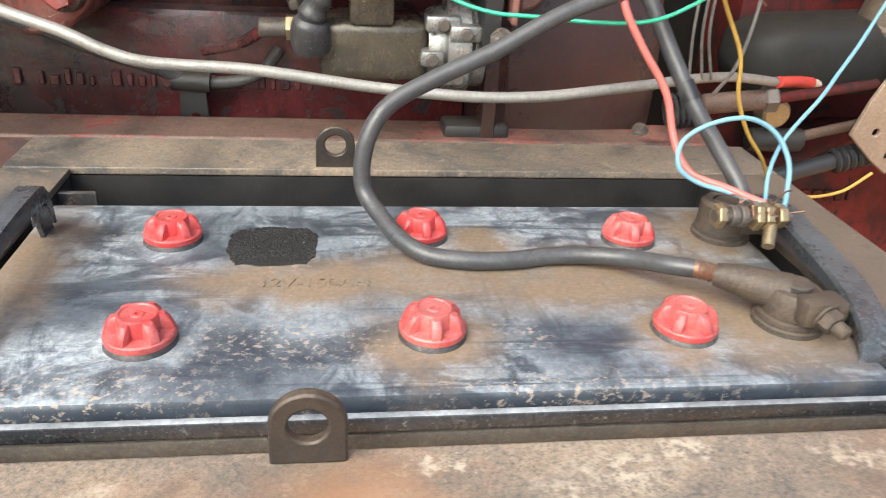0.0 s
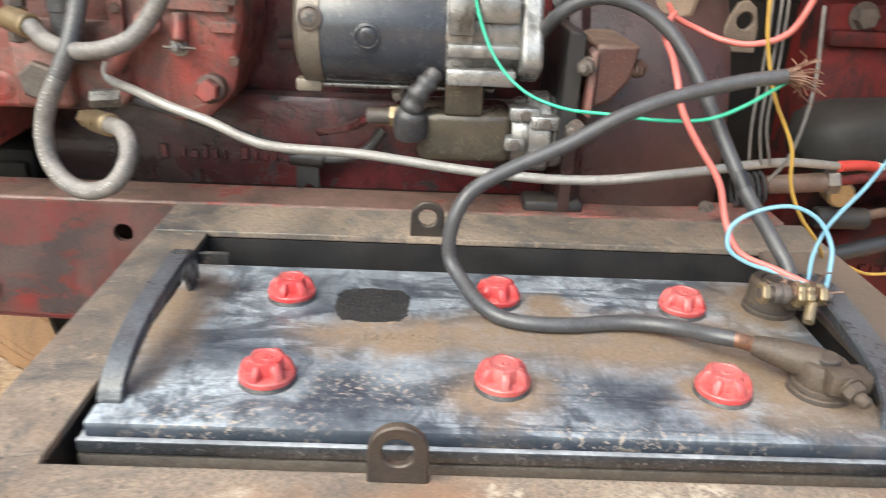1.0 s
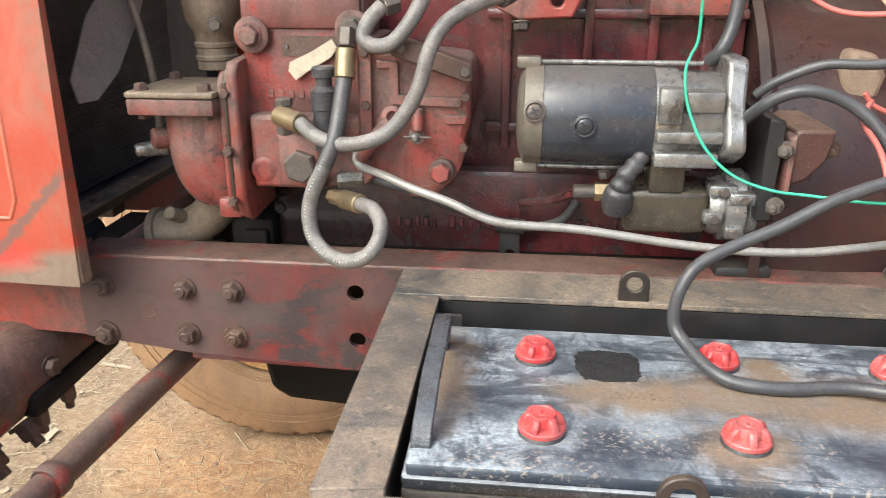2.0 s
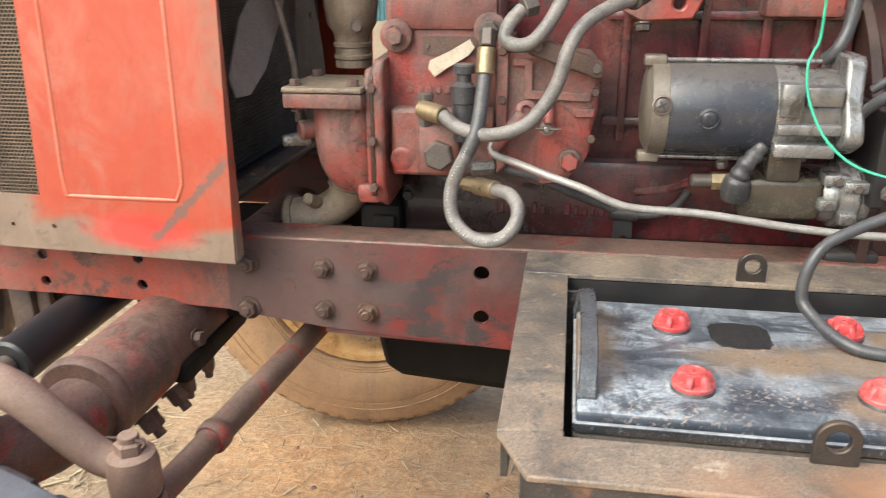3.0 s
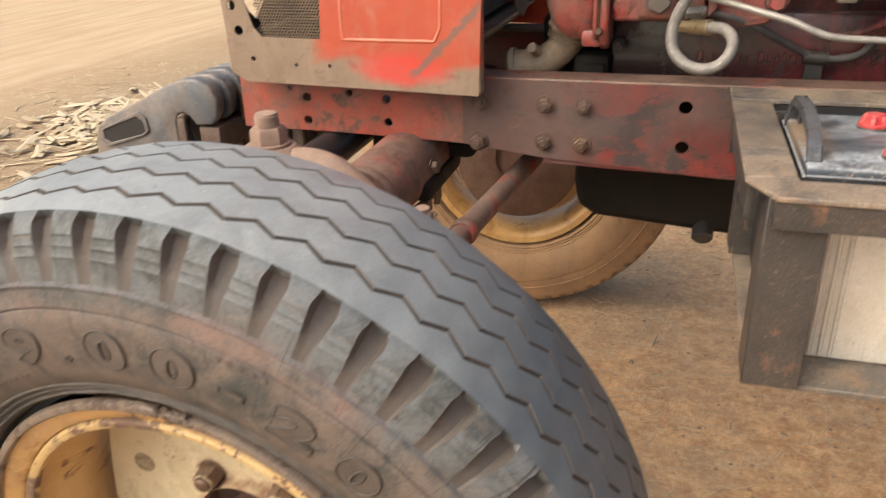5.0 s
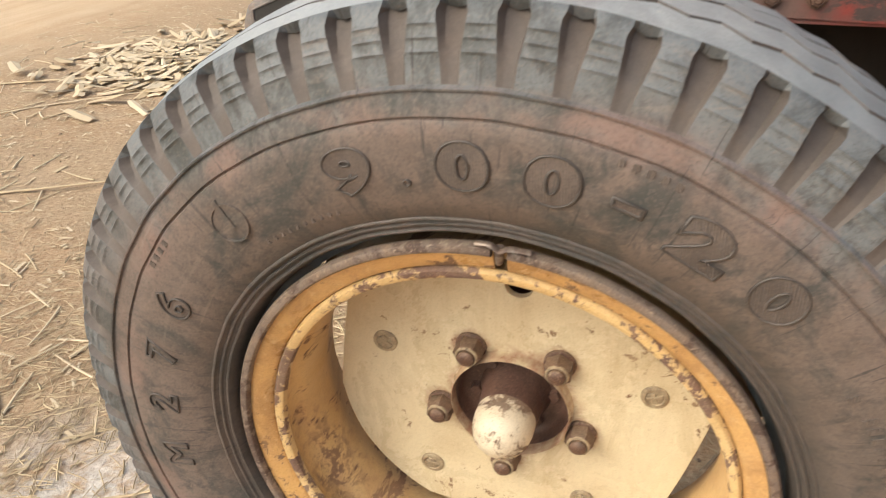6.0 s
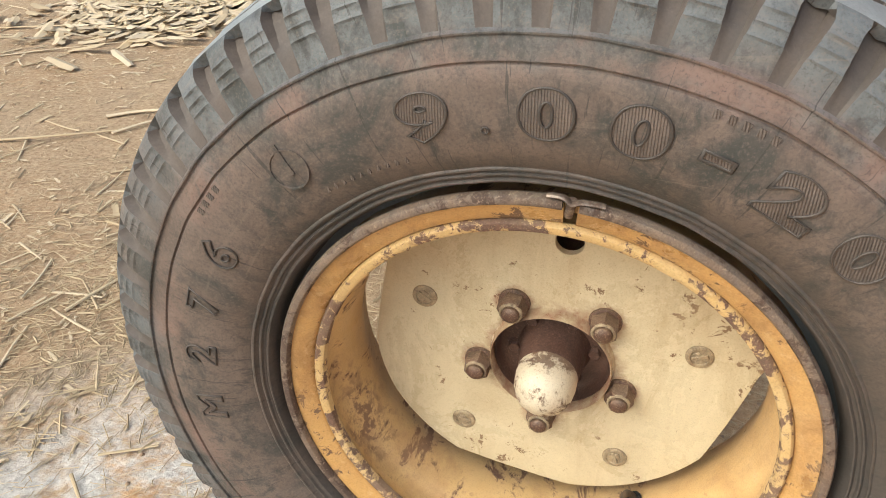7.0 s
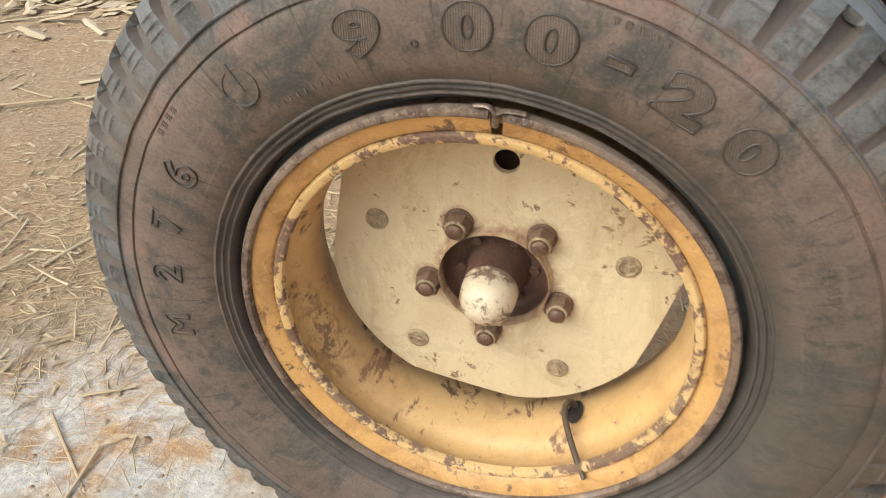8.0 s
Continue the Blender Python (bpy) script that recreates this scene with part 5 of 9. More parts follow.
def build_wheel(c):
    wheel = thing("tractor_wheel", (c.x, c.y, 0.0), "dusty nine inch wide tyre on a chipped ochre steel rim", "wheel", "front wheels")
    tyre = part("tyre", tyre_mesh_bm(c), [TYRE_SIDE, TREAD_SKY_TONED, TYRE_GROOVE, NOTCH_DUST_SHADE], wheel, "worn black rubber tyre with brown dust", smooth=32)
    for ch, deg, wide, high in (("9", 105.2, 0.046, 0.0455), (".", 97.5, 0.006, 0.006), ("0", 89.9, 0.046, 0.0455), ("0", 78.9, 0.047, 0.0455), ("-", 69.8, 0.027, 0.009), ("2", 60.0, 0.049, 0.0440), ("0", 49.2, 0.045, 0.0440)):
        r = 0.388 if ch != "." else 0.372
        thick = 0.0035 if ch not in ".-" else 0.0
        sidewall_character(tyre, c, ch, deg, r, wide, high, 0.0012, "hatched figure of the tyre size", thick, TYRE_FIGURE)
        sidewall_character(tyre, c, ch, deg, r, wide + 0.002, high + 0.002, 0.0, "raised outline of the figure", thick, TYRE_LINE, 0.0011)
    for ch, deg, wide, high in (("M", 184.5, 0.036, 0.034), ("2", 171.8, 0.028, 0.038), ("7", 160.0, 0.028, 0.038), ("6", 148.6, 0.031, 0.043)):
        sidewall_character(tyre, c, ch, deg, 0.385, wide, high, 0.0, "raised outlined mould figure", 0.0020, TYRE_LINE, 0.0013)
    # small raised emblem ring and unreadable fine print as bars
    bm = fresh()
    e = polar(c, 0.388, 126.9, c.y - swell(0.388))
    add_lathe(bm, e, (0, -1, 0), [(-0.001, 0.0185), (0.0015, 0.0190), (0.0015, 0.0205), (-0.001, 0.0210)], 40)
    add_box(bm, -0.003, 0.003, -0.0015, 0.001, -0.006, 0.026, 0, 1, Matrix.Translation(e) @ Matrix.Rotation(radians(-32), 4, "Y"))
    part("raised_emblem", bm, TYRE_SIDE, tyre, "raised ring emblem")
    for deg, r, n, hgt in ((24, 0.388, 8, 0.011), (13, 0.381, 2, 0.008), (33.5, 0.384, 1, 0.009), (70, 0.421, 5, 0.007), (142, 0.421, 4, 0.007), (118, 0.352, 10, 0.006)):
        for i in range(n):
            d = deg + (i - n / 2) * 1.6
            bm = fresh()
            wide = 0.0028 if hgt > 0.0065 else 0.0014
            add_box(bm, -wide, wide, -0.0010, 0.002, -hgt / 2, hgt / 2, 0, 1, Matrix.Translation(polar(c, r, d, c.y - swell(r))) @ Matrix.Rotation(radians(90 - d), 4, "Y"))
            part("raised_bar", bm, TYRE_FIGURE, tyre)

    # rim: gutter, seat, step and barrel as one turned shell
    def sized(pairs):
        return [(h, r * 1.0165) for h, r in pairs]

    rim = fresh()
    add_lathe(rim, c, (0, -1, 0), sized([(0.0860, 0.2598), (0.0895, 0.2612), (0.0915, 0.2640), (0.0955, 0.2700), (0.0995, 0.2790), (0.1005, 0.2835), (0.0990, 0.2860), (0.0940, 0.2870), (0.0880, 0.2740)]), 126, 94.5 + 1.3, 94.5 + 358.7, closed=True)
    part("rim_flange", rim, RIM_YELLOW, wheel, "ochre painted rim flange with chipped edge")
    step = fresh()
    add_lathe(step, c, (0, 1, 0), sized([(-0.0860, 0.2598), (-0.0905, 0.2588), (-0.0930, 0.2562), (-0.0930, 0.2515), (-0.0905, 0.2478), (-0.086, 0.2466), (-0.082, 0.2465)]), 128)
    part("rim_step", step, RIM_EDGE, wheel, "flaking cream and rust step inside the rim")
    barrel = fresh()
    add_lathe(barrel, c, (0, 1, 0), sized([(-0.082, 0.2465), (-0.078, 0.2505), (-0.066, 0.2570), (-0.050, 0.2580), (-0.040, 0.2550), (-0.034, 0.2500), (-0.024, 0.2475), (-0.014, 0.2455), (0.020, 0.2430), (0.040, 0.2490), (0.075, 0.2590),
                                    (0.090, 0.2690), (0.098, 0.2850), (0.103, 0.2920), (0.100, 0.2750), (0.092, 0.2790), (0.070, 0.2680), (0.030, 0.2560), (-0.03, 0.2660), (-0.088, 0.2730), (-0.094, 0.2850)]), 128)
    part("rim_barrel", barrel, BARREL_STAINED, wheel, "deep ochre barrel with rubbed dirt")
    ring = fresh()
    add_lathe(ring, c, (0, -1, 0), sized([(0.0975, 0.2855), (0.1010, 0.2832), (0.1050, 0.2832), (0.1085, 0.2855), (0.1095, 0.2890), (0.1080, 0.2930), (0.1040, 0.2952), (0.0990, 0.2950), (0.0960, 0.2915)]), 126, 94.5 + 1.5, 94.5 + 358.5, closed=True)
    part("lock_ring", ring, LOCK_RING, wheel, "split steel lock ring with worn paint")
    clip = fresh()
    add_tube(clip, spline([polar(c, 0.3030, 89.6, c.y - 0.1075), polar(c, 0.3040, 87.0, c.y - 0.1100), polar(c, 0.2985, 85.4, c.y - 0.1095), polar(c, 0.3025, 83.6, c.y - 0.1100), polar(c, 0.3030, 80.0, c.y - 0.1080)], 6), 0.0040, 8, 0.5)
    add_tube(clip, [polar(c, 0.3000, 85.4, c.y - 0.1060), polar(c, 0.2920, 85.6, c.y - 0.1030), polar(c, 0.2790, 85.8, c.y - 0.0960)], 0.0045, 10)
    part("lock_ring_joint", clip, LOCK_RING, wheel)

    # dished disc with cut-away sides, bolt holes and the hub opening
    def disc_r(a):
        """Round where it meets the barrel above, cut straight at two sides, and a little short below."""
        stops = ((8, 0.2400, 1), (12, 0.2500, 0), (142, 0.2500, 0), (146, 0.2440, 1), (184, 0.2300, 0), (206, 0.2310, 0), (238, 0.2275, 1), (279, 0.2220, 0), (304, 0.2265, 0), (327.5, 0.2285, 1), (368, 0.2400, 0))
        a = a + 360 if a < 8 else a
        for (a0, r0, straight), (a1, r1, _) in zip(stops, stops[1:]):
            if a0 <= a <= a1:
                if not straight:
                    return r0 + (r1 - r0) * (a - a0) / (a1 - a0)
                p, q = (r0 * math.cos(radians(a0)), r0 * math.sin(radians(a0))), (r1 * math.cos(radians(a1)), r1 * math.sin(radians(a1)))
                u, v = math.cos(radians(a)), math.sin(radians(a))
                chord = (p[0] * q[1] - p[1] * q[0]) / (u * (q[1] - p[1]) - v * (q[0] - p[0]))
                return chord * 0.85 + 0.15 * (r0 + r1) / 2
        return 0.23

    outline = [(disc_r(a) * math.cos(radians(a)), disc_r(a) * math.sin(radians(a))) for a in range(0, 360, 2)]
    hub_hole = arc(0, 0, 0.0730, 0, 354, 59)
    studs = [(0.0922, 121.7), (0.0922, 50.2), (0.0922, 192.6), (0.0922, 339.7), (0.0922, 265.2)]
    open_hole = arc(0.172 * math.cos(radians(86.4)), 0.172 * math.sin(radians(86.4)), 0.0162, 0, 345, 23)
    disc = fresh()
    m = Matrix.Translation((c.x, c.y + 0.034, c.z)) @ Matrix(((1, 0, 0, 0), (0, 0, -1, 0), (0, 1, 0, 0), (0, 0, 0, 1)))
    add_plate(disc, outline, [hub_hole, open_hole], 0.010, m)
    part("wheel_disc", disc, DISC_STAINED, wheel, "cream painted disc with rust specks", bevel=0.0012)
    face = c.y + 0.024
    for r, deg in studs:
        nut = fresh()
        o = polar(c, r, deg, face)
        add_lathe(nut, o, (0, -1, 0), [(0, 0.0), (0, 0.0195), (0.003, 0.0192), (0.0045, 0.016), (0.0045, 0.0)], 22)
        add_hex(nut, o, (0, -1, 0), 0.0305, 0.0235, turn=deg * 3)
        nut_ob = part("wheel_nut", nut, NUT_RUST, wheel, "dark rusty wheel nut")
        st = fresh()
        add_lathe(st, o, (0, -1, 0), [(0.0225, 0.0), (0.0225, 0.0145), (0.0242, 0.0138), (0.0250, 0.0120), (0.0242, 0.0108)], 22)
        part("worn_collar", st, DISC_BOLT, nut_ob, "rubbed pale collar of the nut")
        st = fresh()
        add_lathe(st, o, (0, -1, 0), [(0.020, 0.0), (0.0215, 0.0108), (0.0280, 0.0104), (0.0305, 0.0080), (0.0320, 0.0)], 18)
        part("stud_end", st, NUT_RUST, nut_ob)
    for k, deg in enumerate((157.6, 14.1, 301.7, 229.8)):
        b = fresh()
        o = polar(c, 0.1734, deg, face)
        add_lathe(b, o, (0, -1, 0), [(0, 0.0160), (0.0018, 0.0158), (0.0030, 0.0140), (0.0030, 0.0112), (0.0012, 0.0104), (0.0012, 0.0)], 24)
        slot = Matrix.Translation(o) @ Matrix.Rotation(radians((35, -20, 70, 10)[k]), 4, "Y")
        add_box(b, -0.0095, 0.0095, -0.0034, 0.0, -0.0022, 0.0022, 0.0006, 1, slot)
        add_box(b, -0.0060, 0.0020, -0.0028, 0.0, -0.0075, 0.0070, 0.0008, 1, slot)
        part("disc_bolt", b, DISC_BOLT, wheel, "paint-smeared round bolt head with a worn slot")
    hub = fresh()
    add_lathe(hub, (c.x, c.y + 0.034, c.z), (0, 1, 0), [(-0.0085, 0.0725), (-0.0090, 0.0715), (0.0, 0.0700), (0.006, 0.0680), (0.010, 0.0640), (0.012, 0.0580), (0.012, 0.0), (0.07, 0.0), (0.075, 0.085), (0.004, 0.085), (0.002, 0.0700)], 60)
    part("hub", hub, HUB_BROWN, wheel, "rust-brown hub bore")
    lip = fresh()
    add_lathe(lip, (c.x, c.y + 0.0245, c.z), (0, -1, 0), [(0.0, 0.0772), (0.004, 0.0760), (0.012, 0.0748), (0.0155, 0.0742), (0.0165, 0.0734), (0.0155, 0.0726), (-0.004, 0.0722)], 72)
    part("hub_lip", lip, DISC_STAINED, wheel, "rust-stained lip round the hub opening")
    for k in range(6):
        hb = fresh()
        o = polar(c, 0.0500, 5 + 60 * k, c.y + 0.0465)
        add_hex(hb, o, (0, -1, 0), 0.0135, 0.009, washer=0.0095)
        part("hub_bolt", hb, HUB_BROWN, wheel)
    # dark plate added so nothing bright shows through the open disc hole
    back = fresh()
    add_lathe(back, (c.x, c.y + 0.085, c.z), (0, 1, 0), [(0.0, 0.070), (0.0, 0.192), (0.006, 0.196), (0.030, 0.196), (0.034, 0.190), (0.034, 0.070)], 64)
    part("dark_backing", back, HUB_BROWN, wheel, "dark backing added to keep the open disc hole dark")
    neck = fresh()
    add_lathe(neck, (c.x, c.y + 0.050, c.z), (0, -1, 0), [(0, 0.0460), (0.006, 0.0455), (0.010, 0.0420), (0.022, 0.0395), (0.062, 0.0362), (0.062, 0.03)], 44)
    part("hub_neck", neck, HUB_BROWN, wheel, "rust-brown neck of the hub cap")
    cap = fresh()
    add_lathe(cap, (c.x, c.y + 0.069, c.z), (0, -1, 0), [(0.070, 0.0), (0.070, 0.0355), (0.0705, 0.0366), (0.088, 0.0368), (0.102, 0.0350), (0.1135, 0.0303), (0.122, 0.0220), (0.1270, 0.0110), (0.1285, 0.0)], 44)
    part("hub_cap", cap, HUB_CAP, wheel, "chipped white domed hub cap")
    # valve stem through the barrel
    out = Vector((math.cos(radians(300.5)), 0, math.sin(radians(300.5))))
    slot = fresh()
    add_lathe(slot, polar(c, 0.2440, 300.5, c.y + 0.006), out * -1, [(0.0, 0.0), (0.0, 0.0125), (0.0022, 0.0125), (0.0022, 0.0100), (0.0008, 0.0095), (0.0008, 0.0)], 24)
    for v in slot.verts:
        v.co.y = c.y + 0.006 + (v.co.y - c.y - 0.006) * 1.7
    part("valve_slot", slot, BLACK_GLOSS, wheel)
    stem = fresh()
    add_tube(stem, spline([polar(c, 0.243, 300.5, c.y + 0.018), polar(c, 0.226, 300.0, c.y + 0.010), polar(c, 0.222, 299.5, c.y - 0.012), polar(c, 0.232, 301.0, c.y - 0.045), polar(c, 0.250, 303.0, c.y - 0.080), polar(c, 0.266, 304.0, c.y - 0.100)], 8), lambda t: 0.0044 if t < 0.85 else 0.0034, 10)
    part("valve_stem", stem, LEAD, wheel, "bent brass valve stem")
    return wheel


def stained_disc():
    """Cream disc paint with rust bleeding round the hub and nuts."""
    mt = DISC_CREAM.copy()
    mt.name = "cream_disc_with_rust_halo"
    nt = mt.node_tree
    bsdf = nt.nodes["Principled BSDF"]
    old = bsdf.inputs["Base Color"].links[0].from_socket
    halo = spot_of(nt, (HUB.x, HUB.y + 0.03, HUB.z), 0.066, 0.088, (1, 0.05, 1), 0.014, 60, 2)
    spots = halo
    for r, deg in ((0.0922, 121.7), (0.0922, 50.2), (0.0922, 192.6), (0.0922, 339.7), (0.0922, 265.2)):
        p = polar(HUB, r, deg, HUB.y + 0.03)
        spots = math_of(nt, "MAXIMUM", spots, math_of(nt, "MULTIPLY", spot_of(nt, tuple(p), 0.018, 0.028, (1, 0.05, 1), 0.006, 90, deg), 0.8))
    nt.links.new(mix_of(nt, math_of(nt, "MULTIPLY", spots, 0.85), old, (0.27, 0.13, 0.085)), bsdf.inputs["Base Color"])
    return mt


def stained_barrel():
    """Ochre barrel with three broken brown rings round it and a rusty flaked patch."""
    mt = RIM_BARREL.copy()
    mt.name = "ochre_barrel_with_brown_rings"
    nt = mt.node_tree
    bsdf = nt.nodes["Principled BSDF"]
    col = bsdf.inputs["Base Color"].links[0].from_socket
    geo = nt.nodes.new("ShaderNodeNewGeometry")
    xyz = nt.nodes.new("ShaderNodeSeparateXYZ")
    nt.links.new(geo.outputs["Position"], xyz.inputs[0])
    depth = math_of(nt, "ADD", xyz.outputs["Y"], math_of(nt, "MULTIPLY", math_of(nt, "SUBTRACT", xyz.outputs["Z"], HUB.z), 0.054))
    depth = math_of(nt, "ADD", depth, math_of(nt, "MULTIPLY", math_of(nt, "SUBTRACT", xyz.outputs["X"], HUB.x), 0.033))
    depth = math_of(nt, "ADD", depth, math_of(nt, "MULTIPLY", noise_of(nt, 14, 6, 0.65, (1, 1, 1), 61, 0.4), 0.012))
    patchy = ramp_of(nt, noise_of(nt, 6, 7, 0.65, (1, 1, 1), 63, 0.5), 0.36, 0.60, 0.25, 1.0)
    for mid, half, tint in ((HUB.y - 0.050, 0.022, (0.280, 0.150, 0.078)), (HUB.y - 0.010, 0.010, (0.230, 0.120, 0.066)), (HUB.y - 0.074, 0.008, (0.150, 0.080, 0.048))):
        away = math_of(nt, "ABSOLUTE", math_of(nt, "SUBTRACT", depth, mid + 0.006), 0.0)
        col = mix_of(nt, math_of(nt, "MULTIPLY", ramp_of(nt, away, half, half * 0.3, 0.0, 0.92), patchy), col, tint)
    flaked = spot_of(nt, tuple(polar(HUB, 0.252, 205, HUB.y - 0.020)), 0.020, 0.060, (1, 1.3, 0.7), 0.030, 40, 7)
    flaked = math_of(nt, "MULTIPLY", flaked, ramp_of(nt, noise_of(nt, 60, 7, 0.7, (1, 1, 1), 67, 0.4), 0.46, 0.53))
    col = mix_of(nt, math_of(nt, "MULTIPLY", flaked, 0.85), col, (0.165, 0.092, 0.062))
    nt.links.new(col, bsdf.inputs["Base Color"])
    return mt


DISC_STAINED = stained_disc()
BARREL_STAINED = stained_barrel()
front_wheel = build_wheel(HUB)
lean = Matrix.Rotation(radians(TOE), 3, "Z") @ Matrix.Rotation(radians(LEAN), 3, "X")
front_wheel.rotation_euler = (radians(LEAN), 0, radians(TOE))
front_wheel.location = HUB - lean @ Vector((0, 0, HUB.z))
far_wheel = copy_thing(front_wheel, pose(-0.70, 1.395, 0.0, 0, 0, 184))
# far copy takes oranger paint, putting warm ground bounce into its rim colours
for ob in (far_wheel.children_recursive if far_wheel else ()):
    for slot in ob.material_slots:
        if slot.material in (TYRE_SIDE, TREAD_SKY_TONED, TYRE_GROOVE, TYRE_FIGURE, NOTCH_DUST_SHADE, TYRE_LINE):
            slot.link = "OBJECT"
            slot.material = TYRE_FAR
        elif slot.material in (BARREL_STAINED, DISC_STAINED, RIM_EDGE):
            slot.link = "OBJECT"
            slot.material = RIM_YELLOW



# ---- chassis rail, front plate and hood side ----
RAIL_Y = 0.215


def dusted_rail():
    """Rail paint that grey-brown dust covers towards the front joint."""
    mt = RED_RAIL.copy()
    mt.name = "rail_paint_with_dust_at_the_joint"
    nt = mt.node_tree
    bsdf = nt.nodes["Principled BSDF"]
    old = bsdf.inputs["Base Color"].links[0].from_socket
    film = math_of(nt, "MAXIMUM", spot_of(nt, (-0.50, RAIL_Y, 0.955), 0.09, 0.17, (0.95, 0.1, 0.9), 0.035, 30, 4), math_of(nt, "MULTIPLY", spot_of(nt, (-0.16, RAIL_Y, 0.985), 0.02, 0.07, (0.7, 0.1, 1.3), 0.03, 30, 8), 0.6))
    nt.links.new(mix_of(nt, math_of(nt, "MULTIPLY", film, 0.82), old, mix_of(nt, noise_of(nt, 60, 6, 0.7), (0.082, 0.054, 0.048), (0.150, 0.100, 0.086))), bsdf.inputs["Base Color"])
    return mt


RAIL_DUSTED = dusted_rail()


def build_rail():
    rail = thing("chassis_rail", (-0.15, RAIL_Y, 0.87), "red-brown steel chassis rail with worn paint", "chassis rail", "tractor")
    web = fresh()
    holes = [arc(-0.217, 0.985, 0.0105, 0, 340, 17), arc(-0.217, 0.921, 0.0105, 0, 340, 17)]
    add_plate(web, [(-0.575, 0.908), (-0.437, 0.891), (-0.157, 0.874), (0.482, 0.863), (0.482, 1.016), (-0.575, 1.018)], holes, 0.008, side_plane(RAIL_Y + 0.008))
    part("web", web, RAIL_DUSTED, rail, "red paint rubbed to dark primer")
    pl = fresh()
    add_lathe(pl, (-0.4875, RAIL_Y, 0.949), (0, -1, 0), [(-0.001, 0.0118), (0.0006, 0.0116), (0.0006, 0.0100), (0.0002, 0.0095), (0.0002, 0.0)], 28)
    part("plugged_hole", pl, AXLE_PAINT, rail, "blanked bolt hole")
    top = fresh()
    add_plate(top, [(-0.575, RAIL_Y - 0.0), (0.482, RAIL_Y - 0.0), (0.482, RAIL_Y + 0.062), (-0.575, RAIL_Y + 0.062)], [], 0.008, Matrix.Translation((0, 0, 1.0145)))
    part("top_flange", top, AXLE_PAINT, rail, "dust-covered top flange", bevel=0.003)
    low = fresh()
    add_plate(low, [(-0.437, RAIL_Y + 0.004), (0.482, RAIL_Y + 0.004), (0.482, RAIL_Y + 0.062), (-0.437, RAIL_Y + 0.062)], [], 0.008, Matrix.Rotation(radians(1.7), 4, "Y") @ Matrix.Translation((-0.026, 0, 0.868)))
    part("bottom_flange", low, RED_RAIL, rail)
    for x, z, big in ((-0.435, 0.981, 1), (-0.373, 0.981, 1), (-0.436, 0.919, 1), (-0.374, 0.918, 1), (-0.543, 0.982, 1.1), (-0.547, 0.914, 1.1)):
        b = fresh()
        add_hex(b, (x, RAIL_Y, z), (0, -1, 0), 0.0205 * big, 0.0125, washer=0.0155 * big, stud=0.0065, stud_len=0.003, turn=random.uniform(0, 60))
        part("bolt", b, BOLT_RUST if (x, z) != (-0.374, 0.918) else NUT_RUST, rail, "rust-brown hexagon bolt")
    return rail


def build_far_rail():
    rail = thing("far_chassis_rail", (-0.15, 0.80, 0.87), "shaded red-brown steel chassis rail", "chassis rail", "tractor")
    b = fresh()
    add_box(b, -1.0, 0.62, 0.80, 0.808, 0.885, 1.018)
    part("web", b, RED_RAIL, rail)
    b = fresh()
    add_box(b, -1.0, 0.62, 0.74, 0.80, 1.010, 1.018)
    part("top_flange", b, STEEL_DARK, rail)
    return rail


def build_front_plate():
    pl = thing("front_support_plate", (-0.78, 0.226, 0.905), "chipped orange-red front support plate", "support plate", "tractor")
    b = fresh()
    hs = []
    for x, z, r in ((-0.864, 0.974, 0.0075), (-0.866, 0.932, 0.0075), (-0.713, 0.976, 0.0075), (-0.712, 0.935, 0.0075), (-0.895, 0.990, 0.004), (-0.782, 0.984, 0.0055)):
        hs.append(arc(x, z, r, 0, 340, 17))
    add_plate(b, [(-0.996, 0.914), (-0.80, 0.912), (-0.66, 0.908), (-0.574, 0.905), (-0.574, 1.012), (-0.994, 1.030)], hs, 0.010, side_plane(0.232))
    part("plate", b, RED_PLATE, pl, "orange paint chipped to brown", bevel=0.0015)
    inner = fresh()
    add_box(inner, -0.985, -0.60, 0.232, 0.30, 1.004, 1.012)
    part("top_flange", inner, AXLE_PAINT, pl)
    return pl


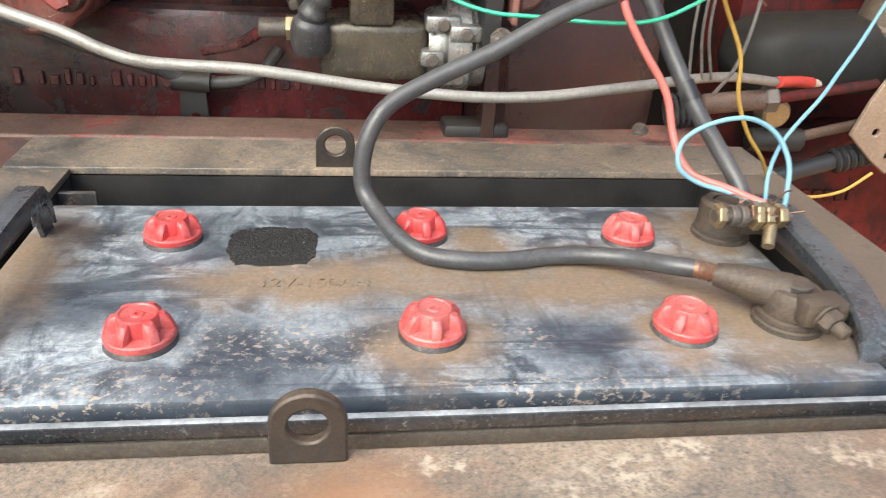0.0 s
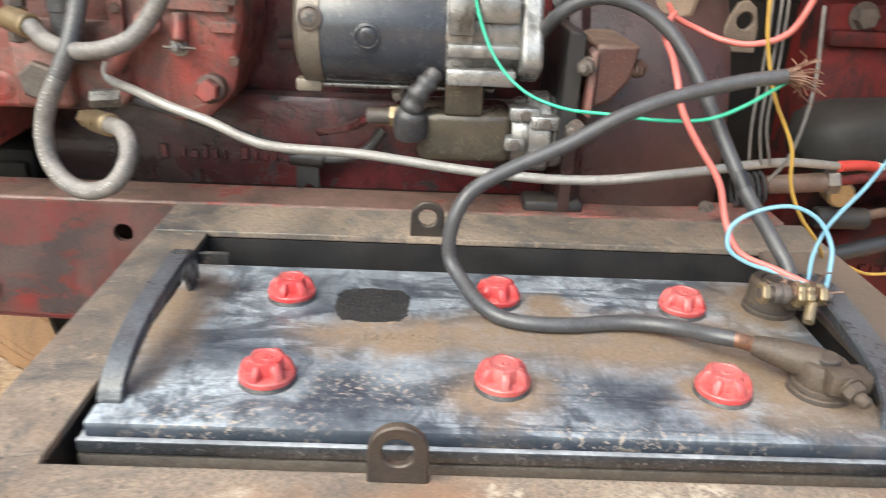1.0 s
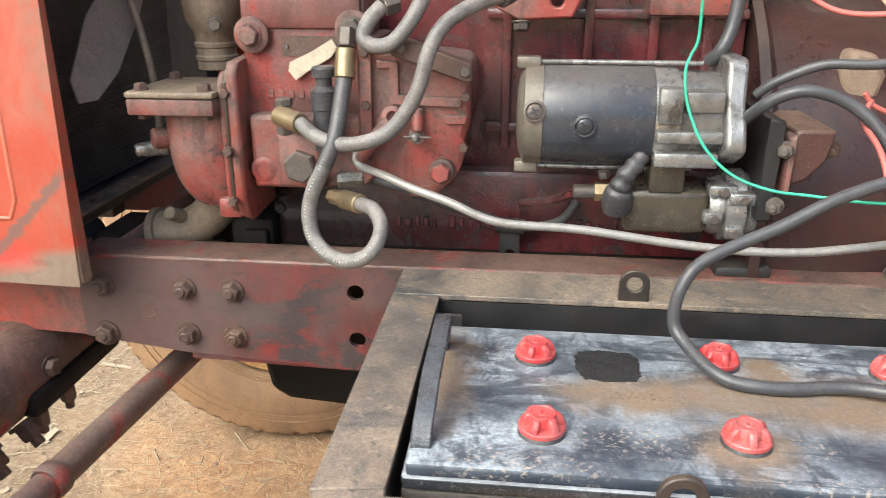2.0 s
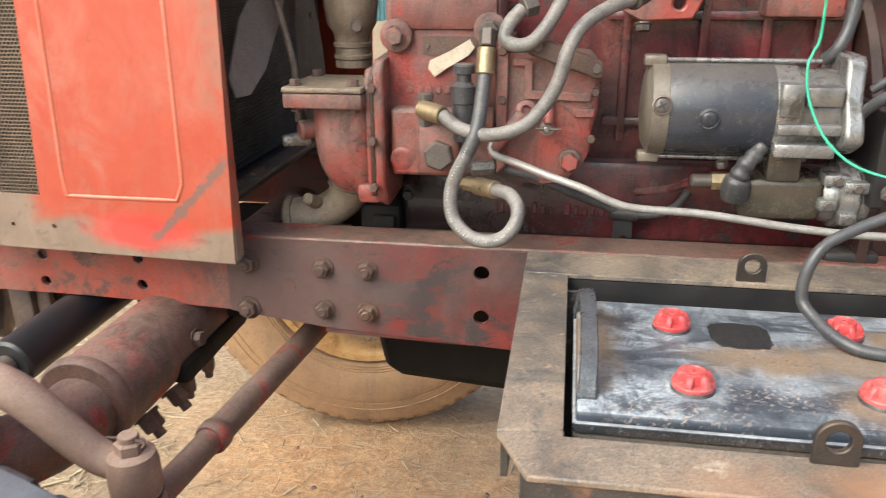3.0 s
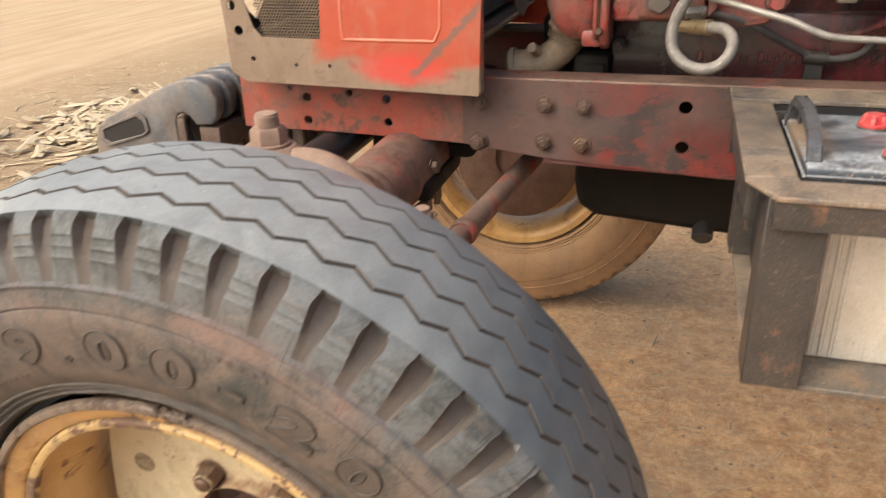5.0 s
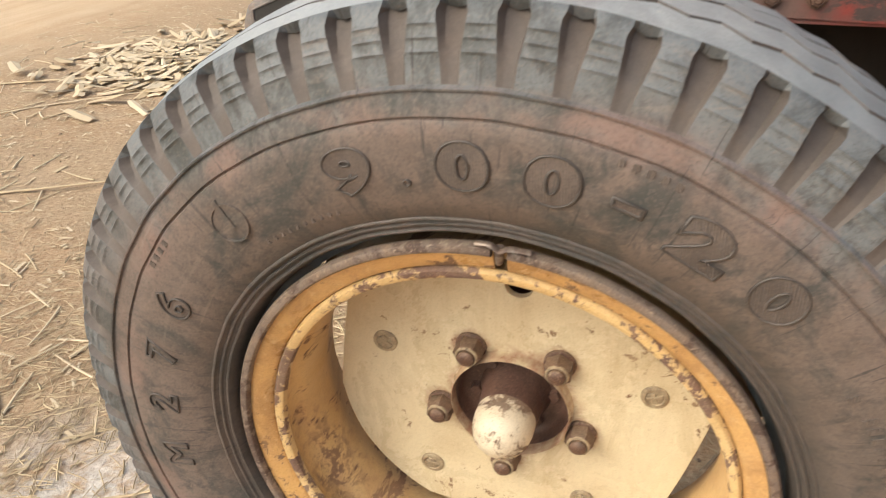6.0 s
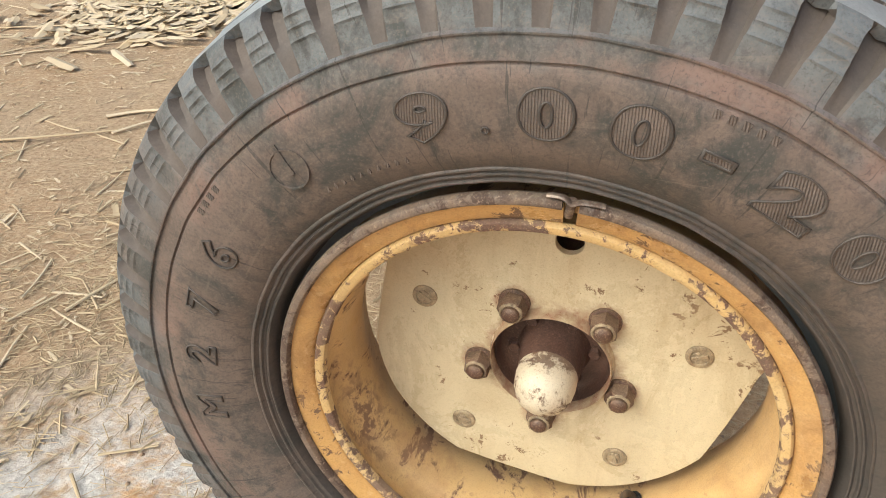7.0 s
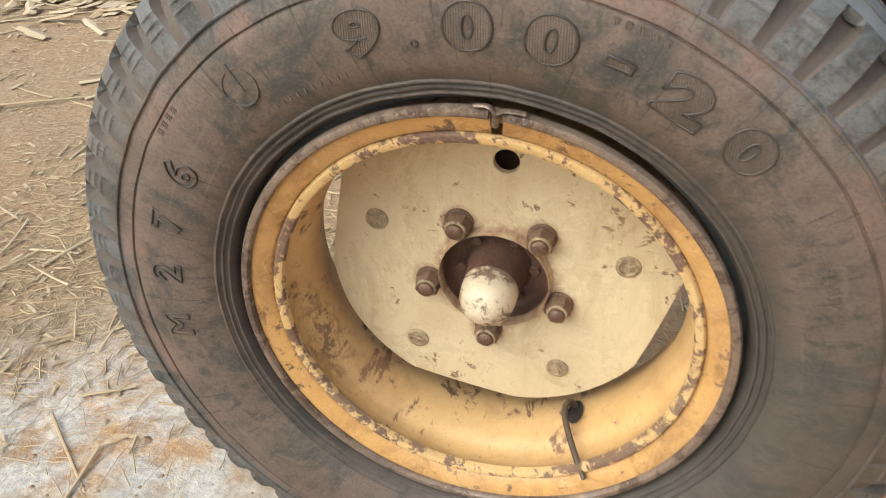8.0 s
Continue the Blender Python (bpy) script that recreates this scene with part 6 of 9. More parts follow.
def build_hood_side():
    """Sheet side of the nose: red rear field, bare beige border, and an opening with perforated mesh."""
    hood = thing("hood_side_panel", (-0.75, 0.15, 1.01), "sun-faded red sheet side panel with bare beige border", "hood panel", "tractor")
    y = 0.150
    sheet = fresh()
    add_plate(sheet, [(-0.530, 1.006), (-0.935, 1.016), (-0.962, 1.030), (-0.968, 1.20), (-0.985, 1.36), (-1.02, 1.62), (-0.510, 1.62)],
              [[(-0.793, 1.088), (-0.898, 1.090), (-0.912, 1.105), (-0.935, 1.18), (-0.955, 1.28), (-0.975, 1.40), (-0.985, 1.55), (-0.769, 1.55), (-0.778, 1.31)],
               arc(-0.919, 1.054, 0.0045, 0, 330, 11), arc(-0.840, 1.046, 0.0032, 0, 330, 11), arc(-0.780, 1.046, 0.0032, 0, 330, 11), arc(-0.940, 1.100, 0.008, 0, 340, 17), arc(-0.949, 1.140, 0.008, 0, 340, 17)], 0.0035, side_plane(y + 0.003))
    part("sheet", sheet, HOOD_SHEET, hood, "faded red sheet worn to beige below")
    # pressed bead round the field
    bead = fresh()
    add_tube(bead, spline([(-0.742, y + 0.0012, 1.50), (-0.748, y + 0.0012, 1.30), (-0.755, y + 0.0012, 1.12)], 6) + spline([(-0.754, y + 0.0012, 1.089), (-0.70, y + 0.0012, 1.0885), (-0.600, y + 0.0012, 1.0885)], 6) + spline([(-0.590, y + 0.0012, 1.11), (-0.586, y + 0.0012, 1.30), (-0.583, y + 0.0012, 1.50)], 6), 0.0034, 10)
    part("pressed_bead", bead, BEAD_WORN, hood, "pressed bead rubbed pale")
    hem = fresh()
    add_box(hem, -0.5325, -0.5265, y + 0.003, y + 0.022, 1.010, 1.62, 0.001)
    part("rear_hem", hem, HOOD_SHEET, hood)
    hem = fresh()
    add_plate(hem, [(-0.530, 1.0055), (-0.935, 1.0155), (-0.935, 1.0185), (-0.530, 1.0085)], [], 0.018, side_plane(y + 0.0225))
    part("lower_hem", hem, HOOD_SHEET, hood)
    return hood


build_rail()
build_far_rail()
build_front_plate()
build_hood_side()


# ---- battery tray and battery ----
TOP = 1.020


def crusted_angle():
    """Dusty black angle iron with a rust stain below the lug and pale clay crusts."""
    mt = STEEL_DARK.copy()
    mt.name = "dusty_angle_with_rust_and_crust"
    nt = mt.node_tree
    bsdf = nt.nodes["Principled BSDF"]
    old = bsdf.inputs["Base Color"].links[0].from_socket
    grain = noise_of(nt, 420, 4, 0.75, (1, 1, 1), 5)
    col = mix_of(nt, ramp_of(nt, grain, 0.52, 0.66, 0.0, 0.55), old, (0.055, 0.055, 0.056))
    stain = spot_of(nt, (0.115, -0.232, 1.020), 0.010, 0.055, (0.9, 1.4, 0.2), 0.020, 45, 3)
    for x, y, r in ((0.40, -0.225, 0.06), (0.02, -0.240, 0.05)):
        stain = math_of(nt, "MAXIMUM", stain, math_of(nt, "MULTIPLY", spot_of(nt, (x, y, 1.020), 0.008, r, (0.8, 1.4, 0.2), 0.020, 45, x * 9), 0.6))
    col = mix_of(nt, math_of(nt, "MULTIPLY", stain, 0.75), col, (0.36, 0.195, 0.105))
    crust = None
    for x, y, r in ((0.232, -0.218, 0.026), (0.262, -0.206, 0.016), (0.205, -0.236, 0.020), (0.345, -0.214, 0.014), (0.420, -0.232, 0.020), (0.005, -0.222, 0.014), (0.150, -0.212, 0.012)):
        sp = spot_of(nt, (x, y, 1.020), 0.004, r, (0.8, 1.2, 0.2), 0.012, 90, x * 7 + 1)
        crust = sp if crust is None else math_of(nt, "MAXIMUM", crust, sp)
    crust = math_of(nt, "MULTIPLY", crust, ramp_of(nt, noise_of(nt, 150, 5, 0.7, (1, 1, 1), 14), 0.45, 0.56))
    col = mix_of(nt, math_of(nt, "MULTIPLY", crust, 0.9), col, (0.50, 0.41, 0.31))
    nt.links.new(col, bsdf.inputs["Base Color"])
    return mt


ANGLE_CRUST = crusted_angle()
ANGLE_BROWN = worn("smooth_brown_dust_on_angle", (0.120, 0.094, 0.074), (0.155, 0.120, 0.092), dust=(0.200, 0.150, 0.110), dust_amt=0.6, rough=0.6, scale=12, seed=79, settle=0.2, grime=0.5, grime_col=(0.060, 0.052, 0.046), drip=0.0, speck=0.4, salt=0.2)


def build_tray():
    tray = thing("battery_tray", (0.16, 0.0, 0.80), "dust-covered black angle-iron battery tray", "battery tray", "tractor")
    # flat top frame, butted at the corners
    f = fresh()
    add_plate(f, [(-0.157, -0.198), (-0.130, -0.252), (0.50, -0.252), (0.50, -0.197), (-0.104, -0.197), (-0.104, -0.190)], [], 0.006, Matrix.Translation((0, 0, TOP - 0.006)))
    part("front_flange", f, ANGLE_CRUST, tray, "rust-stained front angle", bevel=0.0015)
    f = fresh()
    add_plate(f, [(-0.157, -0.197), (-0.105, -0.189), (-0.105, 0.141), (-0.157, 0.141)], [], 0.006, Matrix.Translation((0, 0, TOP - 0.0055)))
    part("end_flange", f, STEEL_DARK, tray, bevel=0.0015)
    f = fresh()
    add_plate(f, [(-0.157, 0.142), (0.50, 0.142), (0.50, 0.214), (-0.157, 0.214)], [], 0.006, Matrix.Translation((0, 0, TOP - 0.005)))
    part("back_flange", f, STEEL_DARK, tray, bevel=0.0015)
    f = fresh()
    add_plate(f, [(0.425, -0.196), (0.50, -0.196), (0.50, 0.141), (0.425, 0.141)], [], 0.006, Matrix.Translation((0, 0, TOP - 0.0055)))
    part("end_flange", f, ANGLE_BROWN, tray, bevel=0.0015)
    # hanging legs of the angles; two black end sheets added to darken the gaps
    for x0, x1, y0, y1, z0 in ((-0.152, 0.495, 0.1425, 0.1485, 0.94), (-0.131, 0.50, -0.249, -0.243, 0.985), (-0.154, -0.148, -0.195, 0.140, 0.975), (0.494, 0.500, -0.195, 0.140, 0.975), (-0.1075, -0.1055, -0.19, 0.138, 0.80), (0.4255, 0.4285, -0.19, 0.138, 0.80)):
        b = fresh()
        add_box(b, x0, x1, y0, y1, z0, TOP - 0.0065)
        part("leg_or_gap_sheet", b, BLACK_SHEET if y0 > 0.1 or z0 < 0.9 else POST_BLACK, tray)
    # corner posts, bottom frame and floor
    for x, y in ((-0.118, -0.222), (0.462, -0.222), (-0.118, 0.125), (0.462, 0.125)):
        b = fresh()
        add_box(b, x - 0.018, x + 0.040, y - 0.018, y - 0.013, 0.795, TOP - 0.0065, 0.001)
        add_box(b, x - 0.018, x - 0.013, y - 0.013, y + 0.040, 0.795, TOP - 0.0065, 0.001)
        part("corner_post", b, POST_BLACK, tray, "black angle-iron post")
    b = fresh()
    add_box(b, -0.130, 0.475, -0.228, 0.15, 0.787, 0.794, 0.001)
    part("floor_sheet", b, STEEL_DARK, tray)
    return tray


def build_tab(x, y, z, r, w, label):
    """A flat steel lug with a rounded head and a hole, stood on the tray's flange."""
    b = fresh()
    out = [(-w, 0.0)] + arc(0, r + 0.006, w, 180, 0, 16) + [(w, 0.0)]
    add_plate(b, out, [arc(0, r + 0.006, r * 0.62, 0, 345, 23)], 0.006, Matrix.Translation((x, y, z)) @ side_plane(0.003))
    return solo("holding_lug", b, STEEL_TAB, label, "lug", "holding lugs", bevel=0.0012, at=(x, y, z))


def vent_cap(bat, x, y, z, r, tilt):
    """A screw cap: round flange, raised crown, six grip wings out to the rim, small vent hole."""
    m = Matrix.Translation((x, y, z)) @ Matrix.Rotation(radians(tilt), 4, "Z")
    b = fresh()
    add_lathe(b, (x, y, z), (0, 0, 1), [(0.0, r * 0.98), (0.0012, r), (0.0034, r), (0.0044, r * 0.95), (0.0050, r * 0.62), (0.0128, r * 0.60), (0.0144, r * 0.56), (0.0146, r * 0.50), (0.0138, r * 0.46), (0.0133, r * 0.20), (0.0140, r * 0.16), (0.0140, r * 0.08), (0.0122, r * 0.06), (0.0122, 0.0)], 44)
    for k in range(6):
        w = m @ Matrix.Rotation(radians(60 * k), 4, "Z")
        lobe = [(0.50, 0.15, 0.0142), (0.72, 0.155, 0.0134), (0.88, 0.145, 0.0098), (0.96, 0.120, 0.0046)]
        rings = [[b.verts.new(w @ Vector((u * r, v * r, zz))) for v, zz in ((-h - 0.03, 0.0040), (-h, top * 0.92), (-h * 0.7, top), (h * 0.7, top), (h, top * 0.92), (h + 0.03, 0.0040))] for u, h, top in lobe]
        for p, q in zip(rings, rings[1:]):
            for j in range(5):
                b.faces.new((p[j], q[j], q[j + 1], p[j + 1]))
        b.faces.new(rings[-1])
        b.faces.new(rings[0][::-1])
    cap = part("vent_cap", b, CAP_RED, bat, "red plastic screw cap with six grip wings", at=(x, y, z))
    seat = fresh()
    add_lathe(seat, (x, y, z - 0.005), (0, 0, 1), [(0, r * 1.05), (0.003, r * 1.02), (0.0052, r * 0.94), (0.0052, 0)], 36)
    part("cap_seat", seat, BATT_SIDE, cap)
    return cap


BX0, BX1, BY0, BY1, BZ = -0.095, 0.402, -0.174, 0.064, 1.0235


def build_battery():
    bat = thing("battery", (0.15, -0.06, 0.795), "dusty black-topped twelve volt battery with red caps", "battery", "tractor")
    body = fresh()
    add_box(body, BX0 + 0.008, BX1 - 0.008, BY0 + 0.008, BY1 - 0.006, 0.795, 1.002, 0.006, 2)
    part("case", body, IVORY, bat, "ivory plastic case with upright ribs")
    for k in range(4):
        for x in (BX0 + 0.022 + 0.011 * k, BX1 - 0.030 - 0.011 * k):
            rb = fresh()
            add_box(rb, x, x + 0.005, BY0 + 0.005, BY0 + 0.009, 0.80, 0.985, 0.0015)
            part("case_rib", rb, IVORY, bat)
    lid = fresh()
    add_box(lid, BX0, BX1, BY0 + 0.0095, BY1, 0.996, BZ, 0.0035, 2)
    part("lid", lid, LID_DUST, bat, "black lid under pale dust and brown clay")
    rim = fresh()
    add_box(rim, BX0 - 0.001, BX1 + 0.001, BY0 + 0.001, BY0 + 0.0060, 1.0075, 1.0170, 0.0015, 2)
    add_box(rim, BX0 - 0.003, BX1 + 0.003, BY0 + 0.0078, BY1 + 0.002, 1.0060, 1.0135, 0.002, 2)
    part("lid_rim", rim, LIP_BLACK, bat, "moulded lip round the lid")
    rim = fresh()
    add_box(rim, BX0 - 0.002, BX1 + 0.002, BY0 + 0.002, BY1 + 0.001, 0.990, 1.0058, 0.002, 2)
    part("lid_skirt", rim, SKIRT_PALE, bat)
    for k, (x, y) in enumerate(((-0.001, 0.006), (0.162, 0.010), (0.309, 0.004), (0.004, -0.113), (0.157, -0.112), (0.302, -0.113))):
        vent_cap(bat, x, y, 1.0264, 0.0184, (12, 40, 25, 8, 30, 50)[k])
    # raised rating on the lid
    me = glyph_mesh("12V-150AH", 0.0140, 0.0004, 0.0)
    me.materials.append(LID_DUST)
    me.transform(Matrix.Translation(Vector((0.092, -0.054, BZ + 0.0003)) - Vector((0.15, -0.06, 0.795))))
    txt = new("raised_rating", me)
    txt.parent = bat
    tagged(txt, "raised rating figures on the lid")

    # front print, drawn as plain shapes in its colours
    def shape(outline, mt, out=0.0):
        p = fresh()
        add_plate(p, outline, [], 0.0008, side_plane(BY0 + 0.0078 - out))
        part("printed_shape", p, mt, bat)

    def slant(pts, x, z, s=1.0):
        return [(x + s * (u + 0.28 * v), z + s * v) for u, v in pts]

    shape(slant([(0, 0), (0.085, 0), (0.092, 0.008), (0.092, 0.036), (0.084, 0.044), (0.008, 0.044), (0, 0.036)], 0.018, 0.899), PRINT_RED)
    shape([(0.017, 0.888), (0.085, 0.870), (0.185, 0.869), (0.245, 0.883), (0.245, 0.865), (0.185, 0.849), (0.075, 0.851), (0.022, 0.871)], PRINT_BLUE)
    for k in range(3):
        shape(slant([(0, 0), (0.018, 0), (0.018, 0.06), (0, 0.06)], 0.126 + 0.032 * k, 0.889), PRINT_RED)
    shape(slant([(0.030, 0.010), (0.040, 0.010), (0.040, 0.034), (0.030, 0.034)], 0.018, 0.899), PRINT_WHITE, 0.0008)
    # end handles: moulded straps that stand over the lid
    for line, wid in (
        ([(-0.090, 0.034, 1.020), (-0.089, 0.030, 1.036), (-0.087, 0.021, 1.050), (-0.086, 0.008, 1.056), (-0.085, -0.040, 1.057), (-0.085, -0.086, 1.053), (-0.085, -0.118, 1.045), (-0.086, -0.138, 1.032), (-0.086, -0.145, 1.022)], 0.0080),
        ([(0.405, 0.052, 1.018), (0.412, 0.048, 1.034), (0.419, 0.036, 1.043), (0.421, 0.010, 1.046), (0.418, -0.040, 1.045), (0.412, -0.095, 1.042), (0.405, -0.130, 1.036), (0.400, -0.146, 1.026), (0.397, -0.150, 1.016)], 0.0105),
    ):
        h = fresh()
        rings = []
        for q in spline(line, 6):
            rings.append([h.verts.new(q + Vector((u * wid, 0, v))) for u, v in ((-0.80, -0.0095), (0.80, -0.0095), (1.0, 0.0), (0.85, 0.0026), (-0.85, 0.0026), (-1.0, 0.0))])
        for p, q in zip(rings, rings[1:]):
            for k in range(6):
                h.faces.new((p[k], q[k], q[(k + 1) % 6], p[(k + 1) % 6]))
        h.faces.new(rings[0])
        h.faces.new(rings[-1][::-1])
        part("handle", h, HANDLE_BLACK, bat, "moulded black carrying handle with dust")
    web = fresh()
    slim = [[web.verts.new((x, y, z)) for y, z in ((0.027, 1.0225), (0.020, 1.042), (0.012, 1.050), (-0.002, 1.050), (0.002, 1.042), (0.006, 1.032), (0.010, 1.0225))] for x in (-0.0845, -0.0815)]
    for k in range(7):
        web.faces.new((slim[0][k], slim[0][(k + 1) % 7], slim[1][(k + 1) % 7], slim[1][k]))
    web.faces.new(slim[0])
    web.faces.new(slim[1][::-1])
    part("handle_web", web, HANDLE_BLACK, bat)
    patch = fresh()
    n = 64
    edge = []
    for k in range(n):
        a = 2 * math.pi * k / n
        s = 1 + 0.12 * noise.noise((math.cos(a) * 2.2, math.sin(a) * 2.2, 4.0)) + 0.09 * noise.noise((math.cos(a) * 8, math.sin(a) * 8, 8.0))
        edge.append((0.064 + 0.0285 * s * math.copysign(abs(math.cos(a)) ** 0.6, math.cos(a)), -0.004 + 0.0275 * s * math.copysign(abs(math.sin(a)) ** 0.6, math.sin(a))))
    add_plate(patch, edge, [], 0.0007, Matrix.Translation((0, 0, BZ)))
    part("tar_patch", patch, TAR, bat, "black crumbly tar patch")
    for x, y in (TERM_A, TERM_B):
        t = fresh()
        add_lathe(t, (x, y, BZ - 0.001), (0, 0, 1), [(0, 0.0205), (0.004, 0.0205), (0.005, 0.0190), (0.0060, 0.0195), (0.0085, 0.0190), (0.0090, 0.0175), (0.0090, 0.0)], 36)
        add_lathe(t, (x, y, BZ + 0.005), (0, 0, 1), [(0, 0.0100), (0.0215, 0.0090), (0.0225, 0.0080), (0.0225, 0)], 24)
        part("terminal_post", t, BATT_CLAY, bat, "dust-caked terminal post")
    return bat


TERM_A, TERM_B = (0.382, 0.012), (0.369, -0.106)
build_tray()
build_tab(0.093, -0.203, TOP, 0.0140, 0.0168, "rusty ring lug standing on the tray front")
build_tab(0.104, 0.150, TOP, 0.0140, 0.0162, "dark ring lug standing on the tray back")
build_battery()


# ---- engine ----
def slab(outline, y0, y1, bm=None):
    """A drawing in x and height, given depth from y0 (near) to y1."""
    bm = fresh() if bm is None else bm
    return add_plate(bm, outline, [], y1 - y0, side_plane(y1))


def hexhead(parent, p, way, across, h, mt, washer=0.0, stud=0.0, stud_len=0.0, name="bolt", label=""):
    b = fresh()
    add_hex(b, p, way, across, h, washer, stud, stud_len, turn=random.uniform(0, 60))
    return part(name, b, mt, parent, label)


def build_block():
    blk = thing("engine_block", (0.0, 0.5, 0.70), "dark red cast engine block under grime and dust", "engine", "tractor")
    b = fresh()
    add_box(b, -0.345, 0.240, 0.322, 0.70, 0.975, 1.115, 0.008, 2)
    add_box(b, -0.340, 0.238, 0.345, 0.69, 1.105, 1.62, 0.012, 2)
    part("crankcase", b, BLOCK_OILED, blk, "grimy dark red casting")
    # side ribs, core plugs and the skirt ledge
    for x in (-0.045, 0.052, 0.128, 0.190):
        r = fresh()
        add_box(r, x - 0.006, x + 0.006, 0.334, 0.350, 1.14, 1.60, 0.003, 2)
        part("rib", r, RED_BLOCK, blk)
    for z in (1.168, 1.305):
        r = fresh()
        add_box(r, -0.07, 0.235, 0.335, 0.350, z - 0.006, z + 0.006, 0.003, 2)
        part("rib", r, RED_BLOCK, blk)
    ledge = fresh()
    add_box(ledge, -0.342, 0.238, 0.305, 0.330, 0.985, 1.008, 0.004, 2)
    part("skirt_ledge", ledge, OIL_SHADE_BLACK, blk, "oily black lower ledge")
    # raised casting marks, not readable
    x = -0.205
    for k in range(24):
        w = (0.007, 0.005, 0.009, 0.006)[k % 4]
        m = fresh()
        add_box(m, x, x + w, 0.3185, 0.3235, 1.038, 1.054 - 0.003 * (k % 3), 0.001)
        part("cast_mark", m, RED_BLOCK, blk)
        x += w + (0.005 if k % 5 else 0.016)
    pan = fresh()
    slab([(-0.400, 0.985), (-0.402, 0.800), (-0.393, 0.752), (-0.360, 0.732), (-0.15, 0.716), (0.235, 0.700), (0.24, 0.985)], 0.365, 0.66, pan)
    pan_ob = part("oil_pan", pan, OIL_SHADE_BLACK, blk, "oil-black sheet sump", bevel=0.012)
    d = fresh()
    add_rod(d, (-0.163, 0.392, 0.738), (-0.163, 0.352, 0.708), 0.019, seg=20, bevel=0.004)
    part("drain_plug", d, BLACK_GLOSS, pan_ob, "black round drain plug")
    d = fresh()
    add_rod(d, (-0.33, 0.40, 0.80), (-0.33, 0.40, 0.758), 0.012, seg=14, bevel=0.002)
    part("sump_lug", d, OIL_SHADE_BLACK, pan_ob)
    # clip on the skirt with a hole, holding the black hose
    c = fresh()
    add_plate(c, [(-0.048, 1.000), (-0.020, 1.000), (-0.022, 1.046), (-0.046, 1.046)], [arc(-0.033, 1.014, 0.0055, 0, 340, 17)], 0.004, side_plane(0.3015))
    add_tube(c, [Vector((-0.052, 0.296, 1.052)), Vector((-0.016, 0.296, 1.050))], 0.010, 14)
    part("pipe_clip", c, BLACK_SHEET, blk, "black clip with a bolt hole")
    # brackets at the head
    h = fresh()
    add_plate(h, [(-0.060, 1.315), (-0.030, 1.300), (0.030, 1.303), (0.040, 1.325), (0.035, 1.36), (-0.06, 1.36)], [arc(0.012, 1.322, 0.0075, 0, 340, 17)], 0.02, side_plane(0.31))
    part("head_bracket", h, RED_BRIGHT, blk, "red bracket with a bolt hole", bevel=0.003)
    hexhead(blk, (-0.028, 0.300, 1.298), (0, -0.3, -1), 0.016, 0.010, BOLT_GREY, 0.011)
    h = fresh()
    add_box(h, 0.115, 0.205, 0.30, 0.345, 1.305, 1.345, 0.005, 2)
    part("head_bracket", h, RED_BRIGHT, blk)
    head = fresh()
    add_box(head, -0.34, 0.24, 0.37, 0.66, 1.62, 1.76, 0.01, 2)
    part("cylinder_head", head, RED_BLOCK, blk)
    return blk


def build_bell():
    bell = thing("bell_housing", (0.34, 0.5, 0.75), "brown-red cast bell housing behind the engine", "bell housing", "tractor")
    b = fresh()
    add_lathe(b, (0.240, 0.54, 1.06), (1, 0, 0), [(0.0, 0.0), (0.0, 0.318), (0.012, 0.318), (0.020, 0.300), (0.028, 0.288), (0.10, 0.290), (0.165, 0.284), (0.182, 0.272), (0.200, 0.20), (0.200, 0.0)], 64)
    part("shell", b, BELL_BROWN, bell, "rounded brown-red casting")
    p = fresh()
    slab([(0.226, 1.105), (0.240, 1.105), (0.243, 1.213), (0.227, 1.216)], 0.176, 0.34, p)
    part("adapter_plate", p, BLACK_SHEET, bell, "dark engine adapter plate", bevel=0.003)
    p = fresh()
    slab([(0.2535, 1.144), (0.270, 1.150), (0.288, 1.172), (0.294, 1.204), (0.2535, 1.204)], 0.176, 0.30, p)
    part("corner_boss", p, BOSS_DUSTED, bell, "red boss with tan dust on top", bevel=0.004)
    p = fresh()
    slab([(0.2475, 1.138), (0.2535, 1.136), (0.2545, 1.200), (0.2490, 1.196)], 0.170, 0.20, p)
    part("boss_flange", p, RED_BRIGHT, bell, "chipped red edge", bevel=0.002)
    for x, y, z, mt in ((0.247, 0.176, 1.184, BOLT_GREY), (0.240, 0.164, 1.128, BOLT_GREY), (0.300, 0.200, 1.180, BOLT_RUST), (0.41, 0.255, 1.022, BOLT_GREY)):
        hexhead(bell, (x, y, z), (-0.5, -1, 0), 0.0145, 0.012, mt, 0.009, 0.0045, 0.006)
    p = fresh()
    add_plate(p, [(0.405, 1.184), (0.448, 1.184), (0.447, 1.211), (0.442, 1.231), (0.433, 1.238), (0.423, 1.235), (0.415, 1.219)], [arc(0.432, 1.217, 0.0090, 0, 340, 17)], 0.008, side_plane(0.308))
    part("lifting_eye", p, CUP_TAN, bell, "dusty lifting eye", bevel=0.0015)
    p = fresh()
    slab([(0.340, 1.212), (0.356, 1.210), (0.378, 1.216), (0.383, 1.242), (0.370, 1.266), (0.344, 1.270), (0.334, 1.248)], 0.300, 0.35, p)
    part("top_boss", p, BRACKET_TAN, bell, "tan dusty boss on the housing", bevel=0.007)
    f = fresh()
    add_box(f, 0.205, 0.268, 0.225, 0.262, 1.018, 1.034, 0.005, 2)
    part("foot", f, BLACK_SHEET, bell, "black mounting foot")
    return bell


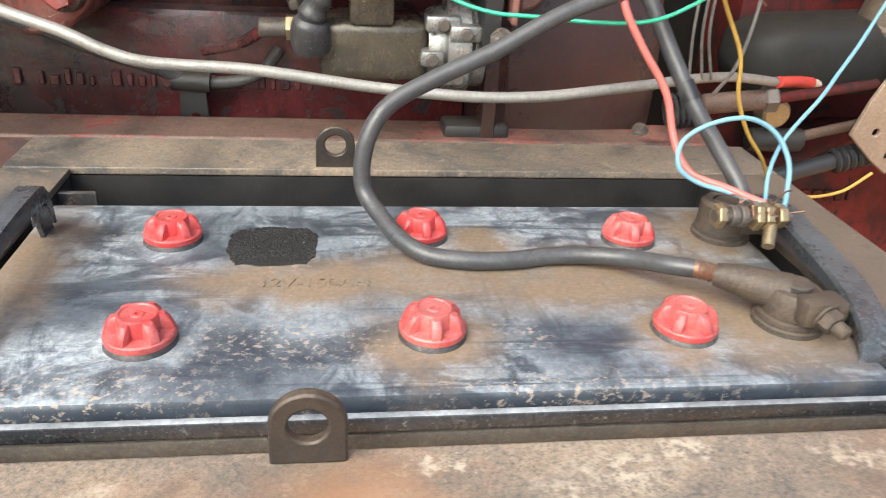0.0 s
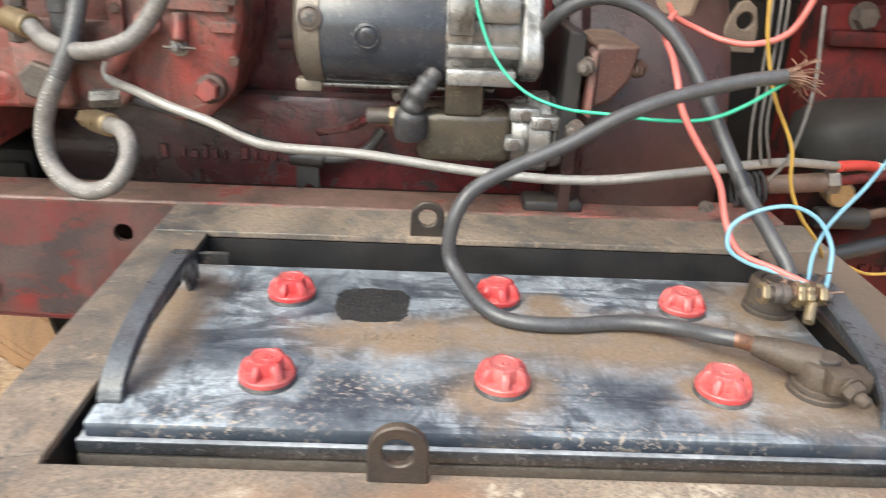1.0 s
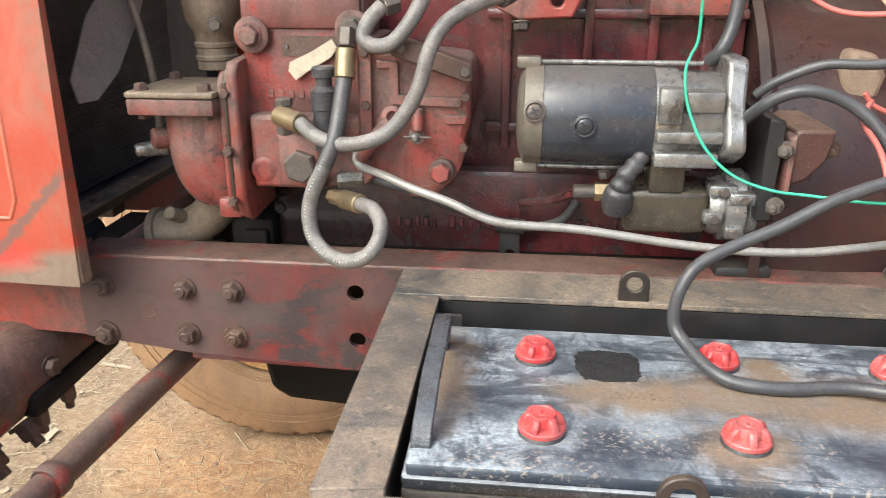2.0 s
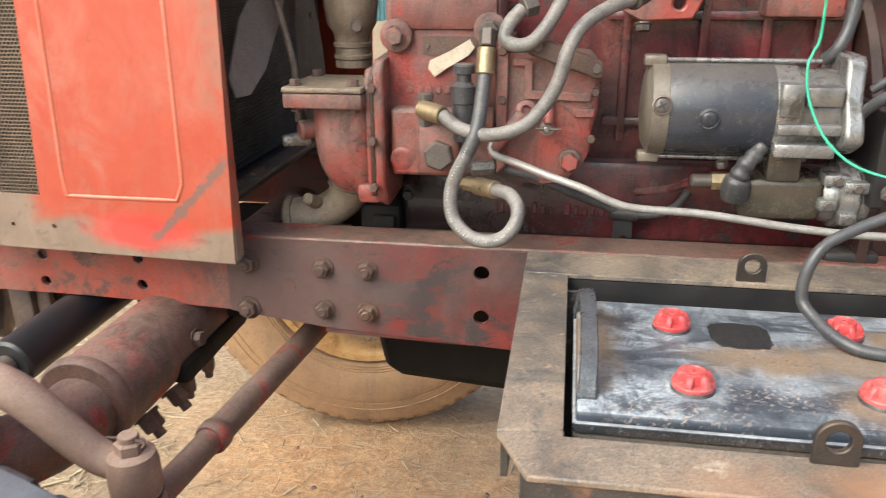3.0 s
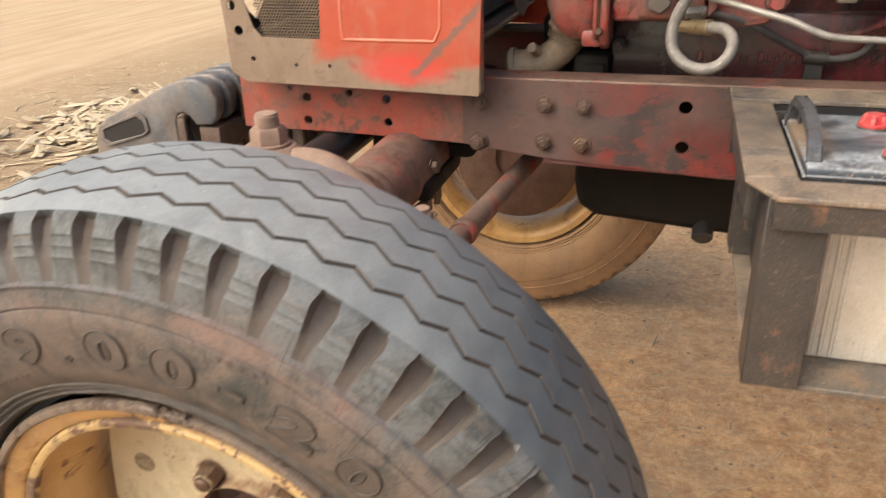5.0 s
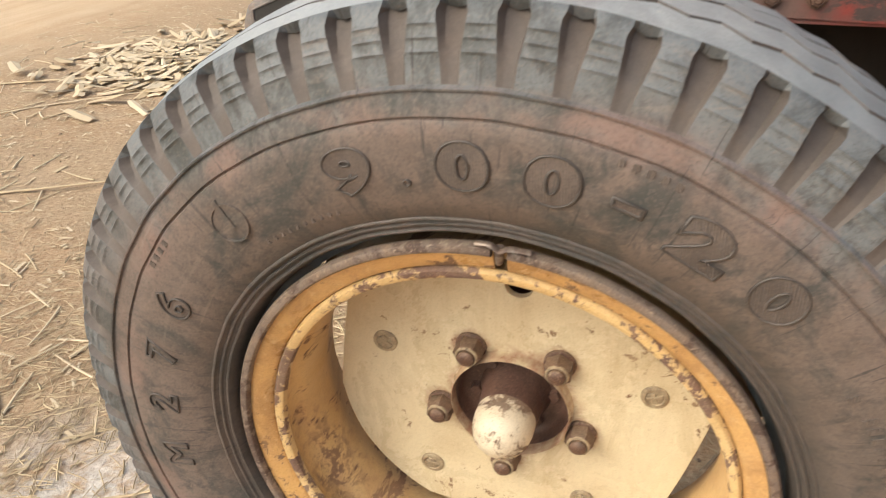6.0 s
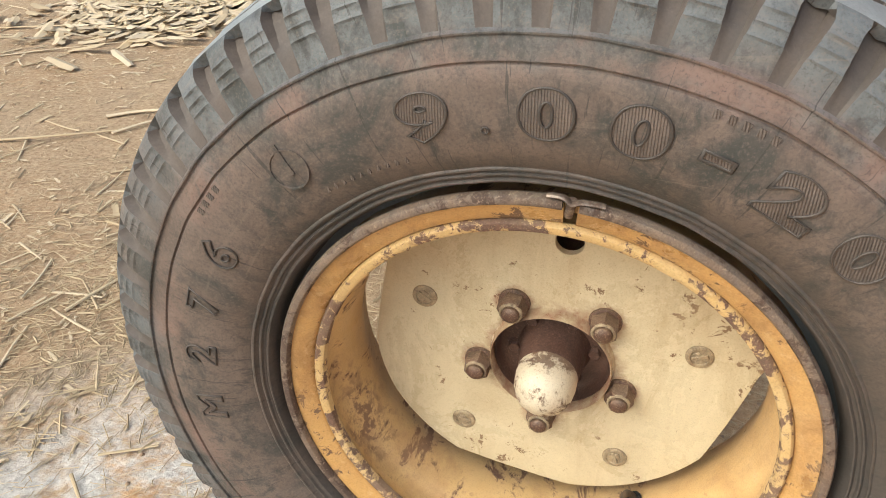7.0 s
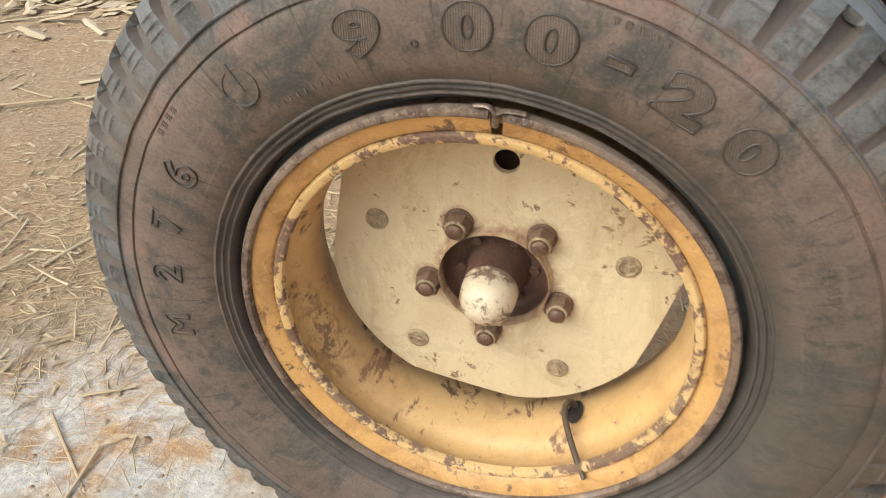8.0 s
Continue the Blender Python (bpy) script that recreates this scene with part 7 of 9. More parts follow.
def build_gear_case():
    """Front gear case beside the pump: outlined casting with ribs and a dark bracket across its top."""
    g = thing("gear_case", (-0.14, 0.30, 1.10), "bright red gear case casting with ribs and bolts", "gear case", "tractor")
    b = fresh()
    slab([(-0.197, 1.275), (-0.090, 1.262), (-0.078, 1.252), (-0.0805, 1.198), (-0.092, 1.148), (-0.113, 1.112), (-0.150, 1.106), (-0.175, 1.116), (-0.197, 1.140)], 0.218, 0.345, b)
    part("case", b, RED_BRIGHT, g, "bright red case", bevel=0.007)
    r = fresh()
    slab([(-0.203, 1.285), (-0.187, 1.285), (-0.189, 1.130), (-0.200, 1.122)], 0.208, 0.345, r)
    part("left_flange", r, RED_BRIGHT, g, "flange with worn edge", bevel=0.003)
    for o in (([(-0.182, 1.254), (-0.168, 1.254), (-0.168, 1.216), (-0.088, 1.214), (-0.088, 1.224), (-0.158, 1.226), (-0.158, 1.262), (-0.182, 1.264)]),
              ([(-0.108, 1.205), (-0.082, 1.205), (-0.083, 1.195), (-0.108, 1.195)])):
        r = fresh()
        slab(o, 0.211, 0.222, r)
        part("rib", r, RED_BRIGHT, g, bevel=0.002)
    r = fresh()
    add_lathe(r, (-0.142, 0.224, 1.166), (0, -1, 0), [(-0.01, 0.056), (0.004, 0.056), (0.0065, 0.052), (0.0065, 0.046), (0.003, 0.042), (0.003, 0)], 40)
    part("round_cover", r, RED_BRIGHT, g, "round raised cover")
    r = fresh()
    slab([(-0.166, 1.285), (-0.156, 1.290), (-0.078, 1.262), (-0.076, 1.244), (-0.084, 1.242), (-0.164, 1.270)], 0.200, 0.222, r)
    part("top_bracket", r, BOLT_RUST, g, "dusty dark bracket", bevel=0.002)
    for x, z in ((-0.152, 1.282), (-0.084, 1.258)):
        hexhead(g, (x, 0.200, z - 0.004), (0, -1, 0), 0.010, 0.005, BOLT_GREY)
    # lever boss, stud with washer, red drain bolt
    s = fresh()
    add_rod(s, (-0.137, 0.214, 1.212), (-0.137, 0.208, 1.186), 0.0065, seg=14, bevel=0.002)
    part("lever", s, RED_BRIGHT, g)
    hexhead(g, (-0.139, 0.214, 1.181), (0, -1, 0), 0.012, 0.008, STARTER_CAST, 0.009, 0.004, 0.008)
    s = fresh()
    add_rod(s, (-0.152, 0.206, 1.181), (-0.122, 0.206, 1.181), 0.0015, seg=8)
    part("cross_wire", s, BOLT_GREY, g)
    s = fresh()
    add_lathe(s, (-0.110, 0.208, 1.143), (0, -1, 0.1), [(-0.01, 0.0145), (0.006, 0.0140), (0.007, 0.012), (0.007, 0.009)], 24)
    part("drain_boss", s, BOLT_RUST, g)
    hexhead(g, (-0.110, 0.202, 1.143), (0, -1, 0.1), 0.020, 0.014, RED_BRIGHT, label="red drain bolt")
    for x, z in ((-0.194, 1.272), (-0.194, 1.215), (-0.193, 1.160), (-0.086, 1.170), (-0.084, 1.226)):
        hexhead(g, (x, 0.210, z), (0, -1, 0), 0.0095, 0.006, BOLT_RUST)
    # banjo arm that carries the pipe end
    a = fresh()
    add_tube(a, spline([(-0.168, 0.205, 1.198), (-0.180, 0.200, 1.184), (-0.195, 0.198, 1.165), (-0.202, 0.198, 1.155)], 5), lambda t: 0.0085 - 0.001 * t, 12)
    add_lathe(a, (-0.166, 0.212, 1.202), (0.2, -1, 0.2), [(0, 0.0), (0, 0.0120), (0.008, 0.0120), (0.0095, 0.0100), (0.0095, 0.0062), (0.003, 0.0058), (0.003, 0.0)], 24)
    part("banjo_arm", a, RED_BRIGHT, g, "red banjo arm")
    return g


def build_pump():
    p = thing("injection_pump", (-0.28, 0.29, 1.10), "red injection pump body with bolts and a name plate", "injection pump", "tractor")
    b = fresh()
    add_box(b, -0.345, -0.200, 0.250, 0.340, 1.112, 1.330, 0.006, 2)
    part("body", b, RED_DULL, p, "dusty red pump body")
    b = fresh()
    add_box(b, -0.338, -0.204, 0.243, 0.30, 1.292, 1.345, 0.006, 2)
    part("upper_cover", b, RED_DULL, p, "dust-dulled upper cover")
    b = fresh()
    slab([(-0.336, 1.198), (-0.205, 1.198), (-0.205, 1.120), (-0.24, 1.112), (-0.336, 1.112)], 0.226, 0.262, b)
    part("lower_block", b, RED_BRIGHT, p, "stepped lower block", bevel=0.005)
    b = fresh()
    add_box(b, -0.300, -0.246, 0.205, 0.240, 1.118, 1.185, 0.006, 2)
    part("valve_block", b, RED_BRIGHT, p, bevel=0.003)
    hexhead(p, (-0.2705, 0.210, 1.1455), (0, -1, 0), 0.0335, 0.016, BOLT_GREY, label="grey hexagon plug")
    # open lug with a bore
    lug = fresh()
    add_lathe(lug, (-0.323, 0.240, 1.134), (0, -1, 0), [(-0.01, 0.0155), (0.014, 0.0150), (0.015, 0.0135), (0.015, 0.008), (-0.002, 0.0075), (-0.002, 0)], 26)
    part("bored_lug", lug, RED_BRIGHT, p)
    for x, z in ((-0.330, 1.286), (-0.213, 1.294)):
        bo = fresh()
        add_lathe(bo, (x, 0.252, z), (0, -1, 0), [(-0.01, 0.020), (0.012, 0.020), (0.014, 0.017), (0.014, 0)], 26)
        part("bolt_boss", bo, RED_BRIGHT, p)
        hexhead(p, (x, 0.238, z), (0, -1, 0), 0.020, 0.011, RED_BRIGHT if x < -0.3 else BOLT_GREY, 0.0135)
    pl = fresh()
    add_plate(pl, [(-0.298, 1.262), (-0.232, 1.262), (-0.228, 1.285), (-0.298, 1.285)], [], 0.002, side_plane(0.2505))
    part("name_plate", pl, BOLT_RUST, p, "worn blank name plate")
    for x in (-0.292, -0.238):
        rv = fresh()
        add_rod(rv, (x, 0.249, 1.273), (x, 0.246, 1.273), 0.0025, seg=10)
        part("rivet", rv, BOLT_GREY, p)
    for k in range(6):
        bar = fresh()
        add_box(bar, -0.318 + 0.012 * k, -0.311 + 0.012 * k, 0.2485, 0.2515, 1.214, 1.224, 0.0008)
        part("cast_mark", bar, RED_BRIGHT, p)
    # delivery valves on top
    for x in (-0.32, -0.288, -0.256, -0.224):
        v = fresh()
        add_rod(v, (x, 0.285, 1.340), (x, 0.285, 1.385), 0.011, seg=16, bevel=0.002)
        part("delivery_valve", v, BOLT_GREY, p)
    return p


def build_drive_case():
    """Rounded drive case before the pump with a bolted lid, a gasketed flange and a drain fitting."""
    d = thing("pump_drive_case", (-0.40, 0.27, 1.08), "orange-red rounded drive case with a bolted lid", "drive case", "tractor")
    b = fresh()
    seg = 40
    rings = []
    for k in range(15):
        t = k / 14
        z = 1.208 - 0.124 * t
        sh = math.sqrt(max(0.0, 1 - max(0.0, (t - 0.38) / 0.66) ** 2.2))
        rx, ry = 0.044 * (0.30 + 0.70 * sh), 0.046 * (0.30 + 0.70 * sh)
        cx = -0.400 + 0.016 * (1 - sh)
        line = []
        for j in range(seg):
            a = 2 * math.pi * j / seg
            c, s = math.cos(a), math.sin(a)
            line.append(b.verts.new((cx + rx * math.copysign(abs(c) ** 0.7, c), 0.262 + ry * math.copysign(abs(s) ** 0.7, s), z)))
        rings.append(line)
    for p, q in zip(rings, rings[1:]):
        for j in range(seg):
            b.faces.new((p[j], p[(j + 1) % seg], q[(j + 1) % seg], q[j]))
    b.faces.new(rings[0])
    b.faces.new(rings[-1][::-1])
    part("case", b, RED_BRIGHT, d, "rounded orange-red case")
    lid = fresh()
    add_box(lid, -0.468, -0.366, 0.198, 0.318, 1.200, 1.219, 0.003, 2)
    part("lid_flange", lid, RED_BRIGHT, d, "orange-red lid flange")
    lid = fresh()
    add_box(lid, -0.469, -0.365, 0.197, 0.319, 1.2195, 1.2270, 0.003, 2)
    part("lid", lid, ELBOW_CAST, d, "dust-covered lid plate")
    for x, y in ((-0.455, 0.213), (-0.380, 0.213), (-0.455, 0.303), (-0.382, 0.303)):
        hexhead(d, (x, y, 1.227), (0, 0, 1), 0.013, 0.008, BOLT_RUST, 0.0085)
        hexhead(d, (x, y, 1.200), (0, 0, -1), 0.013, 0.006, BOLT_RUST)
    fl = fresh()
    m = Matrix(((0, 0, 1, -0.366), (1, 0, 0, 0), (0, 1, 0, 0), (0, 0, 0, 1)))
    ear = [(0.215, 1.236), (0.225, 1.246), (0.31, 1.250), (0.32, 1.24), (0.32, 1.075), (0.24, 1.072), (0.222, 1.084), (0.213, 1.11)]
    add_plate(fl, ear, [], 0.008, m)
    part("case_flange", fl, RED_BRIGHT, d, bevel=0.003)
    gs = fresh()
    add_plate(gs, [(y - 0.0025, z) for y, z in ear], [], 0.0025, Matrix.Translation((0.0082, 0, 0)) @ m)
    part("gasket", gs, SOLENOID, d, "squeezed-out brown gasket")
    fl = fresh()
    add_plate(fl, [(y - 0.004 if y < 0.3 else y, z + (0.012 if z > 1.2 else -0.004)) for y, z in ear], [], 0.013, Matrix.Translation((0.0110, 0, 0)) @ m)
    part("pump_flange", fl, RED_BRIGHT, d, "red mounting flange", bevel=0.004)
    for z in (1.225, 1.16, 1.10):
        hexhead(d, (-0.3555, 0.208 if z < 1.2 else 0.214, z), (0, -1, 0), 0.010, 0.008, BOLT_RUST)
    sm = fresh()
    add_box(sm, -0.384, -0.352, 0.224, 0.30, 1.072, 1.098, 0.006, 2)
    part("lower_lug", sm, RED_BRIGHT, d)
    dr = fresh()
    add_rod(dr, (-0.440, 0.252, 1.165), (-0.462, 0.236, 1.165), 0.013, seg=16, bevel=0.003)
    part("side_boss", dr, RED_BRIGHT, d)
    dr = fresh()
    add_rod(dr, (-0.455, 0.262, 1.150), (-0.490, 0.245, 1.148), 0.011, 0.008, 14, 0.002)
    part("drain_fitting", dr, STARTER_CAST, d, "bare metal drain fitting")
    return d


def build_water_elbow():
    e = thing("water_elbow", (-0.47, 0.31, 1.02), "tan greasy cast water elbow", "pipe elbow", "tractor")
    b = fresh()
    add_tube(b, spline([(-0.412, 0.312, 1.092), (-0.418, 0.311, 1.070), (-0.430, 0.310, 1.050), (-0.455, 0.310, 1.032), (-0.482, 0.311, 1.022), (-0.510, 0.312, 1.016)], 7), lambda t: 0.029 + 0.003 * math.cos(6 * t), 24)
    part("elbow", b, ELBOW_CAST, e)
    b = fresh()
    add_lathe(b, (-0.502, 0.312, 1.017), (-1, 0.02, -0.2), [(-0.004, 0.026), (-0.003, 0.036), (0.006, 0.037), (0.010, 0.033), (0.010, 0.0)], 28)
    part("end_bead", b, ELBOW_CAST, e)
    for k in range(4):
        b = fresh()
        add_lathe(b, (-0.4125 - 0.0016 * k, 0.312, 1.088 - 0.0055 * k), (-0.28, 0, -1), [(0, 0.030), (0.0015, 0.0335), (0.0032, 0.0335), (0.0048, 0.030)], 28)
        part("wire_wrap", b, ELBOW_CAST, e)
    b = fresh()
    add_lathe(b, (-0.414, 0.315, 1.095), (-0.35, 0, -1), [(0, 0.0), (0, 0.033), (0.012, 0.034), (0.014, 0.030)], 28)
    part("hose_clamp", b, AXLE_DUSTY, e, "dusty hose clamp")
    b = fresh()
    add_rod(b, (-0.462, 0.290, 1.050), (-0.470, 0.268, 1.062), 0.009, seg=12, bevel=0.002)
    part("bleed_tap", b, ELBOW_CAST, e)
    hexhead(e, (-0.458, 0.295, 1.004), (0, -0.5, 1), 0.022, 0.012, BOLT_RUST, 0.018)
    b = fresh()
    add_box(b, -0.50, -0.425, 0.28, 0.335, 0.990, 1.006, 0.004, 2)
    part("base_flange", b, ELBOW_CAST, e)
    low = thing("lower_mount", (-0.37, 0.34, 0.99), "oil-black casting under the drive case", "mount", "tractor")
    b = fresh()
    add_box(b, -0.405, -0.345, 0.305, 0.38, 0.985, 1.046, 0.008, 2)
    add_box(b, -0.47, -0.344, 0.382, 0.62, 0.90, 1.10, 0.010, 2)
    part("block", b, OIL_SHADE_BLACK, low)
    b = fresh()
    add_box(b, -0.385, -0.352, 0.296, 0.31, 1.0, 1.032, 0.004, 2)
    part("worn_face", b, OIL_SHADE_BLACK, low)
    hexhead(low, (-0.332, 0.304, 1.064), (0, -1, 0), 0.013, 0.008, BLACK_GLOSS, 0.009)
    return e


def build_cooling():
    r = thing("radiator", (-0.62, 0.5, 1.03), "dark dusty radiator core behind the fan", "radiator", "tractor")
    b = fresh()
    add_box(b, -0.700, -0.630, 0.19, 0.86, 1.06, 1.62, 0.004)
    part("core", b, RADIATOR, r)
    f = fresh()
    for k in range(130):
        z = 1.07 + 0.0042 * k
        add_box(f, -0.630, -0.627, 0.20, 0.85, z, z + 0.0018)
    tagged(part("fin_pack", f, RADIATOR, r, smooth=0), "", kind="stuff")
    b = fresh()
    add_box(b, -0.705, -0.60, 0.185, 0.87, 1.030, 1.058, 0.006)
    part("bottom_tank", b, BLACK_SHEET, r)
    b = fresh()
    add_box(b, -0.640, -0.575, 0.172, 0.188, 1.02, 1.62, 0.003)
    part("side_frame", b, BLACK_SHEET, r, "black side frame")
    # slotted support bar below the core
    s = fresh()
    hs = [[(-0.593, y), (-0.580, y), (-0.580, y + 0.018), (-0.593, y + 0.018)] for y in (0.24, 0.28, 0.32, 0.36, 0.40)]
    add_plate(s, [(-0.60, 0.18), (-0.57, 0.18), (-0.57, 0.85), (-0.60, 0.85)], hs, 0.005, Matrix.Translation((0, 0, 1.062)))
    part("slotted_bar", s, STEEL_DARK, r, "slotted steel support bar")
    fan = thing("cooling_fan", (-0.56, 0.52, 1.40), "dusty grey sheet fan with riveted blades", "fan", "tractor")
    hub = fresh()
    add_lathe(hub, (-0.585, 0.52, 1.43), (1, 0, 0), [(0, 0), (0, 0.055), (0.012, 0.058), (0.022, 0.05), (0.09, 0.045), (0.09, 0)], 32)
    part("hub", hub, RED_BLOCK, fan)
    for k in range(6):
        a = radians(60 * k + 7)
        bl = fresh()
        pts = [(0.05, -0.014), (0.11, -0.018), (0.19, -0.028), (0.29, -0.033), (0.345, -0.024), (0.366, -0.006), (0.345, 0.014), (0.25, 0.030), (0.15, 0.025), (0.09, 0.016), (0.05, 0.014)]
        m = Matrix.Translation((-0.548, 0.52, 1.43)) @ Matrix.Rotation(a, 4, "X") @ Matrix.Rotation(radians(30), 4, "Z") @ Matrix(((0, 0, 1, 0), (0, 1, 0, 0), (1, 0, 0, 0), (0, 0, 0, 1)))
        add_plate(bl, pts, [], 0.003, m)
        blade = part("blade", bl, FAN_METAL, fan, "grey sheet blade")
        for u, v in ((0.07, -0.01), (0.07, 0.01), (0.105, 0.0), (0.14, -0.01)):
            rv = fresh()
            add_lathe(rv, m @ Vector((u, v, 0.003)), m.to_3x3() @ Vector((0, 0, 1)), [(0, 0.005), (0.002, 0.004), (0.003, 0)], 10)
            part("rivet", rv, BRASS, blade)
    pul = fresh()
    add_lathe(pul, (-0.50, 0.52, 1.43), (1, 0, 0), [(0, 0), (0, 0.075), (0.01, 0.08), (0.018, 0.066), (0.026, 0.08), (0.036, 0.075), (0.10, 0.05), (0.15, 0.05), (0.15, 0)], 36)
    part("pulley", pul, RED_BLOCK, fan)
    th = thing("thermostat_pipe", (-0.41, 0.33, 1.24), "greasy tan vertical water pipe with bolts", "water pipe", "tractor")
    b = fresh()
    add_lathe(b, (-0.415, 0.345, 1.235), (0, 0, 1), [(0, 0), (0, 0.0245), (0.010, 0.0245), (0.012, 0.0265), (0.016, 0.0265), (0.018, 0.0245), (0.026, 0.0245), (0.028, 0.0265), (0.032, 0.0265), (0.034, 0.0245), (0.046, 0.026), (0.058, 0.034), (0.085, 0.0375), (0.115, 0.034), (0.135, 0.028), (0.20, 0.028), (0.20, 0)], 36)
    part("pipe", b, ELBOW_CAST, th)
    hexhead(th, (-0.398, 0.306, 1.292), (0.3, -1, 0), 0.014, 0.010, BOLT_GREY, 0.010)
    b = fresh()
    add_tube(b, spline([(-0.545, 0.37, 1.36), (-0.515, 0.34, 1.30), (-0.498, 0.325, 1.25), (-0.492, 0.32, 1.21), (-0.493, 0.32, 1.16)], 6), 0.0048, 10)
    part("drain_pipe", b, ELBOW_CAST, th)
    return r


def build_starter():
    s = thing("starter_motor", (0.09, 0.235, 1.08), "black starter motor with alloy nose and solenoid", "starter motor", "tractor")
    ax = Vector((0.0, 0.235, 1.2055))
    b = fresh()
    add_lathe(b, ax, (1, 0, 0), [(-0.001, 0.0), (-0.001, 0.0540), (0.001, 0.0548), (0.113, 0.0548), (0.115, 0.0535), (0.115, 0)], 56)
    body = part("motor_body", b, STARTER_BLACK, s, "glossy black motor body")
    e = fresh()
    add_lathe(e, ax, (1, 0, 0), [(-0.029, 0.0), (-0.0285, 0.026), (-0.0265, 0.040), (-0.0235, 0.0480), (-0.0205, 0.0515), (-0.0200, 0.0555), (-0.001, 0.0555), (-0.001, 0.050)], 56)
    part("end_cover", e, STARTER_BAND, s, "brown-grey domed end cover")
    for z in (0.0570, -0.0570):
        t = fresh()
        add_rod(t, (-0.022, 0.226, ax.z + z), (0.165, 0.226, ax.z + z), 0.0028, seg=10)
        part("through_bolt", t, STARTER_CAST, s)
        t = fresh()
        add_box(t, -0.030, -0.004, 0.218, 0.236, ax.z + z - 0.007, ax.z + z + 0.006, 0.003, 2)
        part("bolt_ear", t, STARTER_BAND, s)
    for x, z, r in ((-0.0095, 1.2165, 0.0118), (0.0430, 1.2020, 0.0125)):
        dz = z - ax.z
        y = ax.y - math.sqrt(0.0552 ** 2 - dz * dz)
        n = Vector((0, -math.sqrt(0.0552 ** 2 - dz * dz), dz)).normalized()
        q = fresh()
        add_lathe(q, Vector((x, y, z)) - n * 0.002, n, [(0, r * 1.02), (0.0035, r), (0.0045, r * 0.82), (0.0025, r * 0.74), (0.0035, r * 0.62), (0.0045, r * 0.5), (0.0045, 0)], 28)
        screw = part("pole_screw", q, STARTER_BLACK if x > 0 else BOLT_GREY, s, "round slotted screw")
        q = fresh()
        u = n.cross(Vector((1, 0, 0)))
        mm = Matrix((Vector((1, 0, 0)), u, n)).transposed().to_4x4()
        mm.translation = Vector((x, y, z)) + n * 0.0022
        add_box(q, -r * 0.42, r * 0.42, -0.0011, 0.0011, 0, 0.0008, 0, 1, mm @ Matrix.Rotation(0.5, 4, "Z"))
        add_box(q, -0.0011, 0.0011, -r * 0.42, r * 0.42, 0, 0.0007, 0, 1, mm @ Matrix.Rotation(0.5, 4, "Z"))
        part("slot", q, BLACK_GLOSS, screw)
    # alloy centre section with flats, then the mounting nose
    a = fresh()
    add_lathe(a, ax, (1, 0, 0), [(0.115, 0.0), (0.115, 0.0535), (0.140, 0.0530), (0.141, 0.0500), (0.172, 0.0480), (0.186, 0.0470), (0.186, 0)], 40)
    part("centre_section", a, STARTER_CAST, s, "bare alloy casting")
    for z0, z1, x0, x1, y0 in ((1.206, 1.243, 0.1165, 0.141, 0.176), (1.186, 1.199, 0.1165, 0.184, 0.1775), (1.160, 1.176, 0.1165, 0.182, 0.180), (1.218, 1.240, 0.143, 0.182, 0.1785)):
        f = fresh()
        add_box(f, x0, x1, y0, 0.212, z0, z1, 0.003, 2)
        part("flat", f, STARTER_CAST, s)
    nz = fresh()
    m = Matrix(((0, 0, 1, 0.1835), (1, 0, 0, 0), (0, 1, 0, 0), (0, 0, 0, 1)))
    add_plate(nz, [(0.165, 1.178), (0.162, 1.190), (0.168, 1.205), (0.185, 1.228), (0.190, 1.262), (0.20, 1.272), (0.27, 1.272), (0.29, 1.25), (0.29, 1.18), (0.27, 1.165), (0.19, 1.165)], [], 0.020, m)
    part("nose_flange", nz, STARTER_CAST, s, "bright alloy mounting flange", bevel=0.004)
    # strap and solenoid
    st = fresh()
    add_box(st, 0.116, 0.154, 0.196, 0.25, 1.128, 1.182, 0.004, 2)
    part("strap_block", st, SOLENOID, s, "oily bronze strap block")
    so = fresh()
    add_box(so, 0.090, 0.184, 0.198, 0.268, 1.080, 1.132, 0.010, 3)
    part("solenoid", so, SOLENOID, s, "greasy bronze solenoid body")
    ge = fresh()
    add_lathe(ge, (0.184, 0.230, 1.108), (1, 0, 0), [(0, 0), (0, 0.030), (0.008, 0.034), (0.014, 0.034), (0.016, 0.040), (0.036, 0.041), (0.040, 0.036), (0.050, 0.036), (0.050, 0)], 40)
    part("drive_housing", ge, STARTER_CAST, s, "grey drive housing")
    for x, y, z, h in ((0.180, 0.200, 1.132, 0.03), (0.176, 0.193, 1.104, 0.02), (0.198, 0.188, 1.090, 0.02), (0.20, 0.192, 1.126, 0.028)):
        f = fresh()
        add_box(f, x, x + h, y - 0.007, y + 0.02, z - 0.007, z + 0.007, 0.003, 2)
        part("lug", f, STARTER_CAST, s)
        hexhead(s, (x + h * 0.5, y - 0.007, z), (0, -1, 0), 0.010, 0.004, BOLT_GREY)
    bs = fresh()
    add_rod(bs, (0.038, 0.232, 1.117), (0.072, 0.232, 1.118), 0.0085, seg=16, bevel=0.002)
    part("terminal_stud", bs, BOLT_GREY, s, "dark terminal stud")
    bs = fresh()
    add_rod(bs, (0.062, 0.232, 1.118), (0.095, 0.232, 1.118), 0.0115, seg=6)
    part("brass_terminal", bs, BRASS, s, "brass terminal nut")
    hexhead(s, (0.072, 0.228, 1.137), (-0.3, -0.3, 1), 0.013, 0.008, BOLT_GREY)
    bt = fresh()
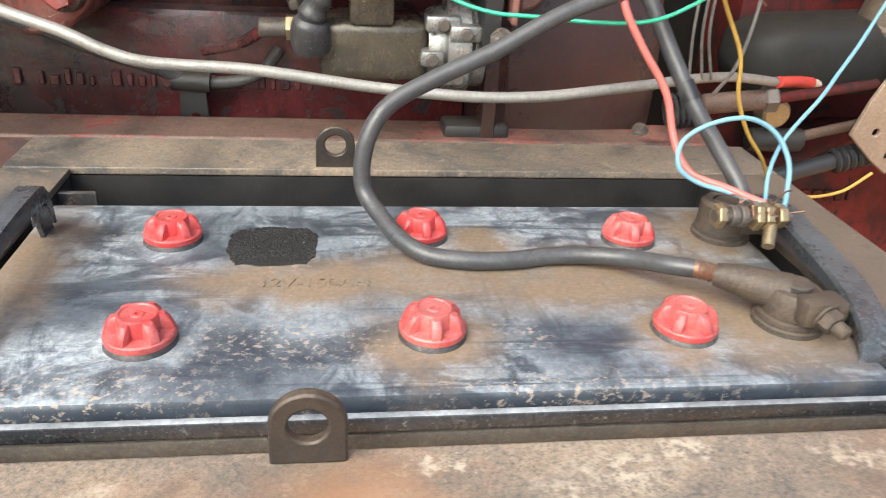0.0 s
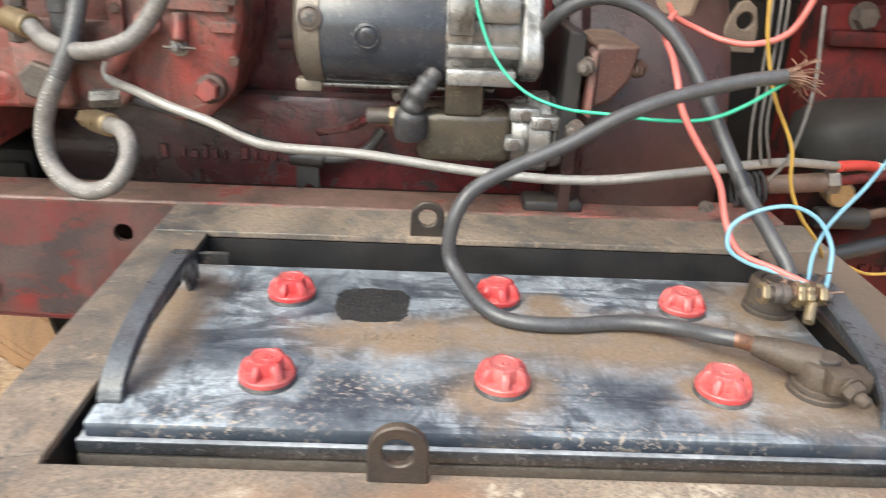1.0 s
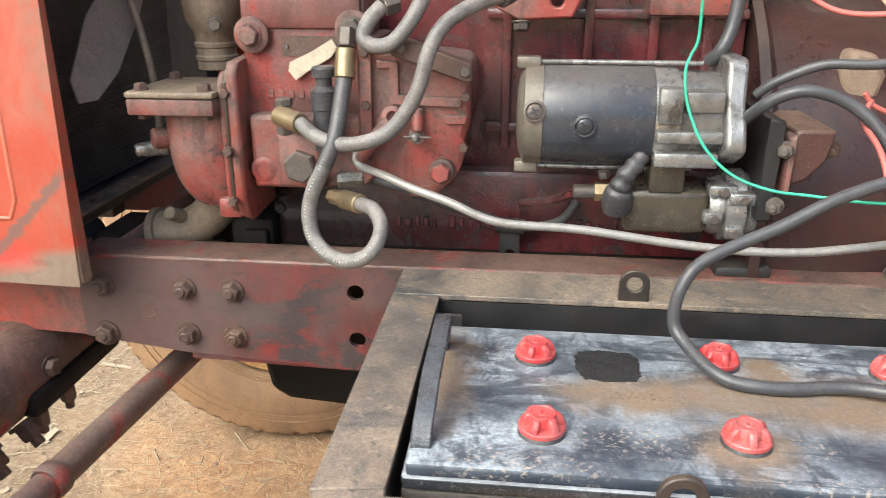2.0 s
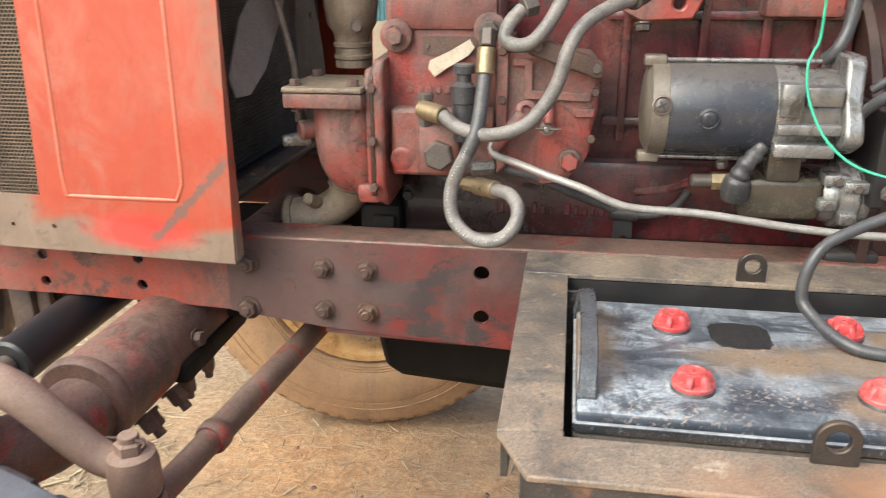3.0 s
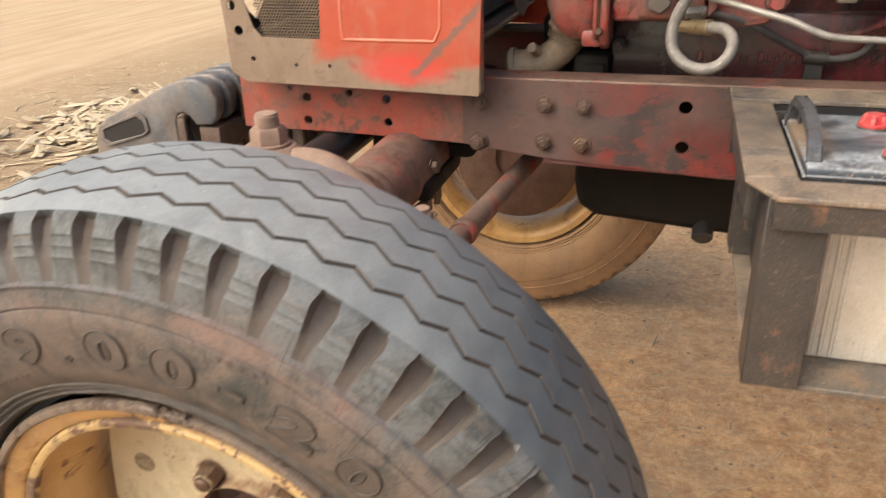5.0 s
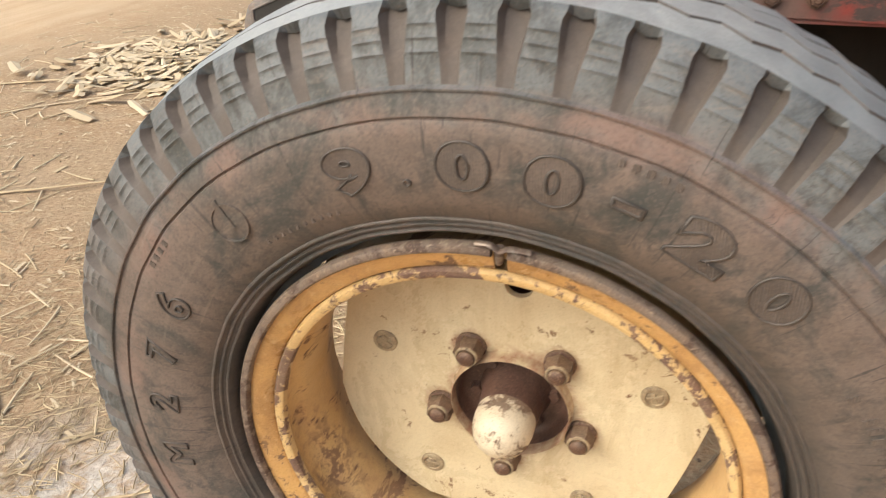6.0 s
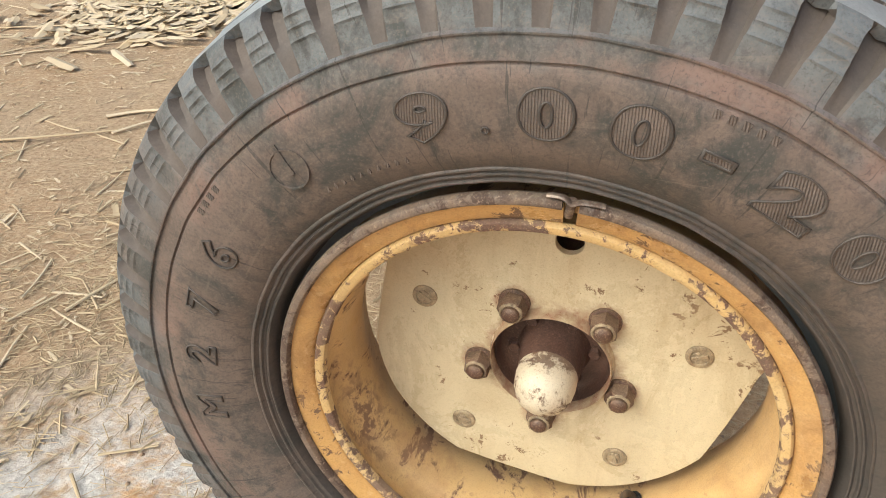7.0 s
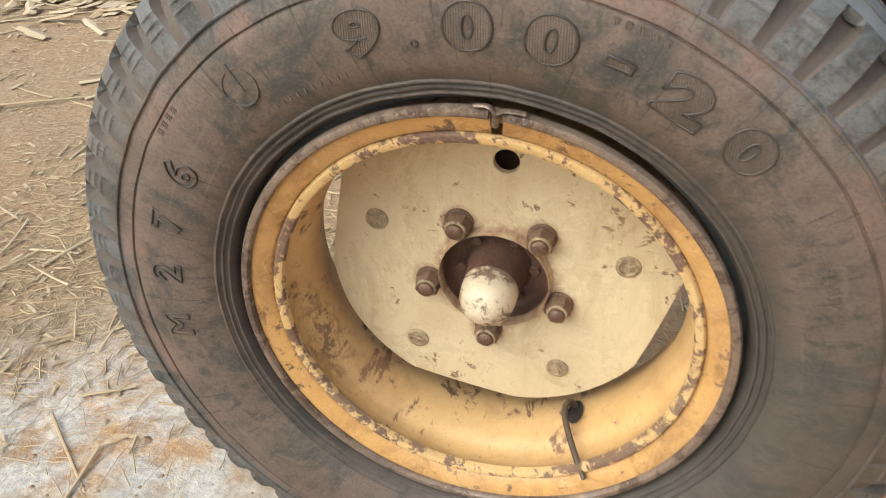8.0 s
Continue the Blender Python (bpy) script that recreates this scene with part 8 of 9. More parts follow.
    add_tube(bt, spline([(0.107, 0.196, 1.170), (0.099, 0.190, 1.160), (0.090, 0.188, 1.148), (0.085, 0.190, 1.134), (0.084, 0.194, 1.120), (0.085, 0.197, 1.107)], 7), lambda t: (0.0085 + 0.005 * t + 0.0010 * math.sin(38 * t)) if t < 0.62 else 0.0118 + 0.0052 * math.sqrt(max(0.0, 1 - ((t - 0.84) / 0.24) ** 2)), 18)
    part("rubber_boot", bt, BOOT_BLACK, s, "ribbed black rubber boot")
    bp = fresh()
    add_tube(bp, spline([(0.04, 0.245, 1.112), (0.018, 0.27, 1.095), (-0.02, 0.30, 1.080)], 6), 0.0055, 10)
    part("feed_pipe", bp, RED_BLOCK, s)
    return s


build_block()
build_bell()
build_gear_case()
build_pump()
build_drive_case()
build_water_elbow()
build_cooling()
build_starter()


# ---- hoses, pipes and fittings on the engine ----
def hose(name, points, r, mt, label, category, seg=14, per=8, squash=1.0):
    b = fresh()
    line = spline(points, per)
    mid = line[len(line) // 2]
    add_tube(b, line, r, seg, squash)
    return solo(name, b, mt, label, category, "hoses and wires", at=tuple(line[0]), smooth=60)


def fitting(parent, p0, p1, r, mt, label="", seg=6):
    b = fresh()
    add_rod(b, p0, p1, r, seg=seg, bevel=0.0012)
    return part("fitting", b, mt, parent, label, smooth=30)


def build_hoses():
    h = hose("fuel_hose", [(-0.262, 0.182, 1.199), (-0.240, 0.166, 1.188), (-0.213, 0.156, 1.183), (-0.185, 0.153, 1.186), (-0.160, 0.155, 1.197), (-0.140, 0.157, 1.220), (-0.127, 0.158, 1.245), (-0.117, 0.162, 1.280), (-0.102, 0.172, 1.305), (-0.075, 0.19, 1.322), (-0.05, 0.21, 1.330)],
             0.0080, HOSE_GREY, "dusty grey rubber fuel hose", "hose")
    fitting(h, (-0.292, 0.203, 1.203), (-0.262, 0.182, 1.199), 0.0115, BRASS, "tan brass hose tail", 16)
    fitting(h, (-0.288, 0.212, 1.180), (-0.288, 0.212, 1.193), 0.0105, BOLT_GREY)
    fitting(h, (-0.288, 0.212, 1.194), (-0.288, 0.212, 1.212), 0.0095, BRASS, "", 16)
    fitting(h, (-0.288, 0.212, 1.212), (-0.288, 0.212, 1.221), 0.0100, BOLT_GREY)
    fitting(h, (-0.05, 0.21, 1.330), (-0.035, 0.23, 1.338), 0.013, BOLT_GREY, "", 16)
    lo = hose("looped_hose", [(-0.2135, 0.196, 1.247), (-0.215, 0.182, 1.225), (-0.2165, 0.166, 1.2), (-0.2205, 0.155, 1.18), (-0.229, 0.15, 1.16), (-0.2415, 0.148, 1.135), (-0.2475, 0.146, 1.11), (-0.243, 0.14, 1.085), (-0.226, 0.13, 1.069), (-0.203, 0.122, 1.064), (-0.181, 0.12, 1.071), (-0.168, 0.124, 1.088), (-0.167, 0.134, 1.104), (-0.178, 0.15, 1.114), (-0.198, 0.172, 1.113)],
              0.0082, HOSE_GREY, "grey rubber hose bent in a loop", "hose")
    up_line = fresh()
    add_tube(up_line, spline([(-0.2135, 0.196, 1.247), (-0.215, 0.182, 1.225), (-0.2165, 0.166, 1.2), (-0.2205, 0.155, 1.18), (-0.229, 0.15, 1.16)], 8), 0.0086, 14)
    part("clean_length", up_line, HOSE_BLACK, lo, "black clean upper length")
    fitting(lo, (-0.2125, 0.204, 1.276), (-0.2135, 0.195, 1.246), 0.0112, BRASS, "crimped brass sleeve", 16)
    fitting(lo, (-0.2125, 0.212, 1.296), (-0.2125, 0.203, 1.277), 0.010, BOLT_GREY)
    fitting(lo, (-0.196, 0.170, 1.113), (-0.222, 0.196, 1.110), 0.0112, BRASS, "crimped brass sleeve", 16)
    fitting(lo, (-0.222, 0.196, 1.110), (-0.240, 0.214, 1.108), 0.009, BRASS)
    # pale print along the hose, as short bars lying on its skin
    ln = spline([(-0.2205, 0.155, 1.18), (-0.229, 0.15, 1.16), (-0.2415, 0.148, 1.135), (-0.2475, 0.146, 1.11), (-0.243, 0.14, 1.085), (-0.226, 0.13, 1.069), (-0.203, 0.122, 1.064), (-0.181, 0.12, 1.071), (-0.168, 0.124, 1.088)], 7)
    out = Vector((-0.35, -0.92, 0.12))
    for k in range(3, len(ln) - 3):
        if k % 7 in (2, 3):
            continue
        way = (ln[k + 1] - ln[k - 1]).normalized()
        u = (out - way * out.dot(way)).normalized()
        v = way.cross(u)
        m = Matrix((v, way, u)).transposed().to_4x4()
        m.translation = ln[k] + u * 0.0080
        b = fresh()
        add_box(b, -0.0010, 0.0008, -0.0002 - 0.0002 * (k % 3), 0.0003, -0.0006, 0.0003, 0, 1, m)
        part("printed_bar", b, PRINT_WHITE, lo)
    up = hose("small_hose", [(-0.172, 0.205, 1.320), (-0.186, 0.196, 1.304), (-0.190, 0.190, 1.288), (-0.178, 0.186, 1.281), (-0.160, 0.186, 1.284), (-0.143, 0.190, 1.302), (-0.128, 0.198, 1.328), (-0.118, 0.205, 1.352)], 0.0082, HOSE_GREY, "grey return hose with a tight bend", "hose")
    fitting(up, (-0.172, 0.205, 1.320), (-0.158, 0.214, 1.324), 0.012, BOLT_GREY)
    c = thing("primer_pump", (-0.240, 0.205, 1.17), "black hand primer pump with knurled knob", "primer pump", "tractor")
    b = fresh()
    add_lathe(b, (-0.2395, 0.206, 1.165), (0, 0, 1), [(0, 0), (0, 0.0135), (0.045, 0.0140), (0.046, 0.0155), (0.066, 0.0155), (0.068, 0.012), (0.071, 0.009), (0.080, 0.009), (0.081, 0.0125), (0.090, 0.0128), (0.092, 0.011), (0.092, 0)], 28)
    part("body", b, BOOT_BLACK, c)
    # steel pipe along the engine to the taped end
    pipe = hose("fuel_pipe", [(-0.203, 0.199, 1.166), (-0.2045, 0.196, 1.157), (-0.197, 0.190, 1.150), (-0.170, 0.172, 1.146), (-0.135, 0.152, 1.138), (-0.095, 0.140, 1.128), (-0.063, 0.136, 1.115), (-0.033, 0.135, 1.108), (0.034, 0.135, 1.105), (0.079, 0.135, 1.100), (0.126, 0.135, 1.094), (0.174, 0.135, 1.0895), (0.223, 0.135, 1.087), (0.272, 0.136, 1.0885), (0.322, 0.142, 1.093), (0.372, 0.158, 1.095), (0.423, 0.182, 1.095), (0.475, 0.212, 1.090), (0.540, 0.25, 1.077)],
                0.0046, PIPE_STEEL, "long dull steel fuel pipe", "pipe")
    t = fresh()
    add_tube(t, spline([(0.545, 0.253, 1.076), (0.575, 0.27, 1.073), (0.602, 0.285, 1.068)], 5), 0.0060, 12)
    part("red_tape", t, TAPE_RED, pipe, "red tape wrap")
    t = fresh()
    add_tube(t, spline([(0.602, 0.285, 1.068), (0.63, 0.30, 1.064), (0.66, 0.315, 1.062)], 5), 0.0056, 12)
    part("tan_tape", t, PAPER, pipe)
    dark = hose("drain_hose", [(-0.203, 0.225, 1.128), (-0.180, 0.222, 1.124), (-0.140, 0.225, 1.112), (-0.10, 0.25, 1.088), (-0.060, 0.285, 1.064), (-0.034, 0.296, 1.052), (0.0, 0.300, 1.050), (0.03, 0.305, 1.058), (0.05, 0.315, 1.08)], 0.0058, HOSE_BLACK, "black hose under the steel pipe", "hose")
    fitting(dark, (-0.232, 0.215, 1.127), (-0.203, 0.222, 1.128), 0.0095, STARTER_CAST)
    tag = fresh()
    add_plate(tag, [(-0.290, 1.246), (-0.282, 1.236), (-0.268, 1.246), (-0.240, 1.262), (-0.232, 1.272), (-0.238, 1.282), (-0.262, 1.268), (-0.288, 1.256)], [], 0.0012, Matrix.Rotation(radians(0), 4, "X") @ side_plane(0.244))
    solo("paper_tag", tag, PAPER, "torn cream paper tag stuck on the pump", "paper tag", at=(-0.26, 0.243, 1.25))


build_hoses()


# ---- battery cables and loose wires ----
def build_cables():
    h = hose("battery_cable", [(0.383, 0.070, 1.200), (0.345, 0.068, 1.194), (0.294, 0.062, 1.181), (0.253, 0.055, 1.166), (0.212, 0.048, 1.144), (0.172, 0.042, 1.126), (0.146, 0.036, 1.113), (0.133, 0.030, 1.102), (0.125, 0.026, 1.086), (0.122, 0.024, 1.067), (0.124, 0.020, 1.052), (0.132, 0.008, 1.043), (0.143, -0.012, 1.036), (0.155, -0.026, 1.032), (0.167, -0.033, 1.0300), (0.188, -0.038, 1.0297), (0.214, -0.038, 1.0297), (0.241, -0.033, 1.0300), (0.267, -0.035, 1.0315), (0.290, -0.046, 1.035), (0.307, -0.066, 1.041), (0.321, -0.075, 1.043)],
             0.0059, RUBBER_CABLE, "thick black battery cable in a loop", "cable", 16)
    b = fresh()
    add_tube(b, spline([(0.320, -0.074, 1.043), (0.327, -0.079, 1.043), (0.333, -0.083, 1.043)], 6), lambda t: 0.0056 + 0.0005 * math.sin(40 * t), 14)
    part("bare_strands", b, COPPER, h, "bare copper strands")
    b = fresh()
    add_tube(b, spline([(0.331, -0.082, 1.043), (0.345, -0.091, 1.043), (0.366, -0.103, 1.041)], 5), lambda t: 0.0072 + 0.0055 * t, 14)
    part("clamp_barrel", b, LEAD, h, "dust-brown clamp barrel")
    b = fresh()
    c = Vector((TERM_B[0], TERM_B[1], 1.0315))
    add_lathe(b, c, (0, 0, 1), [(0, 0.0100), (0, 0.0165), (0.012, 0.0165), (0.0155, 0.0145), (0.0165, 0.0115), (0.0155, 0.0095), (0.0155, 0.0)], 28)
    add_box(b, 0.374, 0.394, -0.124, -0.106, 1.032, 1.046, 0.003, 2)
    add_box(b, 0.362, 0.382, -0.131, -0.116, 1.034, 1.050, 0.003, 2)
    part("terminal_clamp", b, LEAD, h, "dust-caked lead terminal clamp")
    hexhead(h, (0.374, -0.130, 1.042), (0.35, -1, -0.25), 0.0125, 0.008, LEAD, 0.0085, 0.0045, 0.008)
    fr = fresh()
    rnd = random.Random(5)
    for k in range(46):
        a, bb = rnd.uniform(0, 6.28), rnd.uniform(0.2, 1.0)
        p0 = Vector((0.380, 0.070, 1.200))
        d = Vector((1, 0.15, 0.02)).normalized()
        u, v, w = basis(d)
        s = u * math.cos(a) + v * math.sin(a)
        pts = [p0 + s * 0.004, p0 + d * 0.009 + s * 0.008 * bb, p0 + d * rnd.uniform(0.012, 0.022) + s * 0.015 * bb, p0 + d * rnd.uniform(0.012, 0.030) + s * 0.020 * bb + Vector((rnd.uniform(-0.006, 0.006), rnd.uniform(-0.006, 0.006), rnd.uniform(-0.010, 0.004)))]
        add_tube(fr, spline(pts, 3), 0.00055, 4)
    tagged(part("frayed_end", fr, COPPER, h, "frayed copper strands at the cut end"), "frayed copper strands at the cut end", kind="stuff")

    g = hose("earth_cable", [(0.200, 0.190, 1.205), (0.212, 0.166, 1.228), (0.230, 0.155, 1.242), (0.252, 0.150, 1.247), (0.280, 0.145, 1.240), (0.304, 0.136, 1.224), (0.324, 0.122, 1.198), (0.340, 0.104, 1.166), (0.354, 0.084, 1.134), (0.368, 0.064, 1.104), (0.386, 0.046, 1.076), (0.397, 0.028, 1.056), (0.399, 0.016, 1.044)],
             0.0062, RUBBER_CABLE, "black cable from the starter to the battery", "cable", 16)
    b = fresh()
    add_tube(b, spline([(0.3615, 0.074, 1.119), (0.3665, 0.066, 1.107)], 4), 0.0067, 14)
    part("tape_joint", b, BLACK_GLOSS, g)
    b = fresh()
    c = Vector((TERM_A[0], TERM_A[1], 1.0305))
    add_lathe(b, c, (0, 0, 1), [(0, 0.0100), (0, 0.0185), (0.018, 0.0180), (0.021, 0.0150), (0.020, 0.0100)], 26)
    add_box(b, 0.384, 0.404, -0.012, 0.022, 1.034, 1.050, 0.003, 2)
    part("terminal_clamp", b, LEAD, g, "corroded terminal clamp")
    bo = fresh()
    add_rod(bo, (0.354, -0.024, 1.055), (0.410, -0.022, 1.053), 0.0042, seg=12)
    part("clamp_bolt", bo, BOLT_GREY, g)
    for x, r in ((0.353, 0.0085), (0.363, 0.0070), (0.369, 0.0078), (0.379, 0.0100), (0.386, 0.0095), (0.396, 0.0085)):
        n = fresh()
        add_rod(n, (x + 0.002, -0.0237, 1.0549), (x + 0.0075, -0.0235, 1.0547), r, seg=6 if r > 0.008 else 18, bevel=0.0008)
        part("nut", n, BRASS if r > 0.008 else BOLT_GREY, g, "dull brass nut")
    wr = fresh()
    rnd = random.Random(8)
    for k in range(22):
        p = Vector((0.388 + rnd.uniform(-0.01, 0.012), -0.022 + rnd.uniform(-0.008, 0.008), 1.055 + rnd.uniform(-0.004, 0.008)))
        q = p + Vector((rnd.uniform(-0.012, 0.018), rnd.uniform(-0.012, 0.012), rnd.uniform(-0.006, 0.012)))
        add_tube(wr, spline([p, (p + q) / 2 + Vector((0, 0, rnd.uniform(0, 0.006))), q], 3), 0.0006, 4)
    tagged(part("copper_twist", wr, COPPER, g, "twisted bare copper"), "twisted bare copper", kind="stuff")
    n = fresh()
    add_tube(n, spline([(0.394, -0.028, 1.050), (0.391, -0.034, 1.045), (0.388, -0.040, 1.040)], 4), 0.0042, 10)
    part("crimp", n, BRASS, g)

    hose("red_wire", [(0.320, 0.178, 1.234), (0.311, 0.165, 1.226), (0.306, 0.150, 1.216), (0.300, 0.100, 1.207), (0.298, 0.072, 1.194), (0.302, 0.060, 1.172), (0.318, 0.056, 1.146), (0.338, 0.050, 1.117), (0.346, 0.040, 1.086), (0.354, 0.022, 1.068), (0.374, 0.002, 1.064), (0.394, -0.016, 1.060)], 0.0028, WIRE_RED, "salmon red wire running to the battery terminal", "wire", 8)
    hose("red_wire", [(0.312, 0.176, 1.242), (0.322, 0.178, 1.230), (0.345, 0.182, 1.220), (0.365, 0.17, 1.213), (0.39, 0.16, 1.212), (0.415, 0.15, 1.225), (0.43, 0.145, 1.26)], 0.0028, WIRE_RED, "salmon red wire looped behind the cables", "wire", 8)
    hose("green_wire", [(0.150, 0.190, 1.330), (0.150, 0.190, 1.290), (0.144, 0.186, 1.276), (0.139, 0.180, 1.260), (0.143, 0.172, 1.228), (0.160, 0.155, 1.190), (0.186, 0.138, 1.166), (0.218, 0.118, 1.157), (0.251, 0.098, 1.158), (0.292, 0.078, 1.159), (0.328, 0.072, 1.163), (0.356, 0.070, 1.176), (0.385, 0.070, 1.196)], 0.0016, WIRE_GREEN, "thin green wire in a hanging curve", "wire", 8)
    hose("blue_wire", [(0.394, -0.018, 1.060), (0.374, 0.000, 1.062), (0.354, 0.008, 1.066), (0.340, 0.012, 1.076), (0.342, 0.018, 1.092), (0.360, 0.020, 1.104), (0.386, 0.020, 1.109), (0.408, 0.018, 1.100), (0.419, 0.010, 1.082), (0.416, -0.002, 1.066), (0.408, -0.016, 1.056), (0.400, -0.024, 1.054)], 0.0018, WIRE_BLUE, "pale blue wire in a ring over the terminal", "wire", 8)
    hose("blue_wire", [(0.388, -0.024, 1.058), (0.400, -0.004, 1.060), (0.408, 0.012, 1.074), (0.425, 0.030, 1.092), (0.457, 0.050, 1.116), (0.480, 0.070, 1.131), (0.504, 0.09, 1.148), (0.539, 0.12, 1.178), (0.564, 0.14, 1.194), (0.60, 0.17, 1.23)], 0.0015, WIRE_BLUE, "pale blue wire leading up to the bracket", "wire", 8)
    hose("yellow_wire", [(0.366, 0.10, 1.330), (0.369, 0.10, 1.275), (0.373, 0.10, 1.235), (0.380, 0.10, 1.207), (0.392, 0.10, 1.175), (0.414, 0.10, 1.136), (0.421, 0.10, 1.102), (0.437, 0.102, 1.072), (0.463, 0.112, 1.044), (0.50, 0.15, 1.004), (0.540, 0.19, 0.988), (0.575, 0.20, 0.974), (0.611, 0.20, 0.980), (0.638, 0.20, 1.000)], 0.0017, WIRE_YELLOW, "grimy yellow wire hanging beside the battery", "wire", 8)
    for dx in (0.0, 0.008, 0.014):
        hose("grey_wire", [(0.398 + dx, 0.16, 1.26), (0.402 + dx, 0.162, 1.20), (0.405 + dx, 0.168, 1.14), (0.415 + dx * 1.5, 0.18, 1.095)], 0.0013, HOSE_GREY, "thin grey wires hanging in a bunch", "wire", 6)
    hose("grey_wire", [(0.425, 0.12, 1.25), (0.432, 0.12, 1.18), (0.425, 0.12, 1.125), (0.415, 0.13, 1.095)], 0.0016, HOSE_GREY, "thin grey wire hanging beside the others", "wire", 6)
    hose("wire_loom", [(0.215, 0.20, 1.235), (0.235, 0.19, 1.252), (0.270, 0.18, 1.268), (0.31, 0.17, 1.270), (0.35, 0.165, 1.275)], 0.0052, RUBBER_CABLE, "black taped wire loom", "wire", 10)
    hose("blue_sleeve_wire", [(0.35, 0.165, 1.275), (0.39, 0.155, 1.285), (0.43, 0.14, 1.30), (0.50, 0.135, 1.335), (0.56, 0.13, 1.38)], 0.0055, TAPE_BLUE, "wire in a bright blue sleeve", "wire", 10)
    hose("brown_wire", [(0.25, 0.26, 1.345), (0.29, 0.25, 1.318), (0.33, 0.24, 1.312), (0.38, 0.23, 1.32), (0.43, 0.22, 1.345)], 0.003, WIRE_RED, "brown-red wire above the housing", "wire", 8)
    hose("upper_hose", [(0.200, 0.25, 1.34), (0.195, 0.245, 1.30), (0.185, 0.24, 1.275), (0.176, 0.25, 1.262)], 0.0075, RUBBER_CABLE, "black hose behind the starter nose", "hose", 10)


build_cables()


# ---- front axle, steering and weights ----
def build_axle():
    ax = thing("front_axle", (-0.70, 0.51, 0.80), "rust-brown tubular front axle with red remnants", "axle", "tractor")
    b = fresh()
    add_lathe(b, (-0.688, 0.035, 0.858), (0.012, 1, 0.008), [(0, 0), (0, 0.056), (0.010, 0.060), (0.93, 0.060), (0.94, 0.056), (0.94, 0)], 40)
    part("axle_tube", b, AXLE_PAINT, ax, "brown tube with red paint remnants")
    b = fresh()
    add_lathe(b, (-0.692, 0.022, 0.857), (0.012, 1, 0.008), [(0, 0), (0, 0.059), (0.006, 0.0625), (0.016, 0.0625), (0.020, 0.060)], 40)
    part("end_collar", b, AXLE_PAINT, ax, "split collar", bevel=0.001)
    hexhead(ax, (-0.627, 0.20, 0.866), (1, -0.1, 0.1), 0.020, 0.012, BOLT_RUST, 0.015)
    b = fresh()
    add_tube(b, spline([(-0.692, 0.03, 0.850), (-0.705, -0.03, 0.846), (-0.728, -0.075, 0.848), (-0.752, -0.105, 0.850)], 6), lambda t: 0.047 - 0.006 * t, 28)
    part("inner_beam", b, AXLE_PAINT, ax, "dusty sliding inner beam")
    for p in ((-0.660, 0.10, 0.800), (-0.652, 0.16, 0.806)):
        hexhead(ax, p, (0.6, -0.1, -0.75), 0.026, 0.026, BOLT_RUST, 0.019, 0.008, 0.012)
    hexhead(ax, (-0.640, 0.118, 0.862), (0.9, -0.35, 0.2), 0.024, 0.014, BOLT_RUST, 0.018)
    # black block put where only shadow lies, above the two bolts
    b = fresh()
    add_box(b, -0.650, -0.618, 0.150, 0.36, 0.818, 0.850, 0.008, 2)
    part("shadow_block", b, OIL_SHADE_BLACK, ax, "black block standing in for the shadow beside the axle")
    for y in (0.17, 0.23):
        hexhead(ax, (-0.630, y, 0.818), (0, 0, -1), 0.018, 0.020, BOLT_RUST, 0, 0.006, 0.012)
    b = fresh()
    add_box(b, -0.780, -0.580, 0.30, 0.72, 0.850, 0.912, 0.012, 2)
    part("pivot_bracket", b, OIL_SHADE_BLACK, ax)
    return ax


